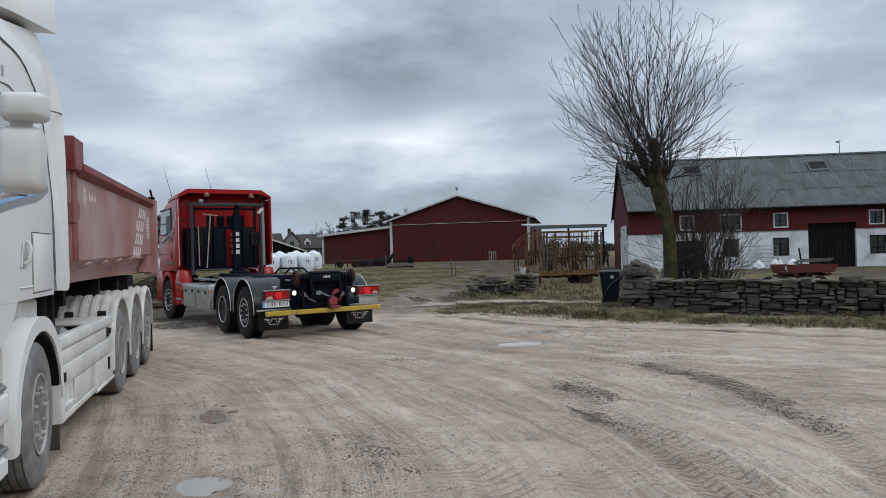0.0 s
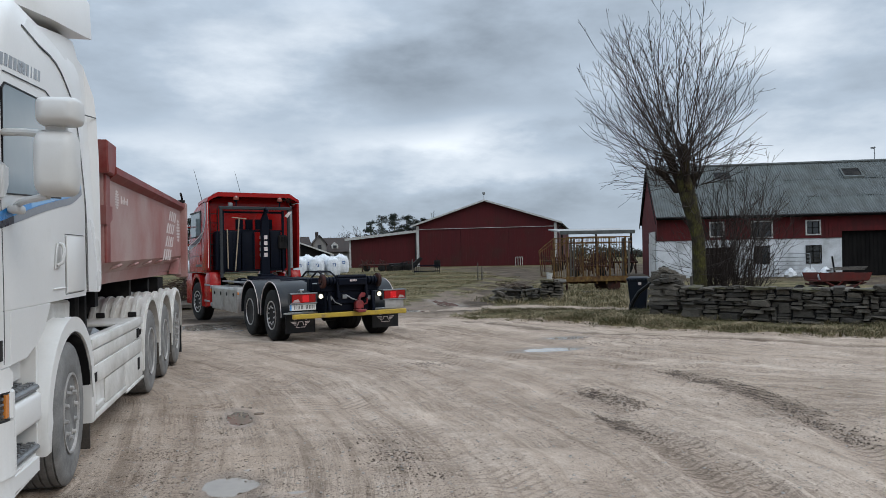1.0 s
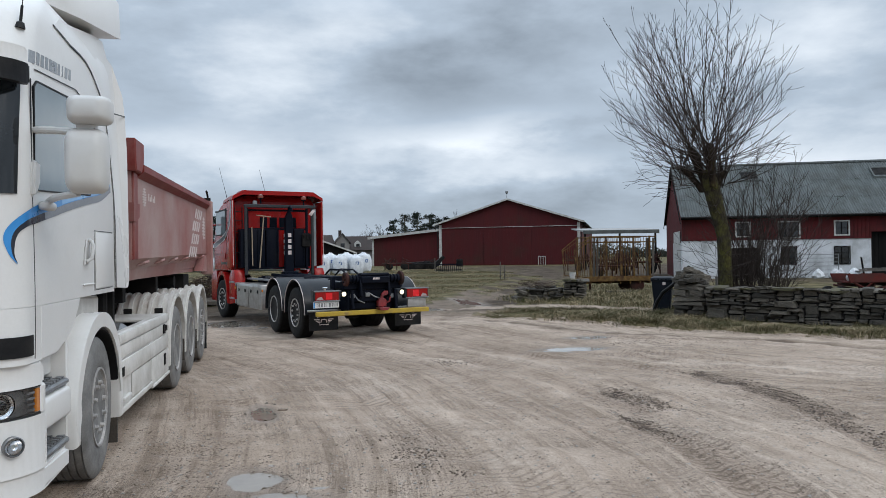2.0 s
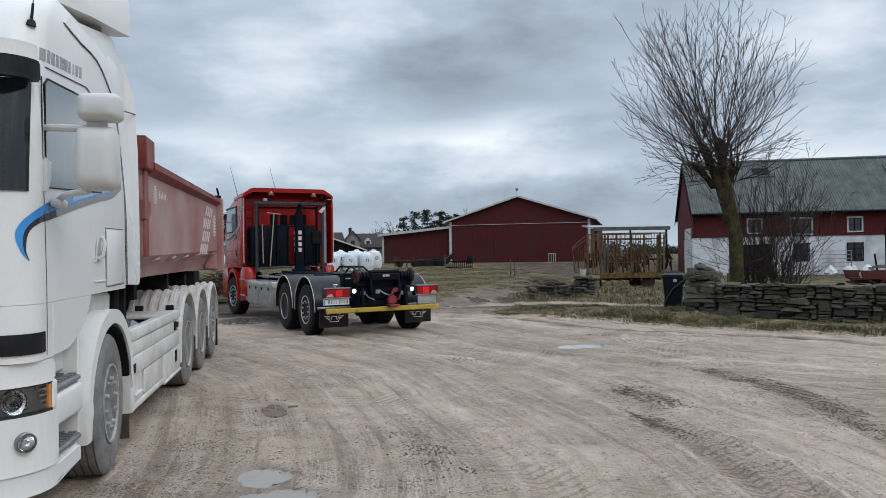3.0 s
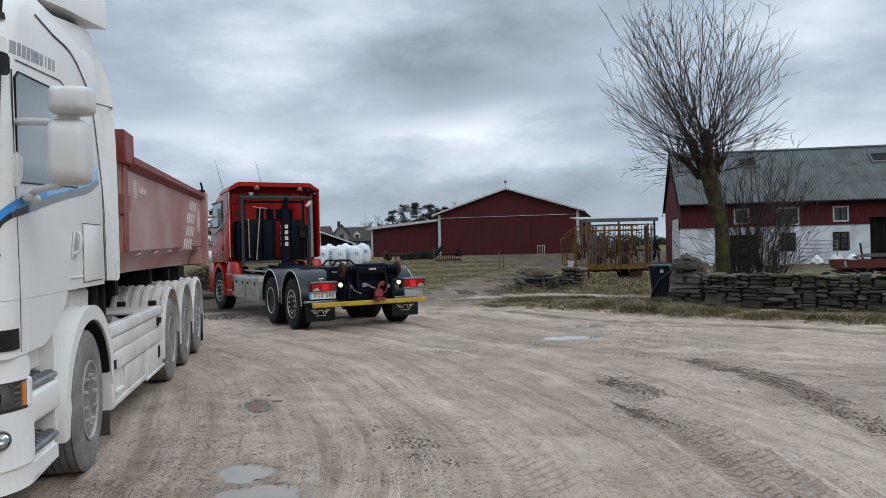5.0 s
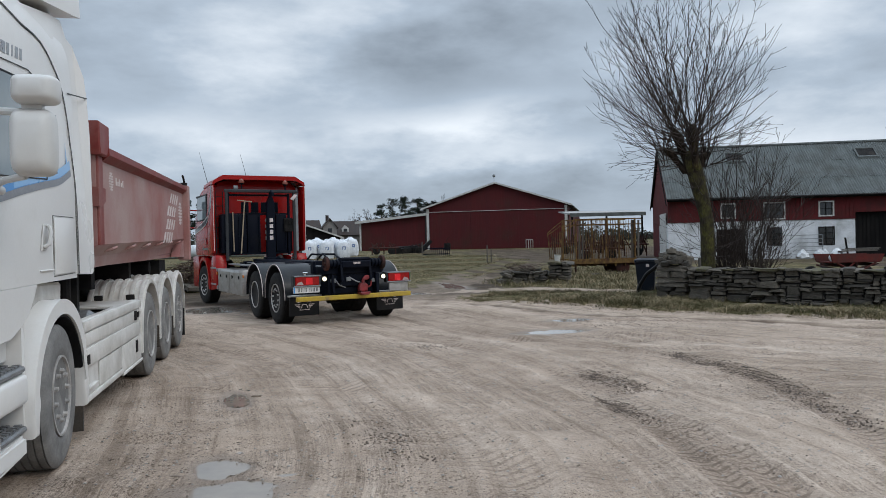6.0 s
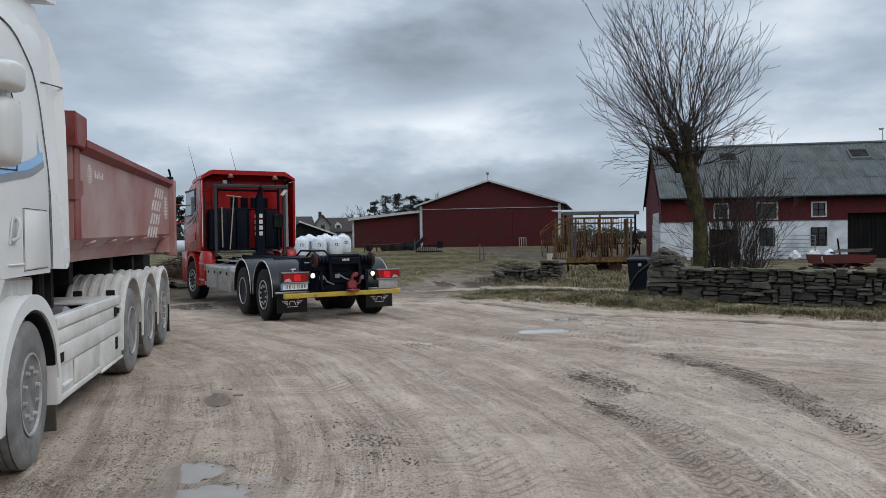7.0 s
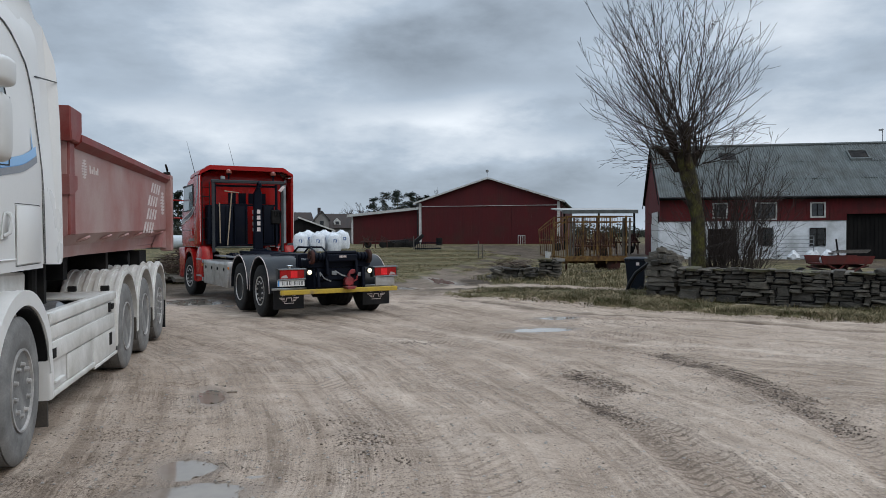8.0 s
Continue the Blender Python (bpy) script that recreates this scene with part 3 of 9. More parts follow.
def onward(pts, far=60.0):
    """A line carried straight on past its last point."""
    a, b = Vector(pts[-2]), Vector(pts[-1])
    return pts + [tuple(b + (b - a).normalized() * far)]


TRACKS = [(onward(pts), half, depth, dark) for pts, half, depth, dark in TRACKS]
for pts, half, depth, dark in TRACKS:
    sd = signed_distance(gx + wavy(gx, gy, EDGE) * 0.05, gy, smooth_line(pts))
    d = np.abs(sd) / half
    fade = np.clip(0.85 + 1.0 * wavy(gx * 0.9 + depth * 900, gy * 0.9, EDGE), 0.45, 1)
    height += fade * (-depth * np.exp(-d ** 4) + depth * 0.9 * np.exp(-((d - 1.35) / 0.3) ** 2))
    rut = np.maximum(rut, 0.62 * dark * fade * np.exp(-d ** 6))
    take = d < best_d
    lug = np.where(take, fade * np.clip(depth / 0.02, 0.3, 1.2) * np.exp(-d ** 6), lug)
    along = np.where(take, run_along(gx, gy, smooth_line(pts)), along)
    across, best_d = np.where(take, sd, across), np.minimum(d, best_d)
height -= 0.05 * np.exp(-(drive_d / 0.3) ** 2)
# the sweep of the traffic: distances from two long curves, and which of them rules
sweep_a = signed_distance(gx, gy, smooth_line(TRACKS[1][0]))
sweep_b = signed_distance(gx, gy, smooth_line(TRACKS[6][0]))
sweep_w = np.clip(0.5 + (np.abs(sweep_a) - np.abs(sweep_b)) / 1.5, 0, 1)
# churned mud between the tracks
churn = np.zeros(gx.shape)
for cx, cy, rx, ry in ((2.73, 8.0, 0.22, 0.55), (4.32, 8.25, 0.25, 0.75), (0.0, 6.35, 0.28, 0.75), (3.75, 5.9, 0.28, 0.9), (-0.9, 5.6, 0.2, 0.3), (2.35, 6.6, 0.2, 0.5), (5.6, 11.6, 0.7, 0.25), (0.2, 4.6, 0.3, 0.5), (-2.25, 5.3, 0.5, 0.8), (-1.95, 6.6, 0.35, 0.9)):
    churn += np.exp(-((gx - cx) / rx) ** 2 - ((gy - cy) / ry) ** 2)
height += np.clip(churn, 0, 1) * wavy(gx, gy, [(rng.normal(0, 16), rng.normal(0, 16), rng.uniform(0, 6), 0.004) for _ in range(10)])
wet = np.clip(churn, 0, 1) * 0.12
# a wet rut along the verge
VERGE_RUT = [(3.63, 17.93), (4.2, 16.11), (5.34, 14.12), (6.07, 13.17), (6.67, 12.25), (7.32, 11.56), (7.91, 10.92), (9.6, 9.2)]
rut_d = line_distance(gx + 0.4 * wavy(gx, gy, EDGE), gy, VERGE_RUT)
verge_mud = np.exp(-(rut_d / 0.15) ** 2) * np.clip(0.8 + 2.0 * wavy(gx * 0.6, gy * 0.6, EDGE), 0.3, 1)
height -= 0.03 * np.exp(-(rut_d / 0.14) ** 2)
LEVELS = []
for cx, cy, rx, ry in HOLES:
    q = np.sqrt(((gx - cx + 0.22 * rx / 0.3 * wavy(gx * 2.2, gy * 2.2, EDGE)) / rx) ** 2 + ((gy - cy + 0.2 * ry / 0.4 * wavy(gy * 2.2, gx * 2.2, EDGE)) / ry) ** 2)
    ring = (q > 1.0) & (q < 1.8)
    base = float(height[ring].mean()) if ring.any() else float(ground_level(np.array(cx), np.array(cy)))
    blend = np.clip((q - 1.05) / 0.9, 0, 1)
    height = base - 0.05 * np.clip(1.0 - q, 0, 1) ** 0.6 + np.clip(q - 1.0, 0, 0.3) * 0.02 * (1 - blend) + (height - base) * blend * blend * (3 - 2 * blend)
    LEVELS.append(base - 0.004)
    wet = np.maximum(wet, 0.75 * np.exp(-np.clip(q - 0.9, 0, 9) ** 2 * 3.5))
height += np.where(verge, 0.05 + 0.5 * wavy(gx, gy, LUMPS), 0)
height = np.where(far_field, ground_level(gx, gy) + 0.0008 * np.hypot(gx, gy) - 0.06, height)

mud = np.clip((ey - 19.0) / 3.0, 0, 1) * np.clip((drive_d - 0.2) / 0.5, 0.7, 1)
wall_side = (gx - 8.45) * 0.749 + (gy - 15.72) * 0.663
mud = np.maximum(mud, np.clip((wall_side - 0.3) / 1.0, 0, 1) * (gx > 8))
mud = np.where(line_distance(gx, ey, THIN) < 0.5, 0.15, mud)
ny, nx = gx.shape
idx = np.arange(nx * ny).reshape(ny, nx)
quads = np.stack([idx[:-1, :-1], idx[:-1, 1:], idx[1:, 1:], idx[1:, :-1]], -1).reshape(-1, 4)
ground_mesh = bpy.data.meshes.new("ground")
ground_mesh.from_pydata(np.stack([gx, gy, height], -1).reshape(-1, 3).tolist(), [], quads.tolist())
for key, values in (("grass", grass), ("wet", wet), ("rut", rut), ("across", across), ("mud", mud), ("sweep_a", sweep_a), ("sweep_b", sweep_b), ("sweep_w", sweep_w), ("churn", 0.55 * np.clip(churn, 0, 1)), ("lug", lug), ("along", along), ("verge_mud", verge_mud)):
    ground_mesh.attributes.new(key, "FLOAT", "POINT").data.foreach_set("value", values.ravel().astype(np.float32))
ground_mesh.shade_smooth()

M_GROUND = bpy.data.materials.new("gravel_mud_and_turf")
M_GROUND.use_nodes = True
gn, gl = M_GROUND.node_tree.nodes, M_GROUND.node_tree.links
g_tc = gn.new("ShaderNodeTexCoord")


def g_noise(scale, detail=6, rough=0.6, stretch=None):
    n = gn.new("ShaderNodeTexNoise")
    n.inputs["Scale"].default_value, n.inputs["Detail"].default_value, n.inputs["Roughness"].default_value = scale, detail, rough
    if stretch:
        mp = gn.new("ShaderNodeMapping")
        mp.inputs["Scale"].default_value, mp.inputs["Rotation"].default_value = stretch[0], (0, 0, stretch[1])
        gl.new(g_tc.outputs["Object"], mp.inputs[0])
        gl.new(mp.outputs[0], n.inputs["Vector"])
    else:
        gl.new(g_tc.outputs["Object"], n.inputs["Vector"])
    return n.outputs["Fac"]


def g_ramp(src, stops):
    r = gn.new("ShaderNodeValToRGB")
    r.color_ramp.elements[0].position, r.color_ramp.elements[0].color = stops[0][0], (*stops[0][1], 1)
    r.color_ramp.elements[1].position, r.color_ramp.elements[1].color = stops[-1][0], (*stops[-1][1], 1)
    for pos, c in stops[1:-1]:
        r.color_ramp.elements.new(pos).color = (*c, 1)
    gl.new(src, r.inputs[0])
    return r.outputs[0]


def g_mix(fac, a, b, mode="MIX"):
    m = gn.new("ShaderNodeMix")
    m.data_type, m.blend_type = "RGBA", mode
    for i, v in ((0, fac), (6, a), (7, b)):
        if isinstance(v, (int, float)):
            m.inputs[i].default_value = v
        elif isinstance(v, tuple):
            m.inputs[i].default_value = (*v, 1)
        else:
            gl.new(v, m.inputs[i])
    return m.outputs[2]


def g_math(op, a, b):
    m = gn.new("ShaderNodeMath")
    m.operation = op
    for i, v in enumerate((a, b)):
        if isinstance(v, (int, float)):
            m.inputs[i].default_value = v
        else:
            gl.new(v, m.inputs[i])
    return m.outputs[0]


def g_attr(name):
    a = gn.new("ShaderNodeAttribute")
    a.attribute_name = name
    return a.outputs["Fac"]


def g_streak(name, freq, along, seed, detail=5, rough=0.6):
    """Noise drawn out along the sweep of the traffic."""
    sep, com = gn.new("ShaderNodeSeparateXYZ"), gn.new("ShaderNodeCombineXYZ")
    gl.new(g_tc.outputs["Object"], sep.inputs[0])
    gl.new(g_math("MULTIPLY", g_attr(name), freq), com.inputs[0])
    gl.new(g_math("MULTIPLY", sep.outputs[1], along), com.inputs[1])
    com.inputs[2].default_value = seed
    n = gn.new("ShaderNodeTexNoise")
    n.inputs["Scale"].default_value, n.inputs["Detail"].default_value, n.inputs["Roughness"].default_value = 1.0, detail, rough
    gl.new(com.outputs[0], n.inputs["Vector"])
    return n.outputs["Fac"]


def g_blend(fac, a, b):
    m = gn.new("ShaderNodeMix")
    for i, v in ((0, fac), (2, a), (3, b)):
        gl.new(v, m.inputs[i])
    return m.outputs[0]


GRAVEL_LO, GRAVEL_MID, GRAVEL_HI = (0.315, 0.247, 0.193), (0.378, 0.301, 0.240), (0.435, 0.354, 0.288)
broad = g_noise(0.5, 7, 0.62)
lanes = g_blend(g_attr("sweep_w"), g_streak("sweep_a", 2.2, 0.18, 3.0), g_streak("sweep_b", 2.2, 0.18, 5.0))
fine_lanes = g_blend(g_attr("sweep_w"), g_streak("sweep_a", 22.0, 0.7, 8.0, 6, 0.7), g_streak("sweep_b", 22.0, 0.7, 2.0, 6, 0.7))
mid_lanes = g_blend(g_attr("sweep_w"), g_streak("sweep_a", 6.5, 0.22, 1.0, 7, 0.68), g_streak("sweep_b", 6.5, 0.22, 6.0, 7, 0.68))
patch = g_ramp(g_math("ADD", g_math("MULTIPLY", broad, 0.45), g_math("MULTIPLY", lanes, 0.55)), ((0.39, GRAVEL_LO), (0.50, GRAVEL_MID), (0.60, GRAVEL_HI)))
blotch = g_ramp(g_noise(3.1, 7, 0.68), ((0.36, (0.80, 0.79, 0.78)), (0.49, (1.0, 1.0, 1.0)), (0.64, (1.08, 1.08, 1.08))))
brushed = g_ramp(fine_lanes, ((0.37, (0.62, 0.60, 0.59)), (0.44, (1.0, 1.0, 1.0)), (0.62, (1.12, 1.12, 1.12))))
grit = g_ramp(g_noise(46, 6, 0.8), ((0.36, (0.30, 0.28, 0.27)), (0.42, (0.93, 0.92, 0.91)), (0.56, (1.04, 1.04, 1.04)), (0.64, (1.34, 1.33, 1.31))))
fine_grit = g_ramp(g_noise(150, 4, 0.7), ((0.36, (0.70, 0.69, 0.68)), (0.5, (1.0, 1.0, 1.0)), (0.64, (1.22, 1.21, 1.20))))
rolled = g_ramp(mid_lanes, ((0.38, (0.68, 0.66, 0.64)), (0.46, (0.98, 0.97, 0.96)), (0.54, (1.0, 1.0, 1.0)), (0.66, (1.18, 1.18, 1.18))))
gravel = g_mix(0.9, g_mix(0.9, g_mix(0.85, patch, blotch, "MULTIPLY"), rolled, "MULTIPLY"), grit, "MULTIPLY")
gravel = g_mix(0.85, g_mix(0.35, gravel, brushed, "MULTIPLY"), fine_grit, "MULTIPLY")
# thin dark lines that wheels have drawn along the sweep
def g_lines(freq, along, seed, wide):
    n_ = g_blend(g_attr("sweep_w"), g_streak("sweep_a", freq, along, seed, 4, 0.62), g_streak("sweep_b", freq, along, seed + 3.0, 4, 0.62))
    return g_ramp(g_math("ABSOLUTE", g_math("SUBTRACT", n_, 0.5), 0.0), ((0.0, (1, 1, 1)), (wide, (0, 0, 0))))


line_patch = g_ramp(g_noise(0.7, 6, 0.7), ((0.46, (0.05, 0.05, 0.05)), (0.58, (1, 1, 1))))
crumble = g_ramp(g_noise(30, 5, 0.75), ((0.42, (0, 0, 0)), (0.52, (1, 1, 1))))
drawn = g_math("MULTIPLY", g_math("MAXIMUM", g_lines(5.0, 0.16, 11.0, 0.035), g_lines(13.0, 0.30, 17.0, 0.045)), g_math("MULTIPLY", line_patch, crumble))
gravel = g_mix(g_math("MULTIPLY", drawn, 0.75), gravel, g_mix(0.8, (0.155, 0.116, 0.088), fine_grit, "MULTIPLY"))
# dark, damp wheel tracks with the lines of the tread
ribs = g_streak("across", 58.0, 0.35, 4.0, 3, 0.65)
lugs = gn.new("ShaderNodeTexWave")
lugs.wave_type, lugs.bands_direction = "BANDS", "DIAGONAL"
lugs.inputs["Scale"].default_value, lugs.inputs["Distortion"].default_value, lugs.inputs["Detail"].default_value = 9.0, 3.0, 3.0
gl.new(g_tc.outputs["Object"], lugs.inputs["Vector"])
pattern = g_math("ADD", g_math("MULTIPLY", g_math("SUBTRACT", ribs, 0.5), 4.5), g_math("MULTIPLY", g_math("SUBTRACT", lugs.outputs["Fac"], 0.5), 0.25))
worn = g_math("ADD", 0.25, g_math("MULTIPLY", g_noise(2.6, 7, 0.72), 1.35))
tread = g_math("MULTIPLY", g_math("ADD", 0.82, pattern), worn)
damp = g_mix(0.85, g_mix(0.8, (0.265, 0.200, 0.155), grit, "MULTIPLY"), fine_grit, "MULTIPLY")
press = gn.new("ShaderNodeMath")
press.operation, press.use_clamp = "MULTIPLY", True
gl.new(g_attr("rut"), press.inputs[0])
gl.new(tread, press.inputs[1])
gravel = g_mix(press.outputs[0], gravel, damp)
# the bars that tyre lugs have pressed across the tracks, in two rows
bar_phase = g_math("ADD", g_math("MULTIPLY", g_attr("along"), 58.0), g_math("MULTIPLY", g_math("ABSOLUTE", g_attr("across"), 0.0), 30.0))
bar_phase = g_math("ADD", bar_phase, g_math("MULTIPLY", g_noise(4.0, 3, 0.5), 2.0))
bars = g_ramp(g_math("ADD", g_math("MULTIPLY", g_math("SINE", bar_phase, 0.0), 0.5), g_math("MULTIPLY", g_math("SUBTRACT", g_noise(30.0, 4, 0.7), 0.5), 1.2)), ((0.22, (0, 0, 0)), (0.34, (1, 1, 1))))
bar_mask = g_math("MULTIPLY", g_math("MULTIPLY", bars, g_attr("lug")), g_ramp(g_noise(1.1, 6, 0.7), ((0.42, (0, 0, 0)), (0.56, (1, 1, 1)))))
gravel = g_mix(g_math("MULTIPLY", bar_mask, 0.7), gravel, g_mix(0.8, (0.125, 0.092, 0.068), fine_grit, "MULTIPLY"))
# crumbs of dark earth, thickest in the tracks and where the wheels have churned
heap_ = g_math("ADD", g_math("MULTIPLY", g_attr("rut"), 0.045), g_math("MULTIPLY", g_attr("churn"), 0.075))
patchy = g_math("MULTIPLY", g_math("SUBTRACT", g_noise(1.3, 6, 0.7), 0.5), 0.42)
crumb = g_ramp(g_math("ADD", g_math("ADD", g_noise(40, 5, 0.75), heap_), patchy), ((0.603, (0, 0, 0)), (0.63, (1, 1, 1))))
gravel = g_mix(g_math("MULTIPLY", crumb, 0.85), gravel, g_mix(0.8, (0.112, 0.080, 0.058), fine_grit, "MULTIPLY"))
earth = g_ramp(g_noise(0.9, 8, 0.7), ((0.38, (0.036, 0.025, 0.017)), (0.52, (0.072, 0.052, 0.036)), (0.66, (0.135, 0.103, 0.074))))
gravel = g_mix(g_attr("mud"), gravel, g_mix(0.6, earth, grit, "MULTIPLY"))
gravel = g_mix(g_math("MULTIPLY", g_attr("verge_mud"), 0.85), gravel, g_mix(0.8, (0.095, 0.068, 0.050), grit, "MULTIPLY"))
gravel = g_mix(g_math("MULTIPLY", g_attr("wet"), 0.8), gravel, (0.135, 0.100, 0.075))
turf = g_mix(0.7, g_ramp(g_noise(0.9, 8, 0.7), ((0.36, (0.046, 0.042, 0.019)), (0.50, (0.085, 0.074, 0.034)), (0.62, (0.18, 0.142, 0.082)))),
             g_ramp(g_noise(22, 6, 0.75), ((0.36, (0.35, 0.35, 0.35)), (0.5, (1, 1, 1)), (0.64, (1.6, 1.5, 1.3)))), "MULTIPLY")
edge = g_ramp(g_math("ADD", g_attr("grass"), g_math("MULTIPLY", g_math("SUBTRACT", g_noise(5, 7, 0.75), 0.5), 2.2)), ((0.40, (0, 0, 0)), (0.62, (1, 1, 1))))
g_p = gn["Principled BSDF"]
gl.new(g_mix(edge, gravel, turf), g_p.inputs["Base Color"])
g_rough = gn.new("ShaderNodeMapRange")
g_rough.inputs["From Min"].default_value, g_rough.inputs["From Max"].default_value = 0.0, 1.0
g_rough.inputs["To Min"].default_value, g_rough.inputs["To Max"].default_value = 0.82, 0.26
gl.new(g_math("MULTIPLY", g_attr("wet"), g_math("ADD", g_noise(3.0, 5), 0.25)), g_rough.inputs["Value"])
gl.new(g_rough.outputs[0], g_p.inputs["Roughness"])
gl.new(g_math("ADD", 0.10, g_math("MULTIPLY", g_attr("wet"), 0.4)), g_p.inputs["Specular IOR Level"])
g_bump = gn.new("ShaderNodeBump")
g_bump.inputs["Strength"].default_value, g_bump.inputs["Distance"].default_value = 0.5, 0.03
gl.new(g_math("ADD", g_math("ADD", g_noise(34, 6, 0.75), g_math("MULTIPLY", g_noise(5, 5, 0.6), 1.2)), g_math("ADD", g_math("MULTIPLY", g_math("MULTIPLY", pattern, g_attr("rut")), -0.30), g_math("MULTIPLY", g_math("MAXIMUM", bar_mask, drawn), -0.7))), g_bump.inputs["Height"])
gl.new(g_bump.outputs[0], g_p.inputs["Normal"])
ground_mesh.materials.append(M_GROUND)
ground = tagged(new("ground", ground_mesh), "rutted pale gravel yard with mud, turf verges and fields", "ground", kind="structure")


def puddle(cx, cy, rx, ry, level, seed):
    """A shallow pool lying in a hollow of the yard."""
    r = random.Random(seed)
    ph = [(r.uniform(0, 6.28), r.uniform(0.05, 0.17) / (1 + 0.12 * j)) for j in range(11)]
    bm = bmesh.new()
    ring = []
    for i in range(96):
        a = 2 * math.pi * i / 96
        k = 1 + sum(am * math.sin((j + 2) * a + p) for j, (p, am) in enumerate(ph))
        ring.append((cx + rx * k * math.cos(a), cy + ry * k * math.sin(a)))
    prism(bm, ring, "z", level - 0.03, level)
    ob = part("puddle", bm, M_WATER, smooth=0)
    return tagged(ob, "shallow muddy puddle in the gravel yard", "puddle", "puddles in the yard", "structure")


for k, (cx, cy, rx, ry) in enumerate(HOLES):
    puddle(cx, cy, rx * 1.3, ry * 1.3, LEVELS[k], k)


def ground_at(x, y):
    i, j = min(int(np.searchsorted(ys, y)), ny - 1), min(int(np.searchsorted(xs, x)), nx - 1)
    return float(height[i, j])


# ---------------------------------------------------------------- the red machine hall with its lean-to
def planar(origin, angle):
    """A building's own frame: x along its front, y towards its back."""
    return pose(origin[0], origin[1], origin[2], 0, 0, angle)


def wall_with_holes(bm, x0, x1, z0, z1, y0, y1, holes):
    """A wall panel along x with real openings (x0, x1, z0, z1)."""
    cuts_x = sorted({x0, x1, *[h[0] for h in holes], *[h[1] for h in holes]})
    cuts_z = sorted({z0, z1, *[h[2] for h in holes], *[h[3] for h in holes]})
    cell = lambda i, j: 0 <= i < len(cuts_x) - 1 and 0 <= j < len(cuts_z) - 1 and not any(
        h[0] - 1e-6 <= (cuts_x[i] + cuts_x[i + 1]) / 2 <= h[1] and h[2] <= (cuts_z[j] + cuts_z[j + 1]) / 2 <= h[3] for h in holes)
    made = {}

    def vert(i, j, y):
        key = (i, j, y)
        if key not in made:
            made[key] = bm.verts.new((cuts_x[i], y, cuts_z[j]))
        return made[key]

    for i in range(len(cuts_x) - 1):
        for j in range(len(cuts_z) - 1):
            if not cell(i, j):
                continue
            bm.faces.new((vert(i, j, y0), vert(i + 1, j, y0), vert(i + 1, j + 1, y0), vert(i, j + 1, y0)))
            bm.faces.new((vert(i, j + 1, y1), vert(i + 1, j + 1, y1), vert(i + 1, j, y1), vert(i, j, y1)))
            for di, dj, a, b in ((-1, 0, (i, j), (i, j + 1)), (1, 0, (i + 1, j + 1), (i + 1, j)), (0, -1, (i + 1, j), (i, j)), (0, 1, (i, j + 1), (i + 1, j + 1))):
                if not cell(i + di, j + dj):
                    bm.faces.new((vert(*a, y0), vert(*b, y0), vert(*b, y1), vert(*a, y1)))
    return bm


HALL = thing("machine_hall", planar((15.8, 84.0, 0.42), -25), "large dark red sheet-clad machine hall with sliding doors", "hall", kind="structure")
W, EAVE, APEX, DEEP = 16.05, 4.86, 7.42, 36.0
b = bmesh.new()
prism(b, [(0, -0.3), (W, -0.3), (W, EAVE), (W / 2, APEX), (0, EAVE)], "y", 0.0, 0.18)
part("gable_wall", b, M_HALL_RED, HALL)
for name, x0, x1 in (("side_wall", 0.0, 0.18), ("side_wall", W - 0.18, W)):
    b = bmesh.new()
    box(b, x0, x1, 0.181, DEEP, -0.3, EAVE)
    part(name, b, M_HALL_RED, HALL)
b = bmesh.new()
prism(b, [(0.181, -0.3), (W - 0.181, -0.3), (W - 0.181, EAVE), (W / 2, APEX - 0.1), (0.181, EAVE)], "y", DEEP - 0.2, DEEP)
part("gable_wall", b, M_HALL_RED, HALL)
rise = (APEX - EAVE) / (W / 2)
for side in (0, 1):
    f = (lambda x: x) if side == 0 else (lambda x: W - x)
    b = bmesh.new()
    prism(b, [(f(-0.5), EAVE - 0.5 * rise + 0.02), (f(W / 2), APEX + 0.02), (f(W / 2), APEX + 0.12), (f(-0.5), EAVE - 0.5 * rise + 0.12)], "y", -0.35, DEEP + 0.3)
    part("roof_slope", b, M_ROOF, HALL)
    b = bmesh.new()
    prism(b, [(f(-0.55), EAVE - 0.55 * rise - 0.03), (f(W / 2), APEX - 0.03), (f(W / 2), APEX + 0.16), (f(-0.55), EAVE - 0.55 * rise + 0.16)], "y", -0.42, -0.36)
    part("barge_board", b, M_TRIM, HALL, "weathered pale barge board")
    b = bmesh.new()
    tube(b, [(f(-0.62), y, EAVE - 0.3) for y in (-0.4, DEEP + 0.3)], 0.08, 8)
    tube(b, [(f(-0.62), -0.3, EAVE - 0.3), (f(-0.35), -0.12, EAVE - 0.62), (f(-0.12), -0.1, EAVE - 0.8), (f(-0.12), -0.1, -0.2)], 0.05, 6)
    part("gutter", b, M_BLACK, HALL)
    b = bmesh.new()
    box(b, f(0.02) if side == 0 else f(0.32), f(0.32) if side == 0 else f(0.02), -0.06, -0.004, -0.3, EAVE - 0.1)
    part("corner_board", b, M_TRIM, HALL, "weathered pale corner board")
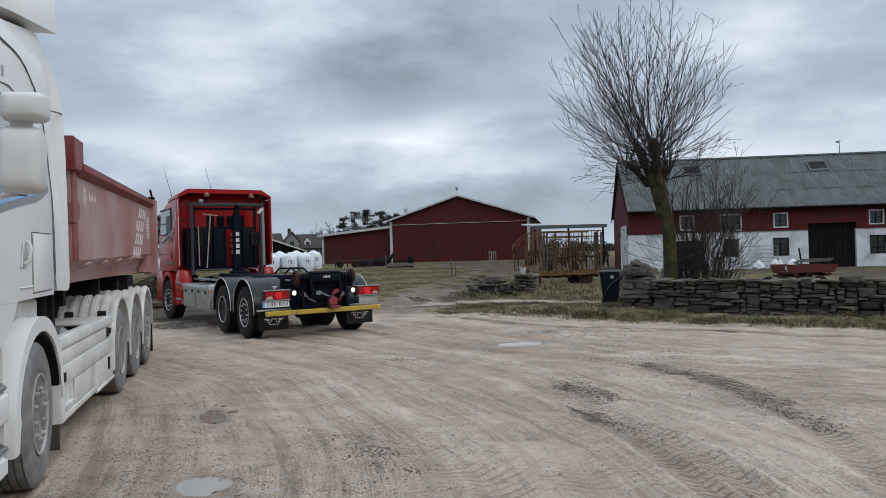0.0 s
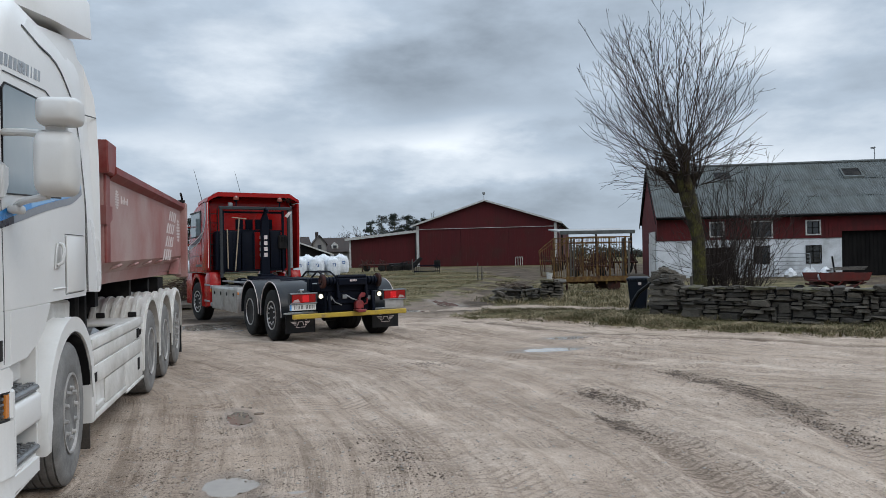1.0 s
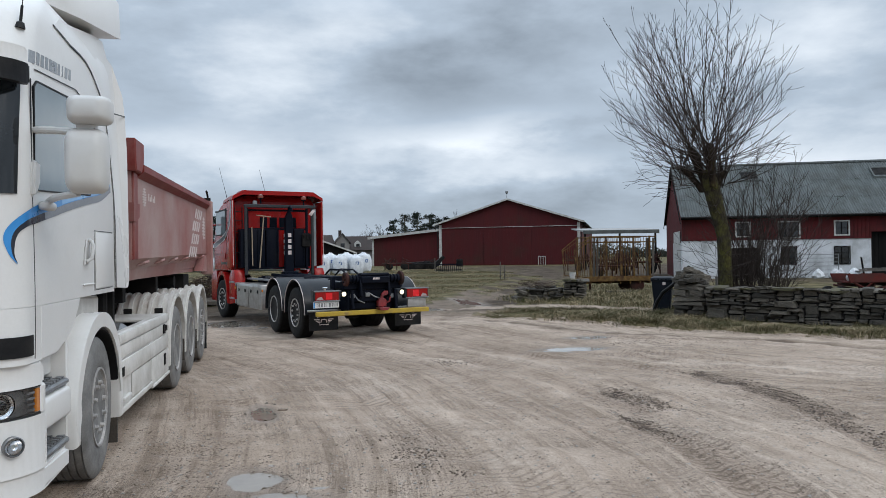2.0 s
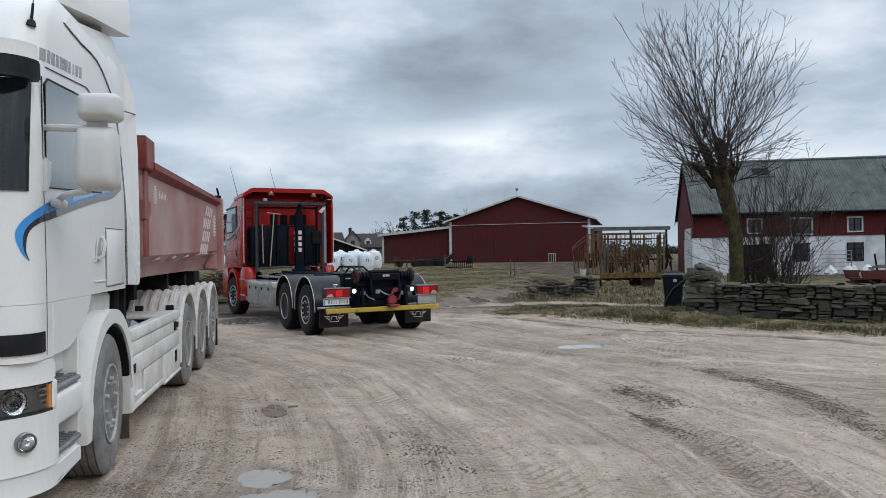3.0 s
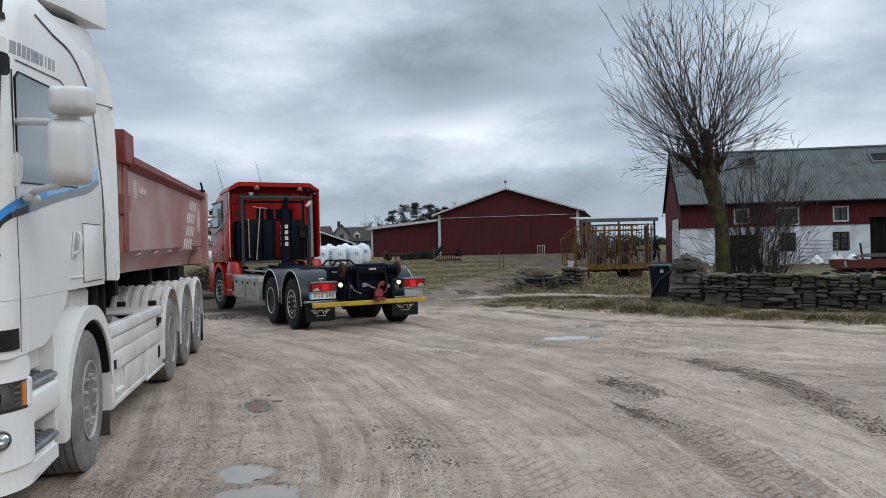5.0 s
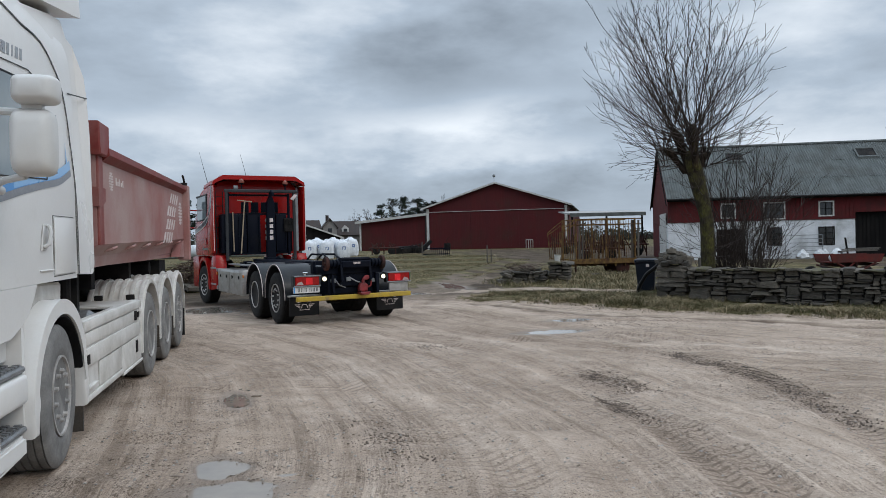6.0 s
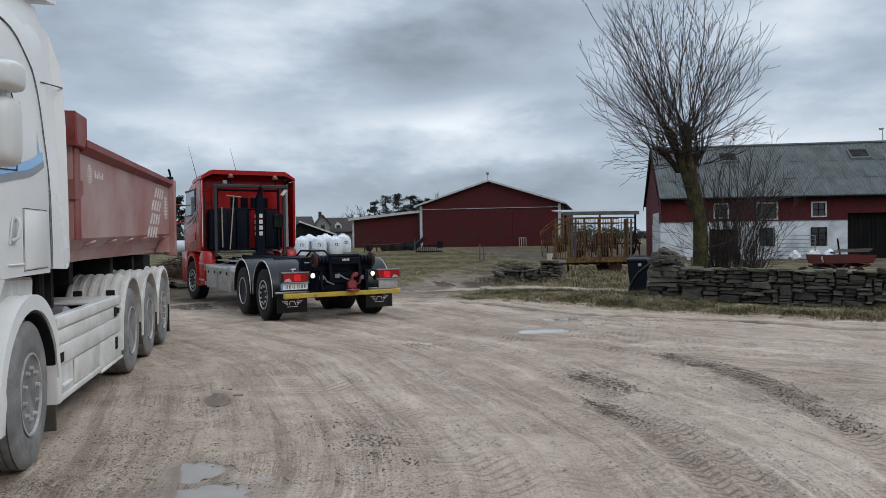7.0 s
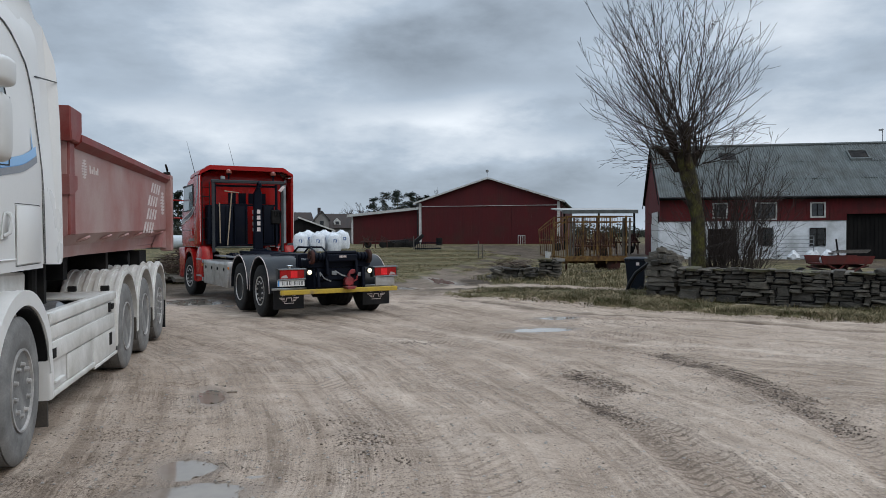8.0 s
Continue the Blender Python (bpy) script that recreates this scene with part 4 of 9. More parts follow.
# sliding doors on their rail
for name, x0, x1, y0 in (("sliding_door", 5.22, 10.66, -0.10), ("sliding_door", 10.70, W - 0.36, -0.075), ("sliding_door", 0.4, 5.18, -0.075)):
    b = bmesh.new()
    box(b, x0, x1, y0, y0 + 0.06, -0.25, 4.28)
    n = int((x1 - x0) / 0.3)
    for i in range(1, n):
        x = x0 + (x1 - x0) * i / n
        box(b, x - 0.02, x + 0.02, y0 - 0.012, y0 - 0.001, -0.2, 4.24)
    part(name, b, M_HALL_RED, HALL)
b = bmesh.new()
box(b, 0.34, W - 0.34, -0.16, -0.02, 4.36, 4.41, 0.01)
part("door_rail", b, M_TRIM, HALL, "pale steel door rail")
b = bmesh.new()
for x in (11.42, 11.68, 11.94, 12.18):
    box(b, x - 0.025, x + 0.025, -0.20, -0.15, -0.2, 1.0)
box(b, 11.42, 12.18, -0.20, -0.15, 0.98, 1.04)
part("door_grille", b, M_TRIM, HALL, "small pale steel guard by the door")
b = bmesh.new()
prism(b, [(-8.2, -0.3), (-0.02, -0.3), (-0.02, 4.15), (-8.2, 3.42)], "y", 0.3, 0.45)
part("lean_to_wall", b, M_HALL_RED, HALL)
b = bmesh.new()
box(b, -8.2, -8.05, 0.451, 30, -0.3, 3.42)
part("lean_to_wall", b, M_HALL_RED, HALL)
b = bmesh.new()
prism(b, [(-8.6, 3.40), (-0.02, 4.17), (-0.02, 4.30), (-8.6, 3.53)], "y", -0.1, 30)
part("lean_to_roof", b, M_ROOF_LIGHT, HALL)
b = bmesh.new()
prism(b, [(-8.62, 3.27), (-0.02, 4.05), (-0.02, 4.34), (-8.62, 3.56)], "y", -0.16, -0.11)
part("barge_board", b, M_TRIM, HALL, "pale lean-to barge board")
b = bmesh.new()
box(b, -8.2, -8.0, 0.22, 0.295, -0.3, 3.3)
part("corner_board", b, M_TRIM, HALL)
b = bmesh.new()
cyl(b, (W / 2 - 0.1, 0.1, APEX), (W / 2 - 0.1, 0.1, APEX + 0.75), 0.025, seg=6)
lathe(b, ((0, 0.05), (0.1, 0.16), (0.3, 0.16), (0.36, 0.03)), (W / 2 - 0.1, 0.1, APEX + 0.7), (0, 0, 1), 10)
part("yard_lamp", b, M_GALV, HALL)

# ---------------------------------------------------------------- the long barn: limewashed below, red boards above, grey sheet roof
BARN = thing("barn", planar((33.3, 38.8, -0.02), -22), "long barn with limewashed ground floor, red boarded upper wall", "barn", kind="structure")
BX0, BX1, BE, BR, BD = -10.9, 26.0, 4.03, 7.36, 8.4
LOW, HIGH = 2.36, BE + 0.02
LOWER = [(-2.0, -1.15, 0.83, 1.88), (-4.99, -4.18, 0.84, 1.90), (3.75, 4.62, 0.83, 1.88), (6.6, 7.5, 0.83, 1.88), (-8.0, -6.25, -0.4, 1.88)]
UPPER = [(-1.95, -1.22, 2.62, 3.40), (-5.16, -4.03, 2.50, 3.42), (-7.66, -6.92, 2.62, 3.42), (3.72, 4.45, 2.66, 3.42), (7.0, 7.7, 2.66, 3.42)]
GATE = (0.06, 2.90, -0.4, 2.76)
b = bmesh.new()
wall_with_holes(b, BX0, BX1, -0.4, LOW, 0.0, 0.45, LOWER + [(GATE[0], GATE[1], -0.4, LOW)])
part("lower_wall", b, M_LIME, BARN, "patchy limewashed masonry wall")
b = bmesh.new()
wall_with_holes(b, BX0 - 0.02, BX1, LOW + 0.002, HIGH, -0.05, 0.30, UPPER + [(GATE[0], GATE[1], LOW + 0.002, GATE[3])])
part("upper_wall", b, M_BARN_RED, BARN, "dark red boarded upper wall")
b = bmesh.new()
x = BX0 + 0.1
while x < 12:
    if not any(h[0] - 0.09 < x < h[1] + 0.09 for h in UPPER) and not GATE[0] - 0.05 < x < GATE[1] + 0.05:
        box(b, x - 0.022, x + 0.022, -0.07, -0.052, LOW + 0.01, BE)
    x += 0.22
part("cover_strips", b, M_BARN_RED, BARN)
b = bmesh.new()
prism(b, [(0.46, -0.4), (BD, -0.4), (BD, BE), (BD / 2, BR - 0.15), (0.31, BE + 0.1), (0.31, LOW + 0.002), (0.46, LOW + 0.002)], "x", BX0, BX0 + 0.3)
part("gable_wall", b, M_BARN_RED, BARN)
b = bmesh.new()
box(b, BX0 - 0.05, BX0 - 0.004, 0.0, 4.2, -0.4, LOW - 0.1)
part("gable_base", b, M_LIME, BARN)
b = bmesh.new()
prism(b, [(0.46, -0.4), (BD, -0.4), (BD, BE), (BD / 2, BR - 0.15), (0.31, BE + 0.1), (0.31, LOW + 0.002), (0.46, LOW + 0.002)], "x", BX1 - 0.3, BX1)
part("gable_wall", b, M_BARN_RED, BARN)
b = bmesh.new()
box(b, BX0 + 0.301, BX1 - 0.301, BD - 0.3, BD, -0.4, BE)
part("back_wall", b, M_BARN_RED, BARN)


def corrugated(y_eave, z_eave, y_ridge, z_ridge, x0, x1, pitch=0.152):
    """One roof slope of corrugated sheets, laid in three laps."""
    verts, faces = [], []
    n = int((x1 - x0) / (pitch / 4))
    up_v = Vector((0, y_ridge - y_eave, z_ridge - z_eave))
    nor = Vector((0, -up_v.z, up_v.y)).normalized()
    if nor.z < 0:
        nor = -nor
    for lap in range(3):
        lo, hi = up_v * (lap / 3 - (0.02 if lap else 0)), up_v * ((lap + 1) / 3)
        base = len(verts)
        for i in range(n + 1):
            x = x0 + (x1 - x0) * i / n
            sheet = int((x - x0) / 0.95)
            h = 0.019 * math.sin(2 * math.pi * (x - x0) / pitch) + 0.004 * ((sheet * 7 + lap * 3) % 5)
            for k, e in enumerate((lo, hi)):
                p = Vector((x, y_eave, z_eave)) + e + nor * (h + (0.022 if k == 0 and lap else 0.0))
                verts.append(tuple(p))
        for i in range(n):
            faces.append((base + 2 * i, base + 2 * i + 2, base + 2 * i + 3, base + 2 * i + 1))
    me = bpy.data.meshes.new("roof_sheets")
    me.from_pydata(verts, [], faces)
    return me


pitch_b = (BR - BE) / (BD / 2)
mesh_part("roof_sheets", corrugated(-0.35, BE - 0.35 * pitch_b + 0.12, BD / 2, BR + 0.1, BX0 - 0.12, BX1 + 0.6), M_ROOF, BARN, "streaked grey corrugated roof sheets")
mesh_part("roof_sheets", corrugated(BD + 0.35, BE - 0.35 * pitch_b + 0.12, BD / 2, BR + 0.1, BX0 - 0.12, BX1 + 0.6, 0.6), M_ROOF, BARN)
for s in (0, 1):
    f = (lambda y: y) if s == 0 else (lambda y: BD - y)
    b = bmesh.new()
    prism(b, [(f(-0.38), BE - 0.38 * pitch_b - 0.05), (f(BD / 2), BR - 0.06), (f(BD / 2), BR + 0.06), (f(-0.38), BE - 0.38 * pitch_b + 0.08)], "x", BX0 - 0.10, BX1 + 0.55)
    part("roof_deck", b, M_DARK_WOOD, BARN)
b = bmesh.new()
tube(b, [(BX0 - 0.14, BD / 2, BR + 0.11), (BX1 + 0.6, BD / 2, BR + 0.11)], 0.11, 8)
part("ridge_cap", b, M_ROOF, BARN)
b = bmesh.new()
prism(b, [(-0.44, BE - 0.6), (-0.40, BE - 0.6), (BD / 2, BR - 0.1), (BD + 0.4, BE - 0.6), (BD + 0.44, BE - 0.6), (BD / 2, BR + 0.15)], "x", BX0 - 0.18, BX0 - 0.125)
part("barge_board", b, M_DARK_WOOD, BARN)
b = bmesh.new()
tube(b, [(BX0 - 0.12, -0.46, BE - 0.22), (BX1 + 0.5, -0.46, BE - 0.22)], 0.06, 8)
part("gutter", b, M_BLACK, BARN)


def barn_window(x0, x1, z0, z1, y, cols, rows, trim, trim_mat, label):
    b = bmesh.new()
    box(b, x0 + 0.02, x1 - 0.02, y + 0.10, y + 0.12, z0 + 0.02, z1 - 0.02)
    pane = part("window", b, M_PANE, BARN, label)
    b = bmesh.new()
    for a0, a1, c0, c1 in ((x0 - trim, x0, z0 - trim, z1 + trim), (x1, x1 + trim, z0 - trim, z1 + trim), (x0, x1, z1, z1 + trim), (x0, x1, z0 - trim, z0)):
        box(b, a0, a1, y - 0.03, y + 0.09, c0, c1)
    part("window_frame", b, trim_mat, pane)
    b = bmesh.new()
    for i in range(1, cols):
        x = x0 + (x1 - x0) * i / cols
        box(b, x - 0.02, x + 0.02, y + 0.06, y + 0.095, z0, z1)
    for i in range(1, rows):
        z = z0 + (z1 - z0) * i / rows
        box(b, x0, x1, y + 0.055, y + 0.09, z - 0.016, z + 0.016)
    part("glazing_bars", b, trim_mat if trim_mat is M_DARK_WOOD else M_DARK_WOOD, pane)


for h in LOWER[:4]:
    barn_window(*h, 0.0, 2, 3, 0.04, M_DARK_WOOD, "small-paned dark window in the limewashed wall")
for h in UPPER:
    barn_window(*h, -0.06, 2 if h[1] - h[0] < 1 else 3, 2, 0.085, M_TRIM, "dark window with a pale weathered frame")
b = bmesh.new()
box(b, GATE[0] + 0.01, GATE[1] - 0.01, 0.22, 0.28, -0.35, GATE[3] - 0.01)
for i in range(12):
    x = GATE[0] + 0.1 + i * 0.238
    box(b, x - 0.09, x + 0.09, 0.20, 0.219, -0.3, GATE[3] - 0.06)
part("barn_door", b, M_DARK_WOOD, BARN, "wide blackened boarded barn door")
b = bmesh.new()
box(b, LOWER[4][0] + 0.01, LOWER[4][1] - 0.01, 0.2, 0.26, -0.35, 1.87)
for i in range(8):
    x = LOWER[4][0] + 0.13 + i * 0.213
    box(b, x - 0.09, x + 0.09, 0.18, 0.199, -0.3, 1.8)
part("stable_door", b, M_OLD_DOOR, BARN, "low dark boarded stable door")
for u0, u1 in ((1.20, 2.45), (-6.85, -5.60), (12.0, 13.3)):
    up_z = lambda yy: BE + yy * pitch_b + 0.12
    b = bmesh.new()
    for (a0, a1, c0, c1) in ((u0, u1, 3.35, 3.43), (u0, u1, 2.57, 2.66), (u0, u0 + 0.1, 2.66, 3.35), (u1 - 0.1, u1, 2.66, 3.35)):
        prism(b, [(c0, up_z(c0)), (c1, up_z(c1)), (c1, up_z(c1) + 0.16), (c0, up_z(c0) + 0.16)], "x", a0, a1)
    light = part("skylight", b, M_ROOF, BARN, "sheet-metal roof light")
    b = bmesh.new()
    prism(b, [(2.66, up_z(2.66) + 0.09), (3.35, up_z(3.35) + 0.09), (3.35, up_z(3.35) + 0.11), (2.66, up_z(2.66) + 0.11)], "x", u0 + 0.1, u1 - 0.1)
    part("pane", b, M_UNDER, light)
b = bmesh.new()
cyl(b, (3.73, BD / 2, BR), (3.73, BD / 2, BR + 1.05), 0.025, seg=6)
box(b, 3.50, 3.72, BD / 2 - 0.02, BD / 2 + 0.02, BR + 0.90, BR + 1.02)
box(b, 3.74, 3.82, BD / 2 - 0.02, BD / 2 + 0.02, BR + 0.98, BR + 1.03)
part("roof_mast", b, M_GALV, BARN)
b = bmesh.new()
box(b, BX0 - 0.09, BX0 - 0.055, 0.5, 3.5, -0.3, 3.0)
for k in range(12):
    box(b, BX0 - 0.105, BX0 - 0.0905, 0.52 + k * 0.25, 0.74 + k * 0.25, -0.28, 2.98)
part("side_door", b, M_TRIM, BARN, "tall pale boarded door in the gable")


# ---------------------------------------------------------------- wheels
def wheel(parent, x_out, y, r, side, style, tyre_mat, rim_mat, width=0.30, turn=0.0):
    """A truck wheel; side +1 or -1 is the way its outer face looks. style: 'flush' shows the bolt flange, 'dish' the deep rim of a twin wheel."""
    ax = (side, 0, 0)
    rim_r = r * 0.56
    bm = bmesh.new()
    prof = [(-width, rim_r), (-width, r * 0.90), (-width + 0.02, r * 0.965)]
    n_groove = 4
    for i in range(n_groove + 1):
        a, c = -width + 0.03 + i * (width - 0.06) / (n_groove + 1), -width + 0.03 + (i + 1) * (width - 0.06) / (n_groove + 1)
        prof += [(a, r), (c - 0.012, r), (c - 0.010, r - 0.012), (c - 0.002, r - 0.012)]
    prof += [(-0.03, r), (-0.012, r * 0.965), (0.0, r * 0.90), (0.004, r * 0.86), (-0.002, r * 0.78), (0.006, r * 0.70), (0.0, r * 0.61), (-0.012, rim_r)]
    lathe(bm, prof, (0, 0, 0), ax, 56)
    tyre = part("wheel", bm, tyre_mat, parent)
    tyre.matrix_local = pose(x_out, y, r, 0, 0, turn)
    bm = bmesh.new()
    if style == "flush":
        lathe(bm, ((-0.03, rim_r * 1.0), (0.004, rim_r * 1.01), (0.004, rim_r * 0.955), (-0.05, rim_r * 0.90), (-0.085, rim_r * 0.86), (-0.060, rim_r * 0.80), (-0.022, rim_r * 0.73),
                   (-0.020, rim_r * 0.50), (-0.05, rim_r * 0.46), (-0.06, 0.0)), (0, 0, 0), ax, 40, close=False)
    else:
        lathe(bm, ((-0.03, rim_r), (0.004, rim_r * 1.01), (0.004, rim_r * 0.955), (-0.06, rim_r * 0.90), (-0.17, rim_r * 0.86), (-0.19, rim_r * 0.80), (-0.18, rim_r * 0.45), (-0.18, 0.0)),
              (0, 0, 0), ax, 40, close=False)
    part("rim", bm, rim_mat, tyre)
    bm = bmesh.new()
    face = -0.022 if style == "flush" else -0.18
    if style == "flush":
        lathe(bm, ((-0.06, rim_r * 0.46), (-0.018, rim_r * 0.45), (-0.012, rim_r * 0.38), (-0.03, rim_r * 0.34), (-0.034, rim_r * 0.18), (-0.02, rim_r * 0.14), (-0.018, 0.0)), (0, 0, 0), ax, 24)
    else:
        lathe(bm, ((-0.2, rim_r * 0.42), (-0.10, rim_r * 0.40), (-0.07, rim_r * 0.30), (-0.065, 0.0)), (0, 0, 0), ax, 24)
    part("hub", bm, rim_mat, tyre)
    bm = bmesh.new()
    for i in range(10):
        a = 2 * math.pi * i / 10 + 0.2
        c = Vector((0, math.cos(a) * rim_r * 0.615, math.sin(a) * rim_r * 0.615))
        lathe(bm, ((face, 0.024), (face + 0.010, 0.024), (face + 0.012, 0.017), (face + 0.034, 0.016), (face + 0.038, 0.008)), c, ax, 8)
    part("wheel_nut", bm, rim_mat, tyre)
    return tyre


def wrap(xh, yf, rf, y_end, x_start=0.0, n=10):
    """A plan line from the middle of the front round the corner to the side, or to where it ends on the corner."""
    pts = [(x_start, yf), (xh - rf, yf)]
    last = 90.0 if y_end >= yf + rf else math.degrees(math.acos(1 - (y_end - yf) / rf))
    pts += [(xh - rf + rf * math.sin(radians(last * i / n)), yf + rf - rf * math.cos(radians(last * i / n))) for i in range(1, n + 1)]
    return pts + ([(xh, y_end)] if y_end > yf + rf + 1e-6 else [])


def wrap_band(bm, path, z0, z1, thick):
    """A wall of that thickness, inwards, along a plan line."""
    outer = [Vector((x, y, 0)) for x, y in path]
    inner = []
    for i, p in enumerate(outer):
        d = (outer[min(i + 1, len(outer) - 1)] - outer[max(i - 1, 0)]).normalized()
        inner.append(p + Vector((-d.y, d.x, 0)) * thick)
    return prism(bm, [(p.x, p.y) for p in outer] + [(p.x, p.y) for p in inner[::-1]], "z", z0, z1)


def ribbon(bm, pts, place):
    """A flat stripe: pts are (y, z, half width); place(y, z) gives the surface point."""
    rows = []
    for i, (y, z, w) in enumerate(pts):
        a, c = pts[max(i - 1, 0)], pts[min(i + 1, len(pts) - 1)]
        d = Vector((c[0] - a[0], c[1] - a[1])).normalized()
        nx_, nz_ = -d.y, d.x
        rows.append((bm.verts.new(place(y + nx_ * w, z + nz_ * w)), bm.verts.new(place(y - nx_ * w, z - nz_ * w))))
    for (a, b_), (c, d) in zip(rows, rows[1:]):
        bm.faces.new((a, b_, d, c))
    return bm


# ---------------------------------------------------------------- the white tipper truck (its nose towards -y)
WT = thing("tipper_truck", pose(-3.72, 5.9, 0), "dusty white four-axle tipper truck with faded red body, parked", "truck")
XH, RF, YF = 1.22, 0.17, -1.46
A1, A2, A3, A4 = 0.13, 4.05, 5.40, 6.75


def cab_x(y):
    yf = YF
    if y >= yf + RF:
        return XH
    t = min(max((yf + RF - y) / RF, 0), 1)
    return XH - RF + RF * math.sqrt(max(0.0, 1 - t * t))


b = bmesh.new()
CAB_LEVELS = ((1.36, -1.46, 1.22, 0.17), (1.95, -1.46, 1.22, 0.17), (2.3, -1.43, 1.219, 0.17), (2.66, -1.38, 1.217, 0.18), (2.85, -1.34, 1.212, 0.2), (2.96, -1.3, 1.206, 0.21), (3.04, -1.26, 1.201, 0.22),
              (3.1, -1.21, 1.195, 0.23), (3.17, -1.13, 1.183, 0.25), (3.25, -1.02, 1.155, 0.27), (3.33, -0.87, 1.1, 0.28), (3.4, -0.68, 1.01, 0.28), (3.45, -0.45, 0.9, 0.28))
loft(b, [rrect(-xh, xh, yf, 0.79, z, rf, 0.05) for z, yf, xh, rf in CAB_LEVELS])


def side_x(z, y=0.0):
    """Half width of the cab at a height, and round its front corner."""
    for (z0, f0, x0, r0), (z1, f1, x1, r1) in zip(CAB_LEVELS, CAB_LEVELS[1:]):
        if z0 <= z <= z1:
            t = (z - z0) / (z1 - z0)
            yf, xh, rf = f0 + (f1 - f0) * t, x0 + (x1 - x0) * t, r0 + (r1 - r0) * t
            k = min(max((yf + rf - y) / rf, 0.0), 1.0)
            return xh - rf + rf * math.sqrt(1 - k * k)
    return CAB_LEVELS[0][2] if z < 2 else CAB_LEVELS[-1][2]


cab = part("cab", b, M_WHITE, WT, "glossy white high-roofed sleeper cab", 40)
# lower door and nose
b = bmesh.new()
lower = [(-1.12, 1.364), (-0.26, 1.364), (-0.34, 1.27), (-0.46, 1.18), (-0.60, 1.10), (-0.80, 1.04), (-1.12, 1.03)]
prism(b, lower, "x", 1.02, XH, 0.012)
prism(b, lower, "x", -XH, -1.02, 0.012)
box(b, -0.95, 0.95, -1.40, -0.6, 1.0, 1.358)
wrap_band(b, wrap(XH, YF, RF, -1.121, -0.2), 1.04, 1.358, 0.06)
wrap_band(b, [(-x, y) for x, y in wrap(XH, YF, RF, -1.121, -0.2)][::-1], 1.04, 1.358, 0.06)
part("lower_cab_panel", b, M_WHITE, WT)
# side air fairings behind the door
def fairing_slab(b, prof, inner, outer, s):
    """A slab that follows the cab's side: depths inside and outside of it."""
    rings = [[b.verts.new((s * (side_x(z, y) + max(0.0, 1.13 - side_x(z)) * min(max((y + 0.7) / 0.9, 0), 1) + o), y, z)) for y, z in prof] for o in (inner, outer)]
    n = len(prof)
    for i in range(n):
        b.faces.new((rings[0][i], rings[0][(i + 1) % n], rings[1][(i + 1) % n], rings[1][i]))
    caps = [b.faces.new(rings[0]), b.faces.new(rings[1][::-1])]
    bmesh.ops.triangulate(b, faces=caps)


SEAL = [(-0.75, 3.115), (-0.4, 3.085), (-0.15, 3.085), (0.0, 3.07), (0.13, 3.03), (0.24, 2.975), (0.33, 2.925), (0.40, 2.875), (0.46, 2.80), (0.51, 2.715), (0.57, 2.59), (0.617, 2.459), (0.68, 2.29), (0.735, 2.134), (0.77, 1.95), (0.785, 1.7), (0.79, 1.39)]
for s in (1, -1):
    b = bmesh.new()
    fairing_slab(b, [(1.22, 1.37), (1.28, 1.39), (1.31, 1.46), (1.30, 2.0), (1.277, 2.58), (1.24, 2.905)] + [(1.21, 3.08), (1.165, 3.28), (1.12, 3.335), (1.02, 3.34), (0.93, 3.35), (0.86, 3.40), (0.78, 3.45), (0.5, 3.42), (-0.1, 3.31), (-0.55, 3.22)] + SEAL, -0.10, 0.006, s)
    part("side_fairing", b, M_WHITE, WT, "", 30)
    b = bmesh.new()
    fairing_slab(b, SEAL + [(y + (0.012 if z < 2.9 else 0.002), z + (0.012 if z > 2.6 else 0.0)) for y, z in SEAL[::-1]], -0.004, 0.0075, s)
    part("seal", b, M_INK, WT)
    b = bmesh.new()
    fairing_slab(b, [(0.62, 2.826), (1.24, 2.902), (1.24, 2.911), (0.62, 2.835)], 0.0, 0.0072, s)
    part("panel_gap", b, M_INK, WT)
# roof deflector
b = bmesh.new()
rings = []
for y, zl, zt, w in ((-0.72, 3.30, 3.36, 0.95), (-0.40, 3.36, 3.58, 1.08), (0.0, 3.40, 3.80, 1.17), (0.45, 3.46, 3.98, 1.20), (0.85, 3.52, 4.06, 1.215), (1.08, 3.56, 4.08, 1.22)):
    ring = []
    for x, z in ((-w, zl), (-w, zl + (zt - zl) * 0.55), (-w + 0.10, zt - 0.04), (-w + 0.30, zt), (w - 0.30, zt), (w - 0.10, zt - 0.04), (w, zl + (zt - zl) * 0.55), (w, zl)):
        ring.append(Vector((x, y - 0.22 * (z - zl) if y > 1.0 else y, z)))
    rings.append(ring)
loft(b, rings)
part("roof_deflector", b, M_WHITE, WT, "white roof air deflector", 40)
b = bmesh.new()
for x, yy in ((0.55, 0.1), (0.95, 0.35), (1.0, 0.6)):
    box(b, x - 0.03, x + 0.03, yy, yy + 0.25, 3.40, 3.55)
part("deflector_bracket", b, M_UNDER, WT)
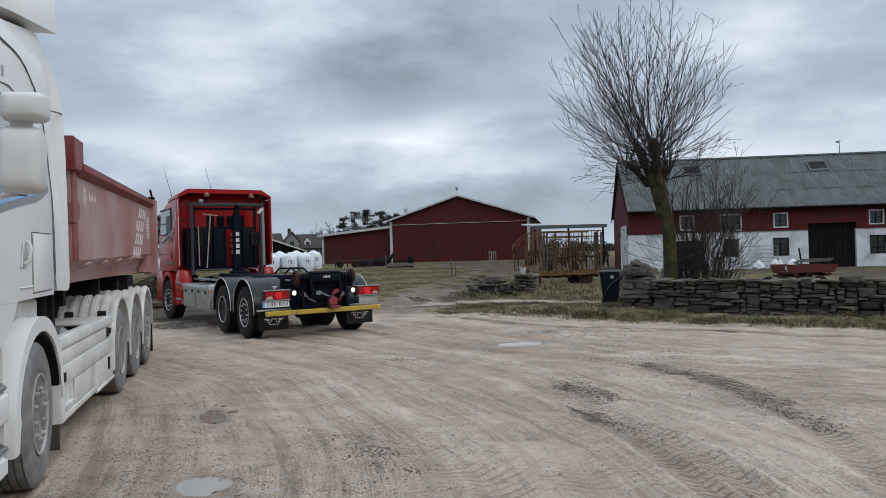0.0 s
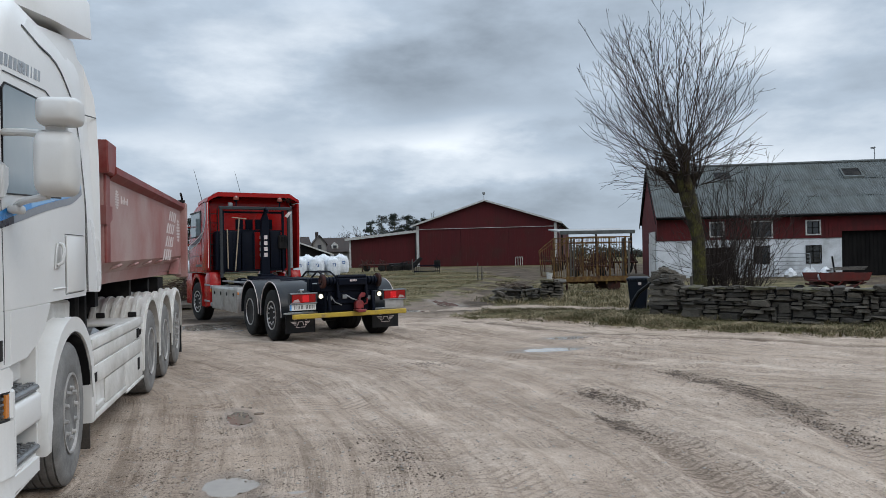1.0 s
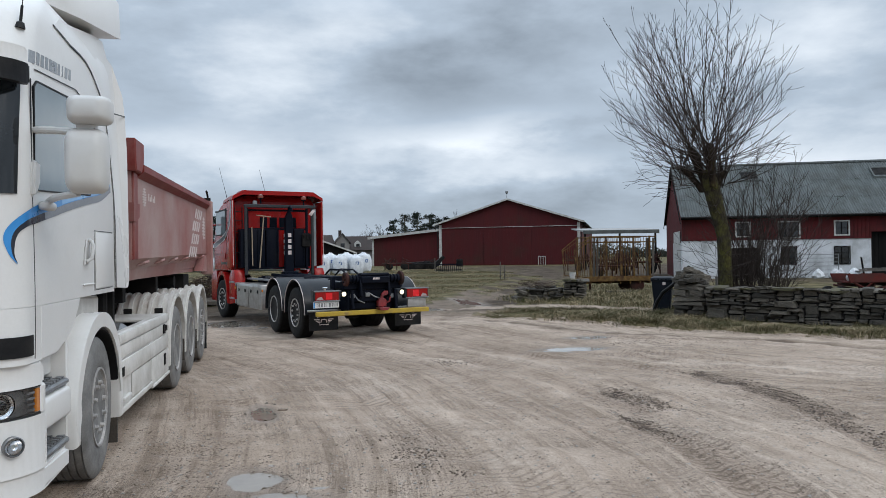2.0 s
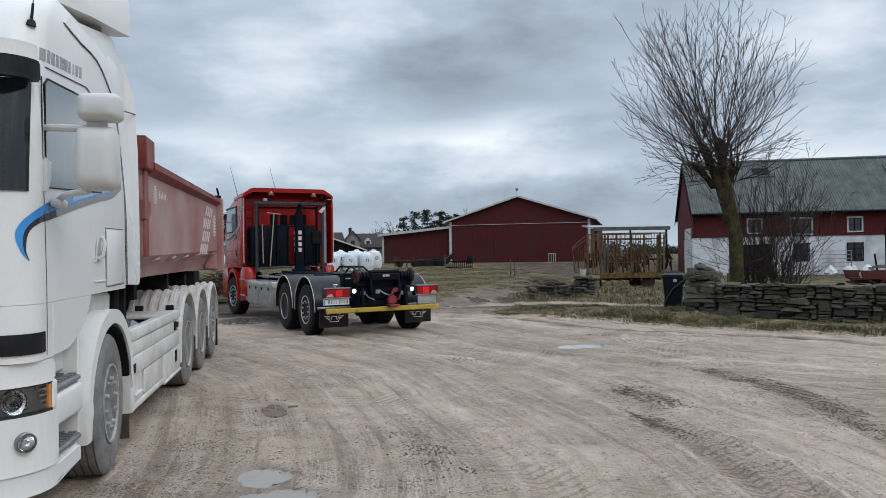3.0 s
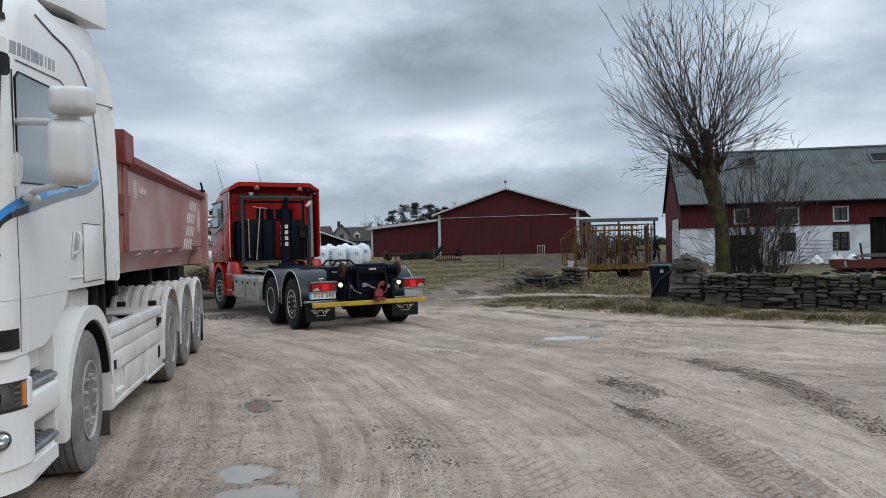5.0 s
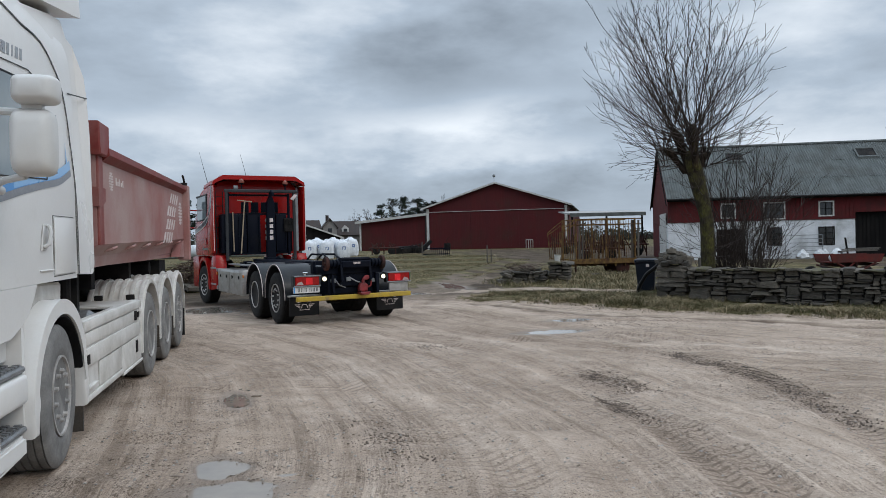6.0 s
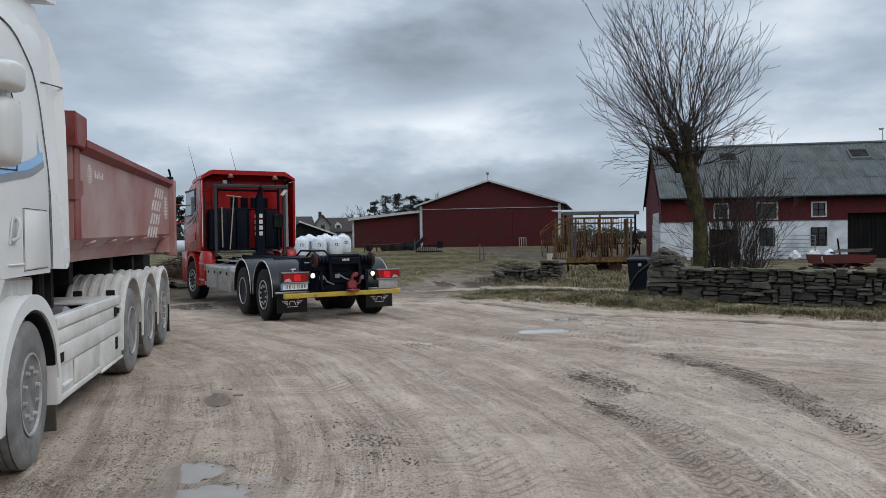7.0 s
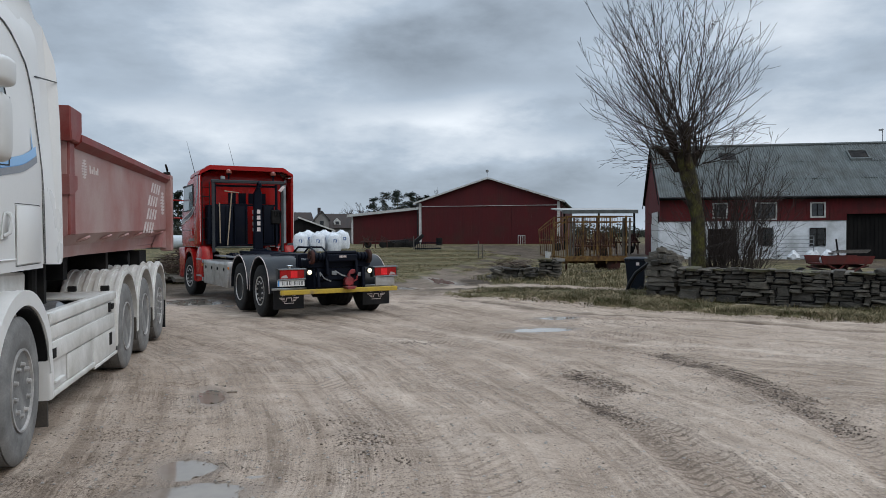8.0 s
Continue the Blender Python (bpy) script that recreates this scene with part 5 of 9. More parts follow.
# glass
b = bmesh.new()
box(b, -1.10, 1.10, -1.02, 0.55, 1.55, 2.60)
part("cab_interior", b, M_INTERIOR, cab)
b = bmesh.new()
rows = []
for z, xh, yf in ((1.99, XH + 0.002, -1.468), (2.30, XH + 0.002, -1.440), (2.62, XH, -1.397)):
    half = wrap(xh, yf, RF, yf + RF, 0.0)[:8]
    rows.append([b.verts.new((x, y, z)) for x, y in [(-x, y) for x, y in half[:0:-1]] + half])
for r0, r1 in zip(rows, rows[1:]):
    for i in range(len(r0) - 1):
        b.faces.new((r0[i], r0[i + 1], r1[i + 1], r1[i]))
part("windscreen", b, M_PANE, cab, "dark reflecting windscreen")
for s in (1, -1):
    b = bmesh.new()
    pts = [(-1.219, 2.03), (-0.02, 2.10), (0.02, 2.45), (-0.14, 2.68), (-0.44, 2.705), (-1.170, 2.66), (-1.220, 2.62)]
    prism(b, pts, "x", (XH - 0.02) * s, (XH + 0.004) * s)
    win = part("door_window", b, M_SIDE_GLASS_SKY, cab, "side window with grey sky partly put into its pale colour")
    b = bmesh.new()
    big_pts = [(-1.226, 2.022), (-0.008, 2.091), (0.029, 2.453), (-0.135, 2.690), (-0.44, 2.715), (-1.173, 2.669), (-1.228, 2.624)]
    n = len(pts)
    lo = [[b.verts.new(((XH - 0.01) * s, *p)) for p in big_pts], [b.verts.new(((XH + 0.008) * s, *p)) for p in big_pts], [b.verts.new(((XH + 0.008) * s, *p)) for p in pts], [b.verts.new(((XH - 0.01) * s, *p)) for p in pts]]
    for q in range(4):
        for i in range(n):
            j = (i + 1) % n
            b.faces.new((lo[q][i], lo[q][j], lo[(q + 1) % 4][j], lo[(q + 1) % 4][i]))
    part("window_seal", b, M_BLACK, win)
    # door gaps
    b = bmesh.new()
    gap = [(-1.262, 2.66), (-1.255, 2.05), (-1.235, 1.80), (-1.22, 1.45), (-1.22, 1.2), (-1.23, 1.06)]
    x0, x1 = (XH - 0.004) * s, (XH + 0.0015) * s
    for (y0, z0), (y1, z1) in zip(gap, gap[1:]):
        prism(b, [(y0 - 0.005, z0), (y0 + 0.005, z0), (y1 + 0.005, z1), (y1 - 0.005, z1)], "x", x0, x1)
    for (y0, z0), (y1, z1) in (((0.11, 1.84), (0.67, 1.845)), ((0.67, 1.40), (0.11, 1.395)), ((-1.19, 2.73), (-0.35, 2.80)), ((-0.35, 2.80), (0.0, 2.74))):
        prism(b, [(y0, z0 - 0.0025), (y1, z1 - 0.0025), (y1, z1 + 0.0025), (y0, z0 + 0.0025)], "x", x0, x1)
    for (y0, z0), (y1, z1) in (((0.11, 1.84), (0.11, 1.395)), ((0.67, 1.845), (0.67, 1.40))):
        prism(b, [(y0 - 0.003, z0), (y0 + 0.003, z0), (y1 + 0.003, z1), (y1 - 0.003, z1)], "x", x0, x1)
    part("door_gap", b, M_INK, cab)
    b = bmesh.new()
    prism(b, [(0.125, 1.83), (0.66, 1.835), (0.66, 1.41), (0.125, 1.405)], "x", (XH + 0.001) * s, (XH + 0.012) * s, 0.008, 2)
    part("locker_hatch", b, M_WHITE, cab)
    b = bmesh.new()
    prism(b, [(-0.20, 1.585), (-0.08, 1.59), (-0.055, 1.64), (-0.06, 1.75), (-0.09, 1.775), (-0.14, 1.77), (-0.17, 1.70)], "x", (XH + 0.001) * s, (XH + 0.014) * s, 0.008, 2)
    grip = part("door_handle", b, M_PLASTIC, cab, "moulded white door handle")
    b = bmesh.new()
    tube(b, [((XH + 0.014) * s, -0.165, 1.61), ((XH + 0.045) * s, -0.15, 1.63), ((XH + 0.050) * s, -0.115, 1.72), ((XH + 0.035) * s, -0.10, 1.755), ((XH + 0.014) * s, -0.095, 1.765)], 0.014, 8)
    part("grip", b, M_PLASTIC, grip)
    b = bmesh.new()
    box(b, XH * s - 0.012 + 0.012 * s, XH * s + 0.004 + 0.008 * s, -0.22, 0.10, 1.44, 1.452, 0.004)
    part("door_crease", b, M_WHITE, cab)
# visor, marker, aerial
b = bmesh.new()
wrap_band(b, wrap(XH + 0.025, -1.56, 0.22, -1.37, -0.01), 2.715, 2.80, 0.05)
wrap_band(b, [(-x, y) for x, y in wrap(XH + 0.025, -1.56, 0.22, -1.37, -0.01)][::-1], 2.715, 2.80, 0.05)
bmesh.ops.bevel(b, geom=list(b.edges), offset=0.014, segments=2, affect="EDGES")
part("sun_visor", b, M_WHITE, cab, "white sun visor top", 75)
b = bmesh.new()
wrap_band(b, wrap(XH + 0.03, -1.57, 0.22, -1.36, -0.01), 2.60, 2.714, 0.05)
wrap_band(b, [(-x, y) for x, y in wrap(XH + 0.03, -1.57, 0.22, -1.36, -0.01)][::-1], 2.60, 2.714, 0.05)
bmesh.ops.bevel(b, geom=list(b.edges), offset=0.012, segments=2, affect="EDGES")
part("visor_shade", b, M_BLACK, cab, "black visor shade", 75)
b = bmesh.new()
lathe(b, ((0, 0.03), (0.03, 0.022), (0.04, 0.009), (0.13, 0.008), (0.135, 0.003), (0.7, 0.0015)), (1.155, -1.228, 2.956), (0.1, 0.0, 1), 8)
part("aerial", b, M_BLACK, cab)
# stripes and lettering blocks on the cab side
skin = lambda y, z: (cab_x(y) + 0.0035 - max(0, z - 2.3) * 0.08, y, z)
line = [(0.607, 2.233), (0.297, 2.138), (-0.102, 2.079), (-0.515, 2.015), (-0.871, 1.95), (-1.199, 1.886), (-1.315, 1.86), (-1.377, 1.826), (-1.409, 1.787), (-1.421, 1.741), (-1.421, 1.692), (-1.414, 1.646), (-1.395, 1.605)]
width = [0.062, 0.060, 0.058, 0.058, 0.056, 0.050, 0.042, 0.034, 0.026, 0.020, 0.014, 0.008, 0.002]


def finer(rows_, k=4):
    """A smooth line through the given rows."""
    out_ = []
    for i in range(len(rows_) - 1):
        p0, p1, p2, p3 = (np.array(rows_[min(max(i + j, 0), len(rows_) - 1)], float) for j in (-1, 0, 1, 2))
        for q in range(k):
            t = q / k
            out_.append(tuple(0.5 * (2 * p1 + (p2 - p0) * t + (2 * p0 - 5 * p1 + 4 * p2 - p3) * t * t + (3 * p1 - p0 - 3 * p2 + p3) * t ** 3)))
    return out_ + [tuple(rows_[-1])]


both = finer([(y, z, w_) for (y, z), w_ in zip(line, width)])
line, width = [(r_[0], r_[1]) for r_ in both], [max(0.001, r_[2]) for r_ in both]


def stripe(name, o0, o1, first, last, material, lift):
    b = bmesh.new()
    rows_ = []
    for i in range(first, last):
        a, c = line[max(i - 1, 0)], line[min(i + 1, len(line) - 1)]
        d = Vector((c[0] - a[0], c[1] - a[1])).normalized()
        row = []
        for o in (o0, o1):
            y, z = line[i][0] - d.y * o * width[i], line[i][1] + d.x * o * width[i]
            row.append(b.verts.new((cab_x(y) + lift, y, z)))
        rows_.append(row)
    for (a, b_), (c, d) in zip(rows_, rows_[1:]):
        b.faces.new((a, b_, d, c))
    part(name, b, material, cab, "painted " + name.replace("_", " ") + " along the cab side", 0)


stripe("blue_stripe", -1.0, 0.15, 0, 49, M_BLUE, 0.0035)
stripe("light_blue_stripe", -1.0, 0.05, 0, 15, M_BLUE_LIGHT, 0.0045)
stripe("dark_stripe", 0.15, 1.0, 11, 49, M_NAVY, 0.0035)
stripe("grey_stripe", 0.15, 1.0, 0, 19, M_STRIPE_GREY, 0.0045)
b = bmesh.new()
ribbon(b, [(0.565, 2.18, 0.03), (0.515, 2.25, 0.02), (0.49, 2.33, 0.011), (0.475, 2.42, 0.002)], lambda y, z: (XH + 0.004, y, z))
part("light_blue_stripe", b, M_BLUE_LIGHT, cab, "", 0)
for k in range(10):
    y = -1.201 + k * 0.0820
    w_ = (0.06, 0.055, 0.06, 0.055, 0.065, 0.075, 0.045, 0.022, 0.06, 0.05)[k]
    z = 2.801 + k * 0.0080
    b = bmesh.new()
    fairing_slab(b, [(y - w_ / 2 - 0.008, z - 0.040), (y + w_ / 2 - 0.008, z - 0.036), (y + w_ / 2 + 0.012, z + 0.040), (y - w_ / 2 + 0.012, z + 0.036)], -0.01, 0.003, 1)
    part("lettering_block", b, M_LETTER_GREY, cab)
# mirrors
for s in (1, -1):
    for z0, z1, x0, x1, dy in ((1.99, 2.355, 1.44, 1.66, 0.0), (2.375, 2.53, 1.46, 1.69, -0.03)):
        b = bmesh.new()
        xm, xw, hz, zc = (x0 + x1) / 2, (x1 - x0) / 2, (z1 - z0) / 2, (z0 + z1) / 2
        rs = []
        for y, k in ((-0.10, 0.55), (-0.085, 0.82), (-0.05, 0.96), (0.0, 1.0), (0.05, 0.99)):
            ring = []
            for i in range(28):
                a = 2 * math.pi * i / 28
                ca, sa = math.cos(a), math.sin(a)
                ring.append(Vector((s * (xm + xw * k * math.copysign(abs(ca) ** 0.4, ca)), -1.40 + y + dy, zc + hz * k * math.copysign(abs(sa) ** 0.4, sa))))
            rs.append(ring)
        loft(b, rs)
        shell = part("mirror", b, M_PLASTIC, WT, "grey-white mirror shell", 50)
        b = bmesh.new()
        box(b, s * xm - xw * 0.88, s * xm + xw * 0.88, -1.40 + 0.052 + dy, -1.40 + 0.056 + dy, z0 + 0.02, z1 - 0.02, 0.0)
        part("mirror_glass", b, M_CHROME, shell)
    b = bmesh.new()
    tube(b, [(s * 1.19, -1.17, 2.375), (s * 1.25, -1.24, 2.37), (s * 1.36, -1.33, 2.355), (s * 1.48, -1.385, 2.34)], 0.022, 10)
    tube(b, [(s * 1.25, -1.08, 1.965), (s * 1.30, -1.18, 1.975), (s * 1.38, -1.32, 1.98), (s * 1.50, -1.39, 1.995)], 0.02, 10)
    box(b, s * 1.262 - 0.035, s * 1.262 + 0.035, -1.19, -1.05, 1.915, 1.965, 0.02, 3)
    box(b, s * 1.55 - 0.05, s * 1.55 + 0.05, -1.43, -1.37, 2.35, 2.38)
    part("mirror_arm", b, M_PLASTIC, WT)
    b = bmesh.new()
    loft(b, [[Vector((s * (1.215 + dx_), y, z)) for y, z in ((-1.285, 1.985), (-1.245, 1.985), (-1.18, 2.07), (-1.175, 2.19), (-1.265, 2.20), (-1.285, 2.12))] for dx_ in (-0.1, 0.03)])
    bmesh.ops.bevel(b, geom=list(b.edges), offset=0.016, segments=3, affect="EDGES")
    part("mirror_bracket", b, M_PLASTIC, WT)
# nose: black trim, headlamps, bumper, steps
XB, YB, RB = 1.245, -1.50, 0.36
for s in (1, -1):
    f = (lambda p: p) if s == 1 else (lambda p: [(-x, y) for x, y in p][::-1])
    b = bmesh.new()
    wrap_band(b, f(wrap(XH + 0.008, YF - 0.01, RF, -1.27, 0.0)), 1.085, 1.20, 0.05)
    part("black_trim", b, M_BLACK, WT)
    b = bmesh.new()
    wrap_band(b, f(wrap(XB, YB, RB, -1.14, 0.0)), 0.905, 1.035, 0.10)
    bmesh.ops.bevel(b, geom=list(b.edges), offset=0.02, segments=2, affect="EDGES")
    part("lamp_bonnet", b, M_WHITE, WT)
    b = bmesh.new()
    wrap_band(b, f(wrap(XB - 0.03, YB + 0.03, RB, -1.20, 0.55)), 0.745, 0.902, 0.10)
    lamp = part("headlamp", b, M_LAMP_BOWL, WT, "grey headlamp housing with clear lens")
    b = bmesh.new()
    wrap_band(b, f(wrap(XB - 0.004, YB + 0.004, RB, -1.20, 0.56)), 0.75, 0.898, 0.006)
    part("lens", b, M_LAMP_GLASS, lamp)
    b = bmesh.new()
    wrap_band(b, f([(XB - 0.012, -1.245), (XB - 0.010, -1.205)]), 0.76, 0.89, 0.02)
    part("turn_lamp", b, M_AMBER, lamp, "amber side turn lamp")
    b = bmesh.new()
    for i in range(4):
        wrap_band(b, f([(XB - 0.045, -1.30), (XB - 0.022, -1.25)]), 0.768 + i * 0.032, 0.780 + i * 0.032, 0.008)
    part("lamp_slat", b, M_GALV, lamp)
    b = bmesh.new()
    for th in (40.0, 12.0):
        sn, cs = math.sin(radians(th)), math.cos(radians(th))
        lathe(b, ((-0.02, 0.0), (-0.018, 0.025), (-0.006, 0.045), (0.014, 0.060), (0.018, 0.068), (0.006, 0.070)), (s * (XB - 0.36 + 0.33 * sn), YB + 0.36 - 0.33 * cs, 0.823), (s * sn, -cs, 0), 24, close=False)
    part("reflector", b, M_CHROME, lamp)
    b = bmesh.new()
    for th in (40.0, 12.0):
        sn, cs = math.sin(radians(th)), math.cos(radians(th))
        lathe(b, ((-0.016, 0.0), (-0.004, 0.020), (0.010, 0.026), (0.018, 0.018), (0.021, 0.0)), (s * (XB - 0.36 + 0.33 * sn), YB + 0.36 - 0.33 * cs, 0.823), (s * sn, -cs, 0), 16)
    part("lamp_bulb_cover", b, M_PANE, lamp)
    b = bmesh.new()
    wrap_band(b, f(wrap(XB - 0.002, YB + 0.002, RB, -1.195, 0.55)), 0.738, 0.750, 0.03)
    wrap_band(b, f(wrap(XB - 0.002, YB + 0.002, RB, -1.195, 0.55)), 0.897, 0.906, 0.03)
    part("lamp_seal", b, M_INK, lamp)
    b = bmesh.new()
    box(b, s * 1.175 - 0.072, s * 1.175 + 0.072, -1.198, -1.13, 0.74, 0.91, 0.012)
    part("lamp_end_cover", b, M_WHITE, WT)
    b = bmesh.new()
    low_b = wrap(XB, YB, RB, -1.12, 0.0)
    wrap_band(b, f(low_b), 0.42, 0.738, 0.10)
    wrap_band(b, f(wrap(XB - 0.01, YB + 0.01, RB, -0.62, 0.0)), 0.285, 0.418, 0.10)
    bmesh.ops.bevel(b, geom=list(b.edges), offset=0.022, segments=2, affect="EDGES")
    part("bumper", b, M_WHITE, WT, "white bumper with a scuffed lower lip")
    b = bmesh.new()
    lathe(b, ((-0.02, 0.056), (0.010, 0.056), (0.013, 0.050), (0.004, 0.046), (-0.015, 0.02)), (s * (XB - 0.085), YB + 0.10, 0.60), (s * 0.8, -1, 0), 20, close=False)
    fog = part("fog_lamp", b, M_LAMP_BOWL, WT, "round clear fog lamp")
    b = bmesh.new()
    lathe(b, ((-0.012, 0.012), (-0.004, 0.035), (0.006, 0.044)), (s * (XB - 0.085), YB + 0.10, 0.60), (s * 0.8, -1, 0), 20, close=False)
    part("reflector", b, M_CHROME, fog)
    b = bmesh.new()
    lathe(b, ((0.008, 0.05), (0.012, 0.03), (0.014, 0.0)), (s * (XB - 0.085), YB + 0.10, 0.60), (s * 0.8, -1, 0), 20, close=False)
    part("lens", b, M_LAMP_GLASS, fog)
    for z in (0.86, 0.475):
        b = bmesh.new()
        box(b, s * 1.10 - 0.12, s * 1.10 + 0.12, -1.13, -0.56, z - 0.05, z - 0.012, 0.012)
        for i in range(9):
            for j in range(3):
                yy, xx = -1.10 + i * 0.062, s * (1.02 + j * 0.075)
                box(b, xx - 0.022, xx + 0.022, yy, yy + 0.035, z - 0.0115, z)
        part("step", b, M_GALV, WT, "checkered metal step")
    b = bmesh.new()
    box(b, s * 0.98 - 0.02, s * 0.98 + 0.02, -1.3, -0.50, 0.43, 1.05)
    box(b, s * 1.11 - 0.125, s * 1.11 + 0.125, -1.14, -0.56, 0.61, 0.80, 0.03, 3)
    box(b, s * 1.06 - 0.05, s * 1.06 + 0.05, -1.15, -0.50, 0.87, 1.07, 0.02)
    box(b, s * 1.09 - 0.11, s * 1.09 + 0.11, -0.57, -0.52, 0.44, 1.10)
    part("step_well", b, M_WHITE, WT)
    # front wheel arch
    b = bmesh.new()
    outer = [(-0.525, 0.36), (-0.543, 0.52)] + arc(A1 + 0.03, 0.52, 0.705, 174, 20, 20) + [(0.84, 0.52), (0.88, 0.30)]
    inner = [(-0.435, 0.36), (-0.45, 0.50)] + arc(A1 + 0.03, 0.50, 0.615, 174, 20, 20) + [(0.745, 0.52), (0.80, 0.30)]
    prism(b, outer + inner[::-1], "x", s * 0.92, s * 1.262, 0.03, 3)
    fender = part("front_fender", b, M_WHITE, WT, "dusty white wheel arch")
    b = bmesh.new()
    prism(b, arc(A1 + 0.03, 0.50, 0.612, 175, 0, 16) + arc(A1 + 0.03, 0.50, 0.595, 0, 175, 16), "x", s * 0.5, s * 1.245)
    part("arch_liner", b, M_BLACK, fender)
    b = bmesh.new()
    prism(b, [(-0.34, 1.0), (0.62, 1.0), (0.66, 1.33), (-0.26, 1.36)], "x", s * 0.85, s * 1.12, 0.02)
    part("cab_mount_cover", b, M_WHITE_DIRTY, WT)
    b = bmesh.new()
    box(b, s * 1.06 - 0.16, s * 1.06 + 0.16, 0.80, 0.825, 0.09, 0.42)
    part("mud_flap", b, M_FLAP, WT, "muddy brown rubber flap")
    wheel(WT, s * 1.245, A1, 0.52, s, "flush", M_TYRE_DUST, M_RIM_DUST, 0.32, 3 if s == 1 else 3)
    for k, yy in enumerate((A2, A3, A4)):
        wheel(WT, s * 1.245, yy, 0.515, s, "flush" if k == 2 else "dish", M_TYRE_DUST, M_RIM_DUST, 0.30 if k == 2 else 0.58)
        b = bmesh.new()
        rr = 0.665
        o = [(yy - 0.675, 0.36)] + arc(yy, 0.52, rr, 178, 20, 20) + ([(yy + 0.66, 0.52)] if k < 2 else [(yy + 0.68, 0.42)])
        i_ = [(yy - 0.635, 0.36)] + arc(yy, 0.52, rr - 0.035, 178, 20, 20) + ([(yy + 0.62, 0.52)] if k < 2 else [(yy + 0.645, 0.42)])
        prism(b, o + i_[::-1], "x", s * 0.62, s * 1.262, 0.01)
        guard = part("rear_fender", b, M_WHITE_DIRTY, WT, "dusty white ribbed mudguard")
        for q in range(6):
            x_ = 0.66 + q * 0.112
            b = bmesh.new()
            seg_o = arc(yy, 0.52, rr + 0.024, 152, 40, 12)
            seg_i = arc(yy, 0.52, rr - 0.004, 155, 37, 12)
            prism(b, seg_o + seg_i[::-1], "x", s * (x_ - 0.020), s * (x_ + 0.020), 0.010, 2)
            part("rib", b, M_WHITE_DIRTY, guard)
        b = bmesh.new()
        box(b, s * 1.0 - 0.25, s * 1.0 + 0.25, yy + 0.60, yy + 0.62, 0.10 if k == 2 else 0.26, 0.55)
        part("mud_flap", b, M_FLAP if k < 2 else M_BLACK, WT)
    # side skirt with its deck
    b = bmesh.new()
    prism(b, [(0.86, 0.29), (3.40, 0.30), (3.40, 0.99), (0.82, 0.995)], "x", s * 1.17, s * 1.225, 0.01)
    skirt = part("side_skirt", b, M_WHITE_DIRTY, WT, "dusty white moulded side skirt")
    for y0, y1, z0, z1, d in ((0.84, 3.40, 0.90, 0.985, 0.022), (0.84, 3.30, 0.77, 0.885, 0.012), (0.87, 3.30, 0.60, 0.755, 0.022), (0.88, 2.30, 0.31, 0.36, 0.030), (2.305, 3.38, 0.315, 0.585, 0.016), (1.35, 2.295, 0.365, 0.585, 0.012), (0.90, 1.20, 0.41, 0.44, 0.04), (2.305, 3.4, 0.28, 0.312, 0.03)):
        b = bmesh.new()
        box(b, s * 1.2255 + (0 if s > 0 else -d), s * 1.2255 + (d if s > 0 else 0), y0, y1, z0, z1, 0.009, 2)
        part("skirt_panel", b, M_WHITE_DIRTY, skirt)
    b = bmesh.new()
    for y0, z0, z1 in ((3.02, 0.78, 0.88), (3.16, 0.80, 0.86), (3.04, 0.42, 0.55), (0.87, 0.62, 0.70)):
        box(b, s * 1.236 - 0.004, s * 1.236 + 0.014, y0, y0 + 0.10, z0, z1)
    part("skirt_latch", b, M_UNDER, skirt)
    b = bmesh.new()
    box(b, s * 0.84 - 0.32, s * 0.84 + 0.32, 2.50, 3.38, 0.955, 0.986, 0.008)
    box(b, s * 1.165 - 0.02, s * 1.165 + 0.02, 0.85, 3.38, 0.94, 0.992, 0.006)
    part("deck_plate", b, M_WHITE_DIRTY, WT)
    for yy in (1.35, 1.95):
        b = bmesh.new()
        lathe(b, ((-0.3, 0.0), (-0.29, 0.09), (-0.22, 0.14), (0.22, 0.14), (0.29, 0.09), (0.3, 0.0)), (s * 0.80, yy, 0.86), (1, 0, 0), 20)
        part("air_tank", b, M_GALV, WT)
    b = bmesh.new()
    for xx in (0.80, 1.14):
        box(b, s * xx - 0.045, s * xx + 0.045, 3.33, 3.375, 0.99, 1.05, 0.006)
    part("deck_latch", b, M_UNDER, WT)
# chassis, subframe and clutter behind the cab
b = bmesh.new()
for x in (-0.42, 0.42):
    box(b, x - 0.05, x + 0.05, -1.0, 7.9, 0.70, 0.98, 0.01)
box(b, -0.45, 0.45, 1.0, 7.9, 0.985, 1.12)
for yy in (A1, A2, A3, A4):
    cyl(b, (-1.1, yy, 0.52), (1.1, yy, 0.52), 0.085, seg=10)
box(b, -0.5, 0.5, -0.9, 0.7, 0.55, 1.34)
box(b, -1.0, 1.0, 1.9, 3.3, 0.45, 0.9)
# unseen belly boxes, added to keep light off the ground under the nose
box(b, -1.0, 1.0, -1.36, -0.55, 0.29, 0.40)
box(b, -0.85, 0.85, -0.5, 0.75, 0.42, 0.62)
part("chassis", b, M_UNDER, WT, "grimy dark chassis and axles")
b = bmesh.new()
for x in (1.08, 0.92, 0.74):
    cyl(b, (x, 0.92, 0.98), (x, 0.92, 1.42), 0.045, seg=10)
    box(b, x - 0.06, x + 0.06, 1.05, 1.12, 1.05, 1.40)
tube(b, [(0.9, 0.95, 1.36), (0.6, 1.25, 1.30), (0.3, 1.5, 1.32), (0.2, 1.9, 1.25)], 0.025)
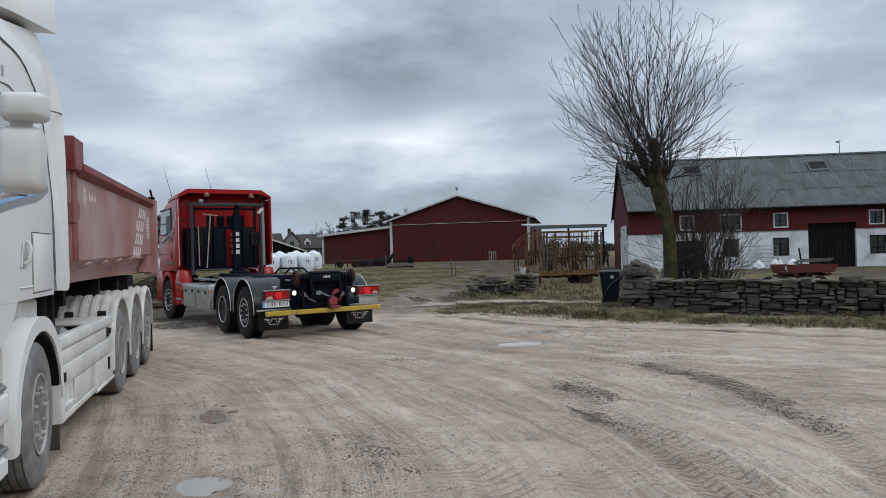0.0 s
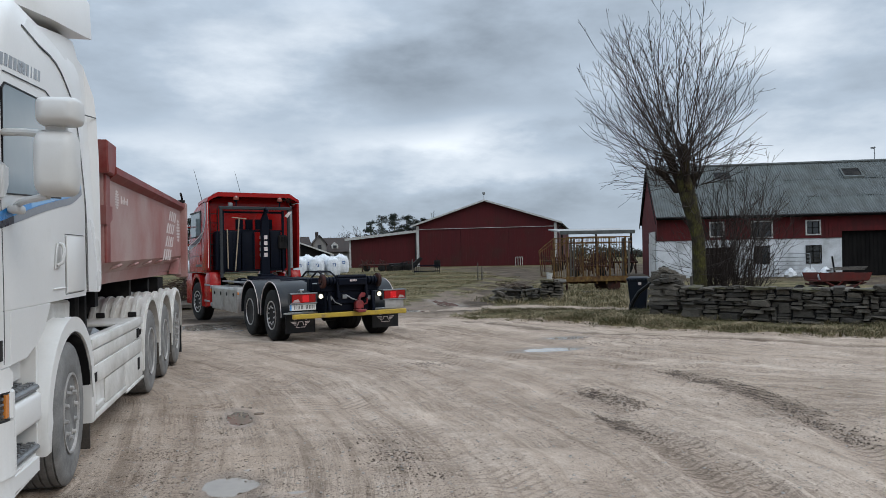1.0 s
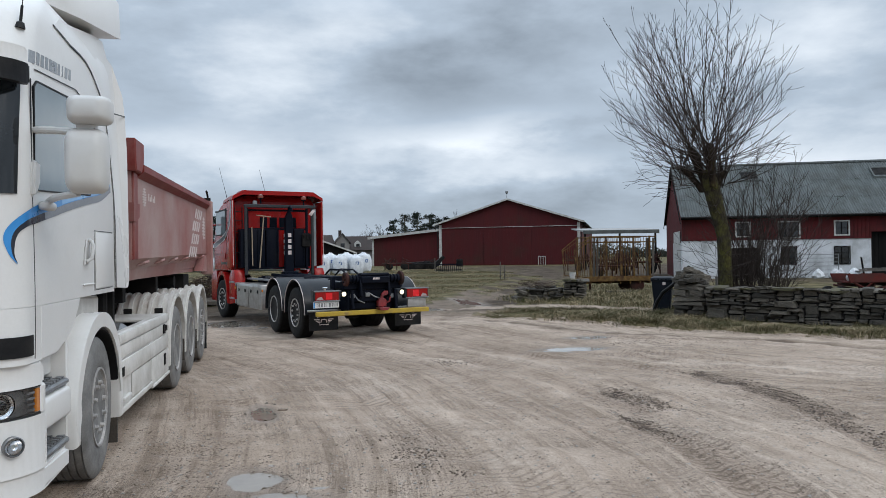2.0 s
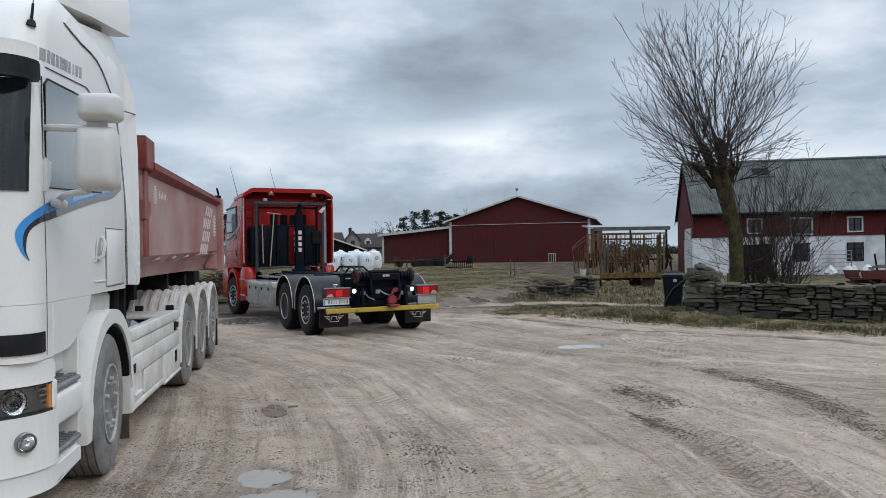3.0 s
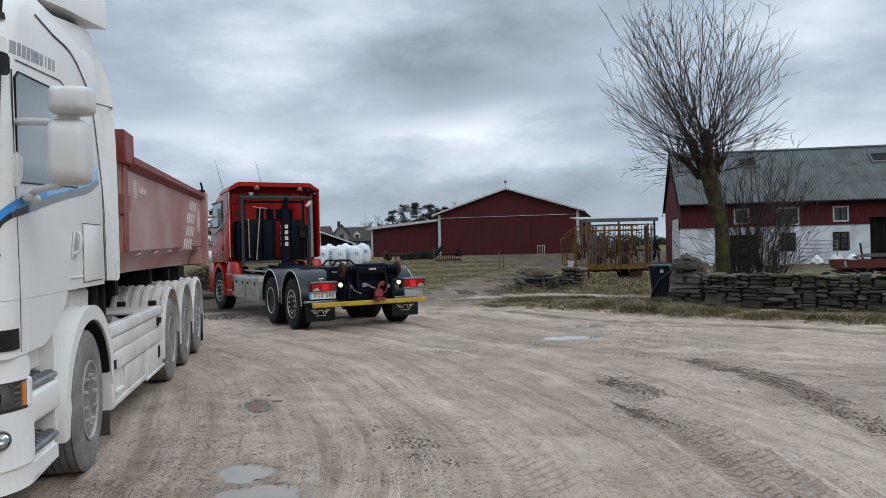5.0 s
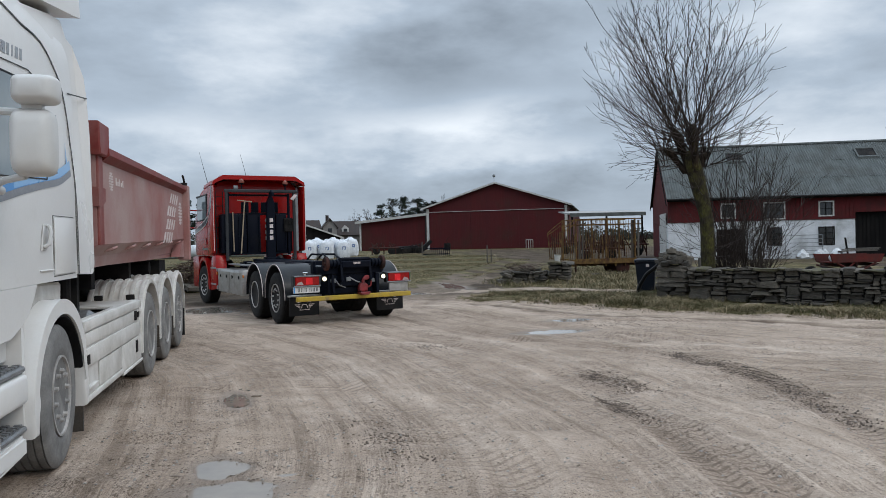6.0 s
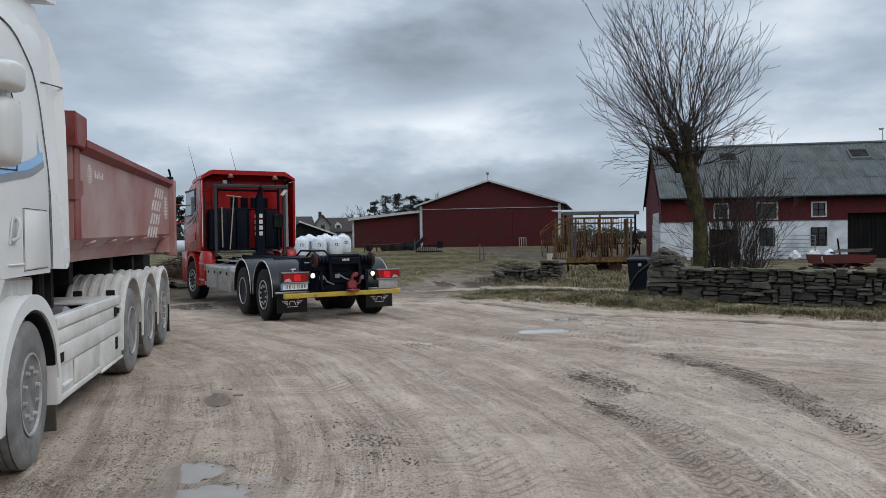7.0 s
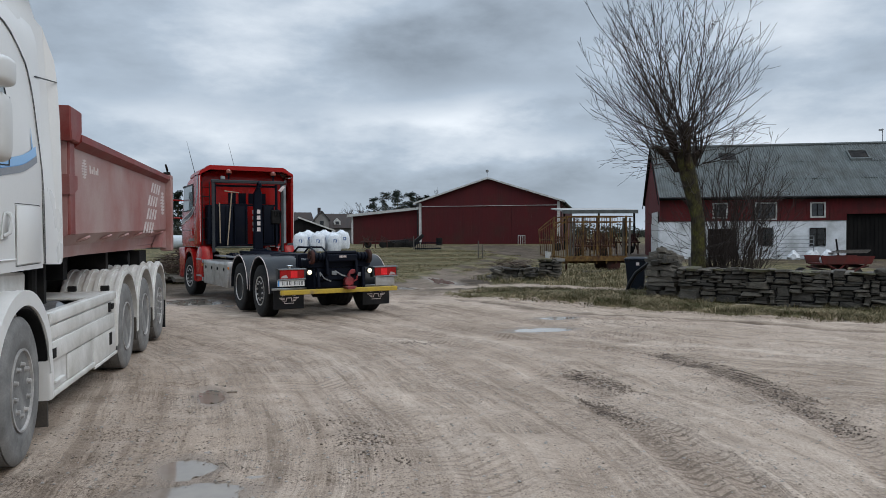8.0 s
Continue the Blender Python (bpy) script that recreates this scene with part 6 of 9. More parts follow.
tube(b, [(0.7, 0.95, 1.30), (0.5, 1.2, 1.15), (0.4, 1.6, 1.2), (0.35, 2.2, 1.2)], 0.025)
box(b, -0.9, 0.9, 0.75, 1.05, 0.98, 1.36)
part("hose_rack", b, M_UNDER, WT)
# tipper body
TB = new("tipper_body")
TB.parent = WT
tagged(TB, "dusty faded-red steel tipper body", "")
TB.empty_display_size = 0.2
T0, T1 = 1.86, 7.96
rise_t = lambda y: 0.015 * (y - T0)
for s in (1, -1):
    b = bmesh.new()
    sect = [(s * 1.20, 2.46), (s * 1.20, 1.63), (s * 1.06, 1.51), (s * 1.04, 1.40), (s * 0.98, 1.40), (s * 1.0, 1.53), (s * 1.14, 1.66), (s * 1.14, 2.46)]
    loft(b, [[Vector((x, y, z + rise_t(y))) for x, z in sect] for y in (T0 - 0.3, T1)])
    part("side_wall", b, M_BODY_RED, TB)
    b = bmesh.new()
    sect = [(s * 1.13, 2.44), (s * 1.205, 2.42), (s * 1.275, 2.48), (s * 1.275, 2.545), (s * 1.13, 2.56)]
    loft(b, [[Vector((x, y, z + rise_t(y))) for x, z in sect] for y in (T0 - 0.05, T1 + 0.1)])
    part("top_rail", b, M_BODY_RED_CLEAN, TB)
    b = bmesh.new()
    prism(b, [(T1, 1.36), (T1 + 0.16, 1.34), (T1 + 0.20, 2.66), (T1, 2.66)], "x", s * 1.10, s * 1.30, 0.015)
    prism(b, [(T1 - 0.62, 1.42), (T1 - 0.005, 1.40), (T1 - 0.005, 1.70), (T1 - 0.22, 1.66)], "x", s * 1.06, s * 1.20)
    part("rear_post", b, M_BODY_RED, TB)
    b = bmesh.new()
    prism(b, [(T0 - 0.28, 1.62), (T0 - 0.10, 1.62), (T0 - 0.10, 2.45), (T0 - 0.28, 2.45)], "x", s * 1.06, s * 1.222, 0.008)
    prism(b, [(T0 - 0.36, 2.455), (T0 - 0.10, 2.455), (T0, 2.56), (T0, 2.755), (T0 - 0.40, 2.755), (T0 - 0.40, 2.56)], "x", s * 1.06, s * 1.265, 0.012)
    prism(b, [(T0 - 0.32, 2.16), (T0 - 0.03, 2.16), (T0 - 0.03, 2.04), (T0 - 0.20, 1.98), (T0 - 0.32, 1.98)], "x", s * 1.0, s * 1.228)
    part("headboard_post", b, M_BODY_RED_CLEAN, TB)
    for k in range(6):
        y = T0 + 0.45 + k * 1.02
        b = bmesh.new()
        z = 1.585 + rise_t(y)
        tube(b, [(s * 1.11, y - 0.07, z - 0.03), (s * 1.19, y - 0.055, z - 0.005), (s * 1.215, y, z + 0.01), (s * 1.19, y + 0.055, z - 0.005), (s * 1.11, y + 0.07, z - 0.03)], 0.013, 6)
        part("lashing_ring", b, M_BODY_RED, TB)
b = bmesh.new()
box(b, -1.10, 1.10, T0 - 0.36, T0 - 0.28, 1.42, 2.75)
part("headboard", b, M_BODY_RED_CLEAN, TB)
b = bmesh.new()
box(b, -1.03, 1.03, T0 - 0.27, T1, 1.41, 1.46)
part("body_floor", b, M_BODY_RED, TB)
b = bmesh.new()
box(b, -1.14, 1.14, T1 + 0.10, T1 + 0.17, 1.42, 2.62)
part("tailgate", b, M_BODY_RED, TB)
b = bmesh.new()
tube(b, [(1.22, T1 + 0.05, 2.66), (1.22, T1 + 0.12, 2.74), (1.22, T1 - 0.02, 2.80), (1.22, T1 - 0.10, 2.82)], 0.018, 6)
box(b, 1.17, 1.27, T1 + 0.0, T1 + 0.12, 2.66, 2.71)
part("tailgate_hook", b, M_UNDER, TB)
b = bmesh.new()
for x in (-0.40, 0.40):
    box(b, x - 0.06, x + 0.06, 1.4, T1 - 0.2, 1.18, 1.40)
box(b, -0.8, 0.8, T1 - 1.0, T1 - 0.86, 1.16, 1.40)
box(b, -0.9, 0.9, 2.6, 2.75, 1.16, 1.40)
box(b, -0.9, 0.9, 4.6, 4.75, 1.16, 1.40)
cyl(b, (-0.9, 5.9, 1.28), (0.95, 5.9, 1.28), 0.10, seg=12)
box(b, 0.55, 1.0, 6.5, 7.1, 1.12, 1.38)
part("body_subframe", b, M_UNDER, TB)
# marks on the tipper side
tip_x = 1.2015


def oval_mark(y, z, ry, rz):
    b = bmesh.new()
    for q in range(-3, 4):
        z0 = z + q * rz * 0.28
        w = ry * math.sqrt(max(0.05, 1 - (q * 0.27) ** 2))
        prism(b, [(y - w, z0 - rz * 0.09), (y + w * 0.75, z0 - rz * 0.09), (y + w, z0 + rz * 0.09), (y - w * 0.75, z0 + rz * 0.09)], "x", tip_x - 0.002, tip_x + 0.002)
    prism(b, [(y - ry * 0.12, z - rz), (y + ry * 0.12, z - rz), (y + ry * 0.12, z + rz), (y - ry * 0.12, z + rz)], "x", tip_x - 0.002, tip_x + 0.001)
    part("oval_mark", b, M_DECAL_WHITE, TB, "faded white oval mark")


oval_mark(2.20, 2.26, 0.105, 0.095)
oval_mark(7.55, 2.15, 0.24, 0.19)
b = bmesh.new()
for k, (y, hgt) in enumerate(((2.44, 0.08), (2.53, 0.05), (2.61, 0.08), (2.70, 0.05), (2.78, 0.08))):
    box(b, tip_x - 0.002, tip_x + 0.002, y - 0.025, y + 0.025, 2.235 + (y - 2.4) * 0.02, 2.235 + hgt)
part("lettering_bars", b, M_DECAL_WHITE, TB, "faded white lettering reduced to bars")
for c in range(4):
    for r_ in range(4):
        y = 5.58 + c * 0.235 + r_ * 0.215 + (0.09 if r_ % 2 else 0.0)
        z = 1.65 + r_ * 0.205
        b = bmesh.new()
        prism(b, [(y, z), (y + 0.14, z + 0.006), (y + 0.33, z + 0.166), (y + 0.19, z + 0.16)], "x", tip_x - 0.002, tip_x + 0.0015)
        part("chequer_mark", b, M_DECAL_WHITE, TB)


# ---------------------------------------------------------------- the red hook-lift truck (its nose towards its own +y)
RT = thing("hook_lift_truck", pose(0.238, 15.605, 0, 0, 0, 17.5), "bright red hook-lift truck with black empty chassis, lamps lit", "truck")
R1, R2, R3 = 6.58, 1.60, 0.13
# cab
b = bmesh.new()


def red_ring(x, y0, y1, z, rb=0.05, rf=0.3):
    return rrect(-x, x, y0, y1, z, rb, rf)


loft(b, [red_ring(1.20, 5.62, 7.92, 1.32), red_ring(1.22, 5.62, 7.92, 1.9), red_ring(1.21, 5.62, 7.80, 2.35), red_ring(1.18, 5.62, 7.55, 2.95), red_ring(1.14, 5.62, 7.38, 3.12, 0.06, 0.4),
         red_ring(1.04, 5.62, 7.10, 3.27, 0.1, 0.4), red_ring(0.8, 5.66, 6.8, 3.34, 0.1, 0.3)])
rcab = part("cab", b, M_RED, RT, "glossy red day cab", 40)
b = bmesh.new()
rear_top = [(-1.255, 3.18), (-1.235, 3.27), (-1.02, 3.385), (-0.97, 3.43), (0.97, 3.43), (1.02, 3.385), (1.235, 3.27), (1.255, 3.18), (1.20, 3.18), (1.18, 3.235), (0.98, 3.33), (-0.98, 3.33), (-1.18, 3.235), (-1.20, 3.18)]
loft(b, [[Vector((x, y, z + dz_)) for x, z in rear_top] for y, dz_ in ((5.22, 0.0), (5.60, 0.01), (6.30, -0.05))])
bmesh.ops.bevel(b, geom=[e for e in b.edges if abs(e.verts[0].co.y - 5.22) < 0.01 and abs(e.verts[1].co.y - 5.22) < 0.01], offset=0.015, segments=2, affect="EDGES")
part("roof_deflector", b, M_RED, rcab)
for s in (-1, 1):
    b = bmesh.new()
    prism(b, [(5.30, 1.40), (5.90, 1.36), (5.90, 3.17), (5.24, 3.17), (5.27, 2.4)], "x", s * 1.195, s * 1.25, 0.015, 2)
    part("side_fairing", b, M_RED, rcab)
    b = bmesh.new()
    box(b, s * 1.242 - 0.004, s * 1.242 + 0.010, 5.233, 5.240, 1.45, 3.15)
    part("fairing_edge", b, M_DECAL_WHITE, rcab)
    # stripe along the door
    curve = [(5.42, 3.16), (5.44, 2.95), (5.52, 2.72), (5.68, 2.50), (5.92, 2.34), (6.3, 2.22), (6.8, 2.12), (7.3, 2.04), (7.6, 1.99)]
    for nm, w, o, m_, sh in (("white_stripe", 0.085, 0.0, M_DECAL_WHITE, 0.0), ("blue_stripe", 0.055, 0.002, M_NAVY, 0.0)):
        b = bmesh.new()
        ribbon(b, [(y, z + sh, w) for y, z in curve], lambda y, z: (s * ((1.2525 if y < 5.92 else 1.2235) + o), y, z))
        part(nm, b, m_, rcab, "", 0)
    b = bmesh.new()
    prism(b, [(6.22, 2.32), (7.30, 2.30), (7.42, 2.42), (7.30, 2.93), (6.26, 2.95)], "x", s * 1.16, s * 1.214)
    rwin = part("door_window", b, M_SIDE_GLASS_SKY, rcab, "dark cab side window")
    b = bmesh.new()
    for y0, y1, z0, z1 in ((6.16, 6.22, 2.28, 3.0), (6.22, 7.45, 2.94, 2.99), (6.22, 7.45, 2.27, 2.31)):
        box(b, s * 1.20 - 0.012, s * 1.20 + 0.018, y0, y1, z0, z1)
    part("window_seal", b, M_BLACK, rwin)
    b = bmesh.new()
    for y0, z0, y1, z1 in ((6.05, 1.35, 6.055, 2.98), (7.55, 1.40, 7.555, 2.6), (6.05, 1.75, 7.5, 1.755)):
        box(b, s * 1.222 - 0.002, s * 1.222 + 0.002, y0, y1 + 0.004, z0, z1 + 0.004)
    part("door_gap", b, M_INK, rcab)
    b = bmesh.new()
    prism(b, [(6.16, 1.62), (6.32, 1.62), (6.30, 1.80), (6.20, 1.80)], "x", s * 1.221, s * 1.24, 0.008)
    part("door_handle", b, M_RED, rcab)
    b = bmesh.new()
    for q in range(7):
        y = 5.96 + q * 0.115
        box(b, s * 1.2225 - 0.0015, s * 1.2225 + 0.0015, y, y + 0.085, 1.47, 1.535)
    part("lettering_bars", b, M_NAVY, rcab, "dark lettering reduced to bars")
    # front arch, steps
    b = bmesh.new()
    o = [(R1 - 0.70, 0.42), (R1 - 0.68, 0.70)] + arc(R1, 0.60, 0.68, 172, 8, 18) + [(R1 + 0.70, 0.55)]
    i_ = [(R1 - 0.63, 0.42), (R1 - 0.61, 0.70)] + arc(R1, 0.58, 0.61, 172, 8, 18) + [(R1 + 0.62, 0.55)]
    prism(b, o + i_[::-1], "x", s * 0.95, s * 1.255, 0.02, 2)
    rf_ = part("front_fender", b, M_RED, RT)
    b = bmesh.new()
    prism(b, arc(R1, 0.58, 0.605, 178, 2, 16) + arc(R1, 0.58, 0.585, 2, 178, 16), "x", s * 0.5, s * 1.22)
    part("arch_liner", b, M_BLACK, rf_)
    b = bmesh.new()
    prism(b, [(5.12, 0.46), (5.78, 0.40), (5.80, 0.95), (5.70, 1.20), (5.50, 1.33), (5.20, 1.33), (5.12, 1.2)], "x", s * 0.95, s * 1.235, 0.03, 2)
    sk = part("step_panel", b, M_RED, RT)
    b = bmesh.new()
    for z in (0.56, 0.98):
        box(b, s * 1.236 - 0.01, s * 1.236 + 0.016, 5.16, 5.72, z, z + 0.045, 0.006)
    part("step_tread", b, M_GALV, sk)
    b = bmesh.new()
    prism(b, [(7.05, 0.42), (7.95, 0.42), (7.98, 1.28), (7.20, 1.30), (7.22, 0.9)], "x", s * 0.9, s * 1.23, 0.04, 2)
    part("bumper_corner", b, M_RED, RT)
    # mirrors
    b = bmesh.new()
    for z0, z1 in ((2.12, 2.60), (2.64, 2.86)):
        box(b, s * 1.56 - 0.13, s * 1.56 + 0.13, 7.62, 7.74, z0, z1, 0.035, 2)
    mir = part("mirror", b, M_BLACK, RT, "black cab mirror")
    b = bmesh.new()
    for z0, z1 in ((2.16, 2.56), (2.67, 2.83)):
        box(b, s * 1.56 - 0.10, s * 1.56 + 0.10, 7.612, 7.619, z0, z1)
    part("mirror_glass", b, M_PANE, mir)
    b = bmesh.new()
    tube(b, [(s * 1.15, 7.55, 2.60), (s * 1.45, 7.68, 2.62), (s * 1.56, 7.70, 2.62)], 0.02)
    tube(b, [(s * 1.18, 7.60, 2.10), (s * 1.45, 7.68, 2.12), (s * 1.56, 7.70, 2.14)], 0.02)
    part("mirror_arm", b, M_RED, mir)
    # wheels
    wheel(RT, s * 1.235, R1, 0.52, s, "flush", M_TYRE, M_RIM, 0.32, 6)
    wheel(RT, s * 1.235, R2, 0.51, s, "dish", M_TYRE, M_RIM, 0.60)
    wheel(RT, s * 1.235, R3, 0.51, s, "flush", M_TYRE, M_RIM, 0.30)
    for yy in (R2, R3):
        b = bmesh.new()
        a_end = 12 if yy == R2 else 14
        o = ([(yy - 0.66, 0.50)]) + arc(yy, 0.53, 0.66, 178, a_end, 22) + [(yy + 0.655, 0.48)]
        i_ = ([(yy - 0.63, 0.50)]) + arc(yy, 0.53, 0.63, 178, a_end, 22) + [(yy + 0.625, 0.48)]
        prism(b, o + i_[::-1], "x", s * 0.58, s * 1.245, 0.008)
        g_ = part("rear_fender", b, M_FENDER, RT, "black plastic mudguard with white edging")
        b = bmesh.new()
        prism(b, [(yy + (y - yy) * 1.006, 0.53 + (z - 0.53) * 1.006) for y, z in o] + [(yy + (y - yy) * 0.985, 0.53 + (z - 0.53) * 0.985) for y, z in o][::-1], "x", s * 1.2455, s * 1.256)
        part("white_edging", b, M_DECAL_WHITE, g_)
    # mud flaps with a plain wing-shaped mark
    b = bmesh.new()
    prism(b, [(s * 0.62, 0.20), (s * 1.21, 0.20), (s * 1.21, 0.56), (s * 0.62, 0.56)], "y", -0.68, -0.66)
    fl = part("mud_flap", b, M_BLACK, RT, "black rubber mud flap with pale wing mark")
    b = bmesh.new()
    cx = s * 0.915
    for k in range(4):
        w0, z0 = 0.20 - k * 0.033, 0.42 - k * 0.028
        for d in (-1, 1):
            prism(b, [(cx + d * 0.085, z0), (cx + d * w0, z0 + 0.004), (cx + d * (w0 - 0.012), z0 - 0.013), (cx + d * 0.085, z0 - 0.013)], "y", -0.684, -0.6805)
    prism(b, [(cx - 0.07, 0.345), (cx - 0.05, 0.42), (cx + 0.05, 0.42), (cx + 0.07, 0.345), (cx + 0.055, 0.345), (cx + 0.038, 0.406), (cx - 0.038, 0.406), (cx - 0.055, 0.345)], "y", -0.684, -0.6805)
    for k in range(8):
        x = cx - 0.14 + k * 0.035
        box(b, x, x + 0.026, -0.684, -0.6805, 0.455 + 0.012 * math.cos((k - 3.5) * 0.5), 0.485 + 0.012 * math.cos((k - 3.5) * 0.5))
    box(b, cx - 0.10, cx + 0.10, -0.684, -0.6805, 0.305, 0.317)
    part("wing_mark", b, M_DECAL_WHITE, fl)
    b = bmesh.new()
    box(b, s * 0.90 - 0.34, s * 0.90 + 0.34, -0.70, -0.64, 0.565, 0.60, 0.005)
    part("flap_rail", b, M_STAINLESS, RT)
    # tail lamp clusters
    b = bmesh.new()
    prism(b, [(s * 0.70, 0.775), (s * 1.23, 0.775), (s * 1.23, 0.985), (s * 0.66, 0.985)], "y", -1.00, -0.86, 0.012)
    tail = part("tail_lamp", b, M_GREY_STEEL, RT, "dark steel tail lamp housing with lit red lens")
    b = bmesh.new()
    box(b, s * 0.965 - 0.235, s * 0.965 + 0.235, -1.022, -1.001, 0.795, 0.965, 0.008)
    part("red_lens", b, M_LENS_RED, tail)
    b = bmesh.new()
    for z0_, z1_ in ((0.962, 0.985), (0.775, 0.797)):
        box(b, s * 0.965 - 0.262, s * 0.965 + 0.262, -1.034, -1.0015, z0_, z1_, 0.004)
    part("lamp_rim", b, M_GALV, tail)
    b = bmesh.new()
    box(b, s * 0.93 - 0.065, s * 0.93 + 0.065, -1.027, -1.0225, 0.815, 0.94)
    part("brake_lens", b, M_TAIL_RED, tail, "lit brake lamp lens")
    b = bmesh.new()
    prism(b, [(s * 1.04, 0.81), (s * 1.19, 0.81), (s * 1.15, 0.855), (s * 1.08, 0.87)], "y", -1.0265, -1.0225)
    part("turn_lens", b, M_CLEAR_LENS, tail)
    b = bmesh.new()
    lathe(b, ((0, 0.055), (0.05, 0.055), (0.056, 0.048), (0.05, 0.04)), (s * 0.62, -0.96, 0.905), (0, -1, 0), 18)
    rl_ = part("reversing_lamp", b, M_BLACK, RT, "round lit reversing lamp")
    b = bmesh.new()
    lathe(b, ((0.0, 0.046), (0.006, 0.04), (0.008, 0.0)), (s * 0.62, -1.013, 0.905), (0, -1, 0), 18)
    part("lens", b, M_REVERSE, rl_)
b = bmesh.new()
box(b, 0.76, 1.18, -0.985, -0.955, 0.60, 0.77, 0.006)
part("lamp_bracket", b, M_STAINLESS, RT)
b = bmesh.new()
box(b, -1.24, -0.72, -1.004, -0.99, 0.655, 0.772, 0.004)
plate = part("number_plate", b, M_PLATE, RT, "white number plate with dark bars")
b = bmesh.new()
for k in range(6):
    x = -1.15 + k * 0.066 + (0.03 if k > 2 else 0)
    box(b, x, x + 0.012, -1.0065, -1.0045, 0.678, 0.750)
    box(b, x + 0.026, x + 0.038, -1.0065, -1.0045, 0.678, 0.750)
part("plate_bars", b, M_INK, plate)
b = bmesh.new()
box(b, -1.235, -1.205, -1.0065, -1.0045, 0.66, 0.768)
part("plate_band", b, M_BLUE, plate)
b = bmesh.new()
cyl(b, (-0.98, -0.93, 0.985), (-0.98, -0.93, 1.02), 0.03)
box(b, -1.03, -0.93, -0.96, -0.90, 1.02, 1.045, 0.008)
part("plate_lamp", b, M_CHROME, RT)
# underrun bar
b = bmesh.new()
box(b, -1.20, 1.20, -1.08, -1.00, 0.495, 0.585, 0.012)
part("underrun_bar", b, M_YELLOW, RT, "scuffed yellow underrun bar")
b = bmesh.new()
for x in (-0.5, 0.5):
    box(b, x - 0.04, x + 0.04, -0.99, -0.55, 0.5, 0.85, 0.006)
part("bar_bracket", b, M_GEAR, RT)
# chassis rails, axles, subframe
b = bmesh.new()
for x in (-0.41, 0.41):
    box(b, x - 0.045, x + 0.045, -0.85, 7.4, 0.72, 0.99, 0.01)
for yy in (R1, R2, R3):
    cyl(b, (-1.0, yy, 0.51), (1.0, yy, 0.51), 0.09, seg=12)
for yy in (R2, R3):
    lathe(b, ((-0.16, 0.05), (-0.12, 0.19), (0.12, 0.19), (0.16, 0.05)), (0, yy, 0.52), (1, 0, 0), 16)
for yy in (-0.3, 1.0, 2.7, 4.2):
    box(b, -0.38, 0.38, yy, yy + 0.12, 0.76, 0.95)
box(b, -0.95, 0.95, 2.7, 4.9, 0.55, 0.75)
for s in (-1, 1):
    cyl(b, (s * 0.6, 0.4, 0.72), (s * 0.6, 1.6, 0.72), 0.12, seg=12)
for s in (-1, 1):
    for yy in (R2 - 0.42, R3 + 0.42):
        lathe(b, ((-0.14, 0.05), (-0.12, 0.13), (0.10, 0.13), (0.14, 0.05)), (s * 0.48, yy, 0.50), (0, 1, 0), 14)
part("chassis", b, M_UNDER, RT, "black chassis rails, axles and air bells")
b = bmesh.new()
for x in (-0.53, 0.53):
    box(b, x - 0.06, x + 0.06, -0.95, 5.25, 1.0, 1.13, 0.012)
    for yy in (0.2, 1.2, 2.4, 3.6, 4.6):
        box(b, x - 0.10, x + 0.10, yy, yy + 0.16, 1.0, 1.17, 0.01)
box(b, -0.62, 0.62, -0.98, -0.80, 0.98, 1.16, 0.015)
box(b, -0.47, 0.47, 0.35, 0.50, 1.02, 1.12)
box(b, -0.47, 0.47, 3.0, 3.15, 1.02, 1.12)
box(b, -0.22, 0.22, 1.2, 5.0, 1.05, 1.20, 0.015)
for x in (-0.32, 0.32):
    cyl(b, (x, 0.6, 1.10), (x, 2.9, 1.14), 0.07, seg=14)
    cyl(b, (x, 2.9, 1.14), (x, 4.8, 1.18), 0.045, seg=12)
lift = part("lift_frame", b, M_GEAR, RT, "blue-black hook-lift frame and rams")
b = bmesh.new()
for x in (-0.53, 0.53):
    box(b, x - 0.05, x + 0.05, -0.7, 4.9, 1.131, 1.142)
    box(b, x - 0.62 * (x > 0) - 0.0, x + 0.62 * (x < 0), 3.2, 3.24, 1.131, 1.15)
for s in (-1, 1):
    box(b, s * 0.90 - 0.05, s * 0.90 + 0.05, 2.6, 5.0, 1.08, 1.12, 0.006)
part("wear_strip", b, M_GALV, lift)
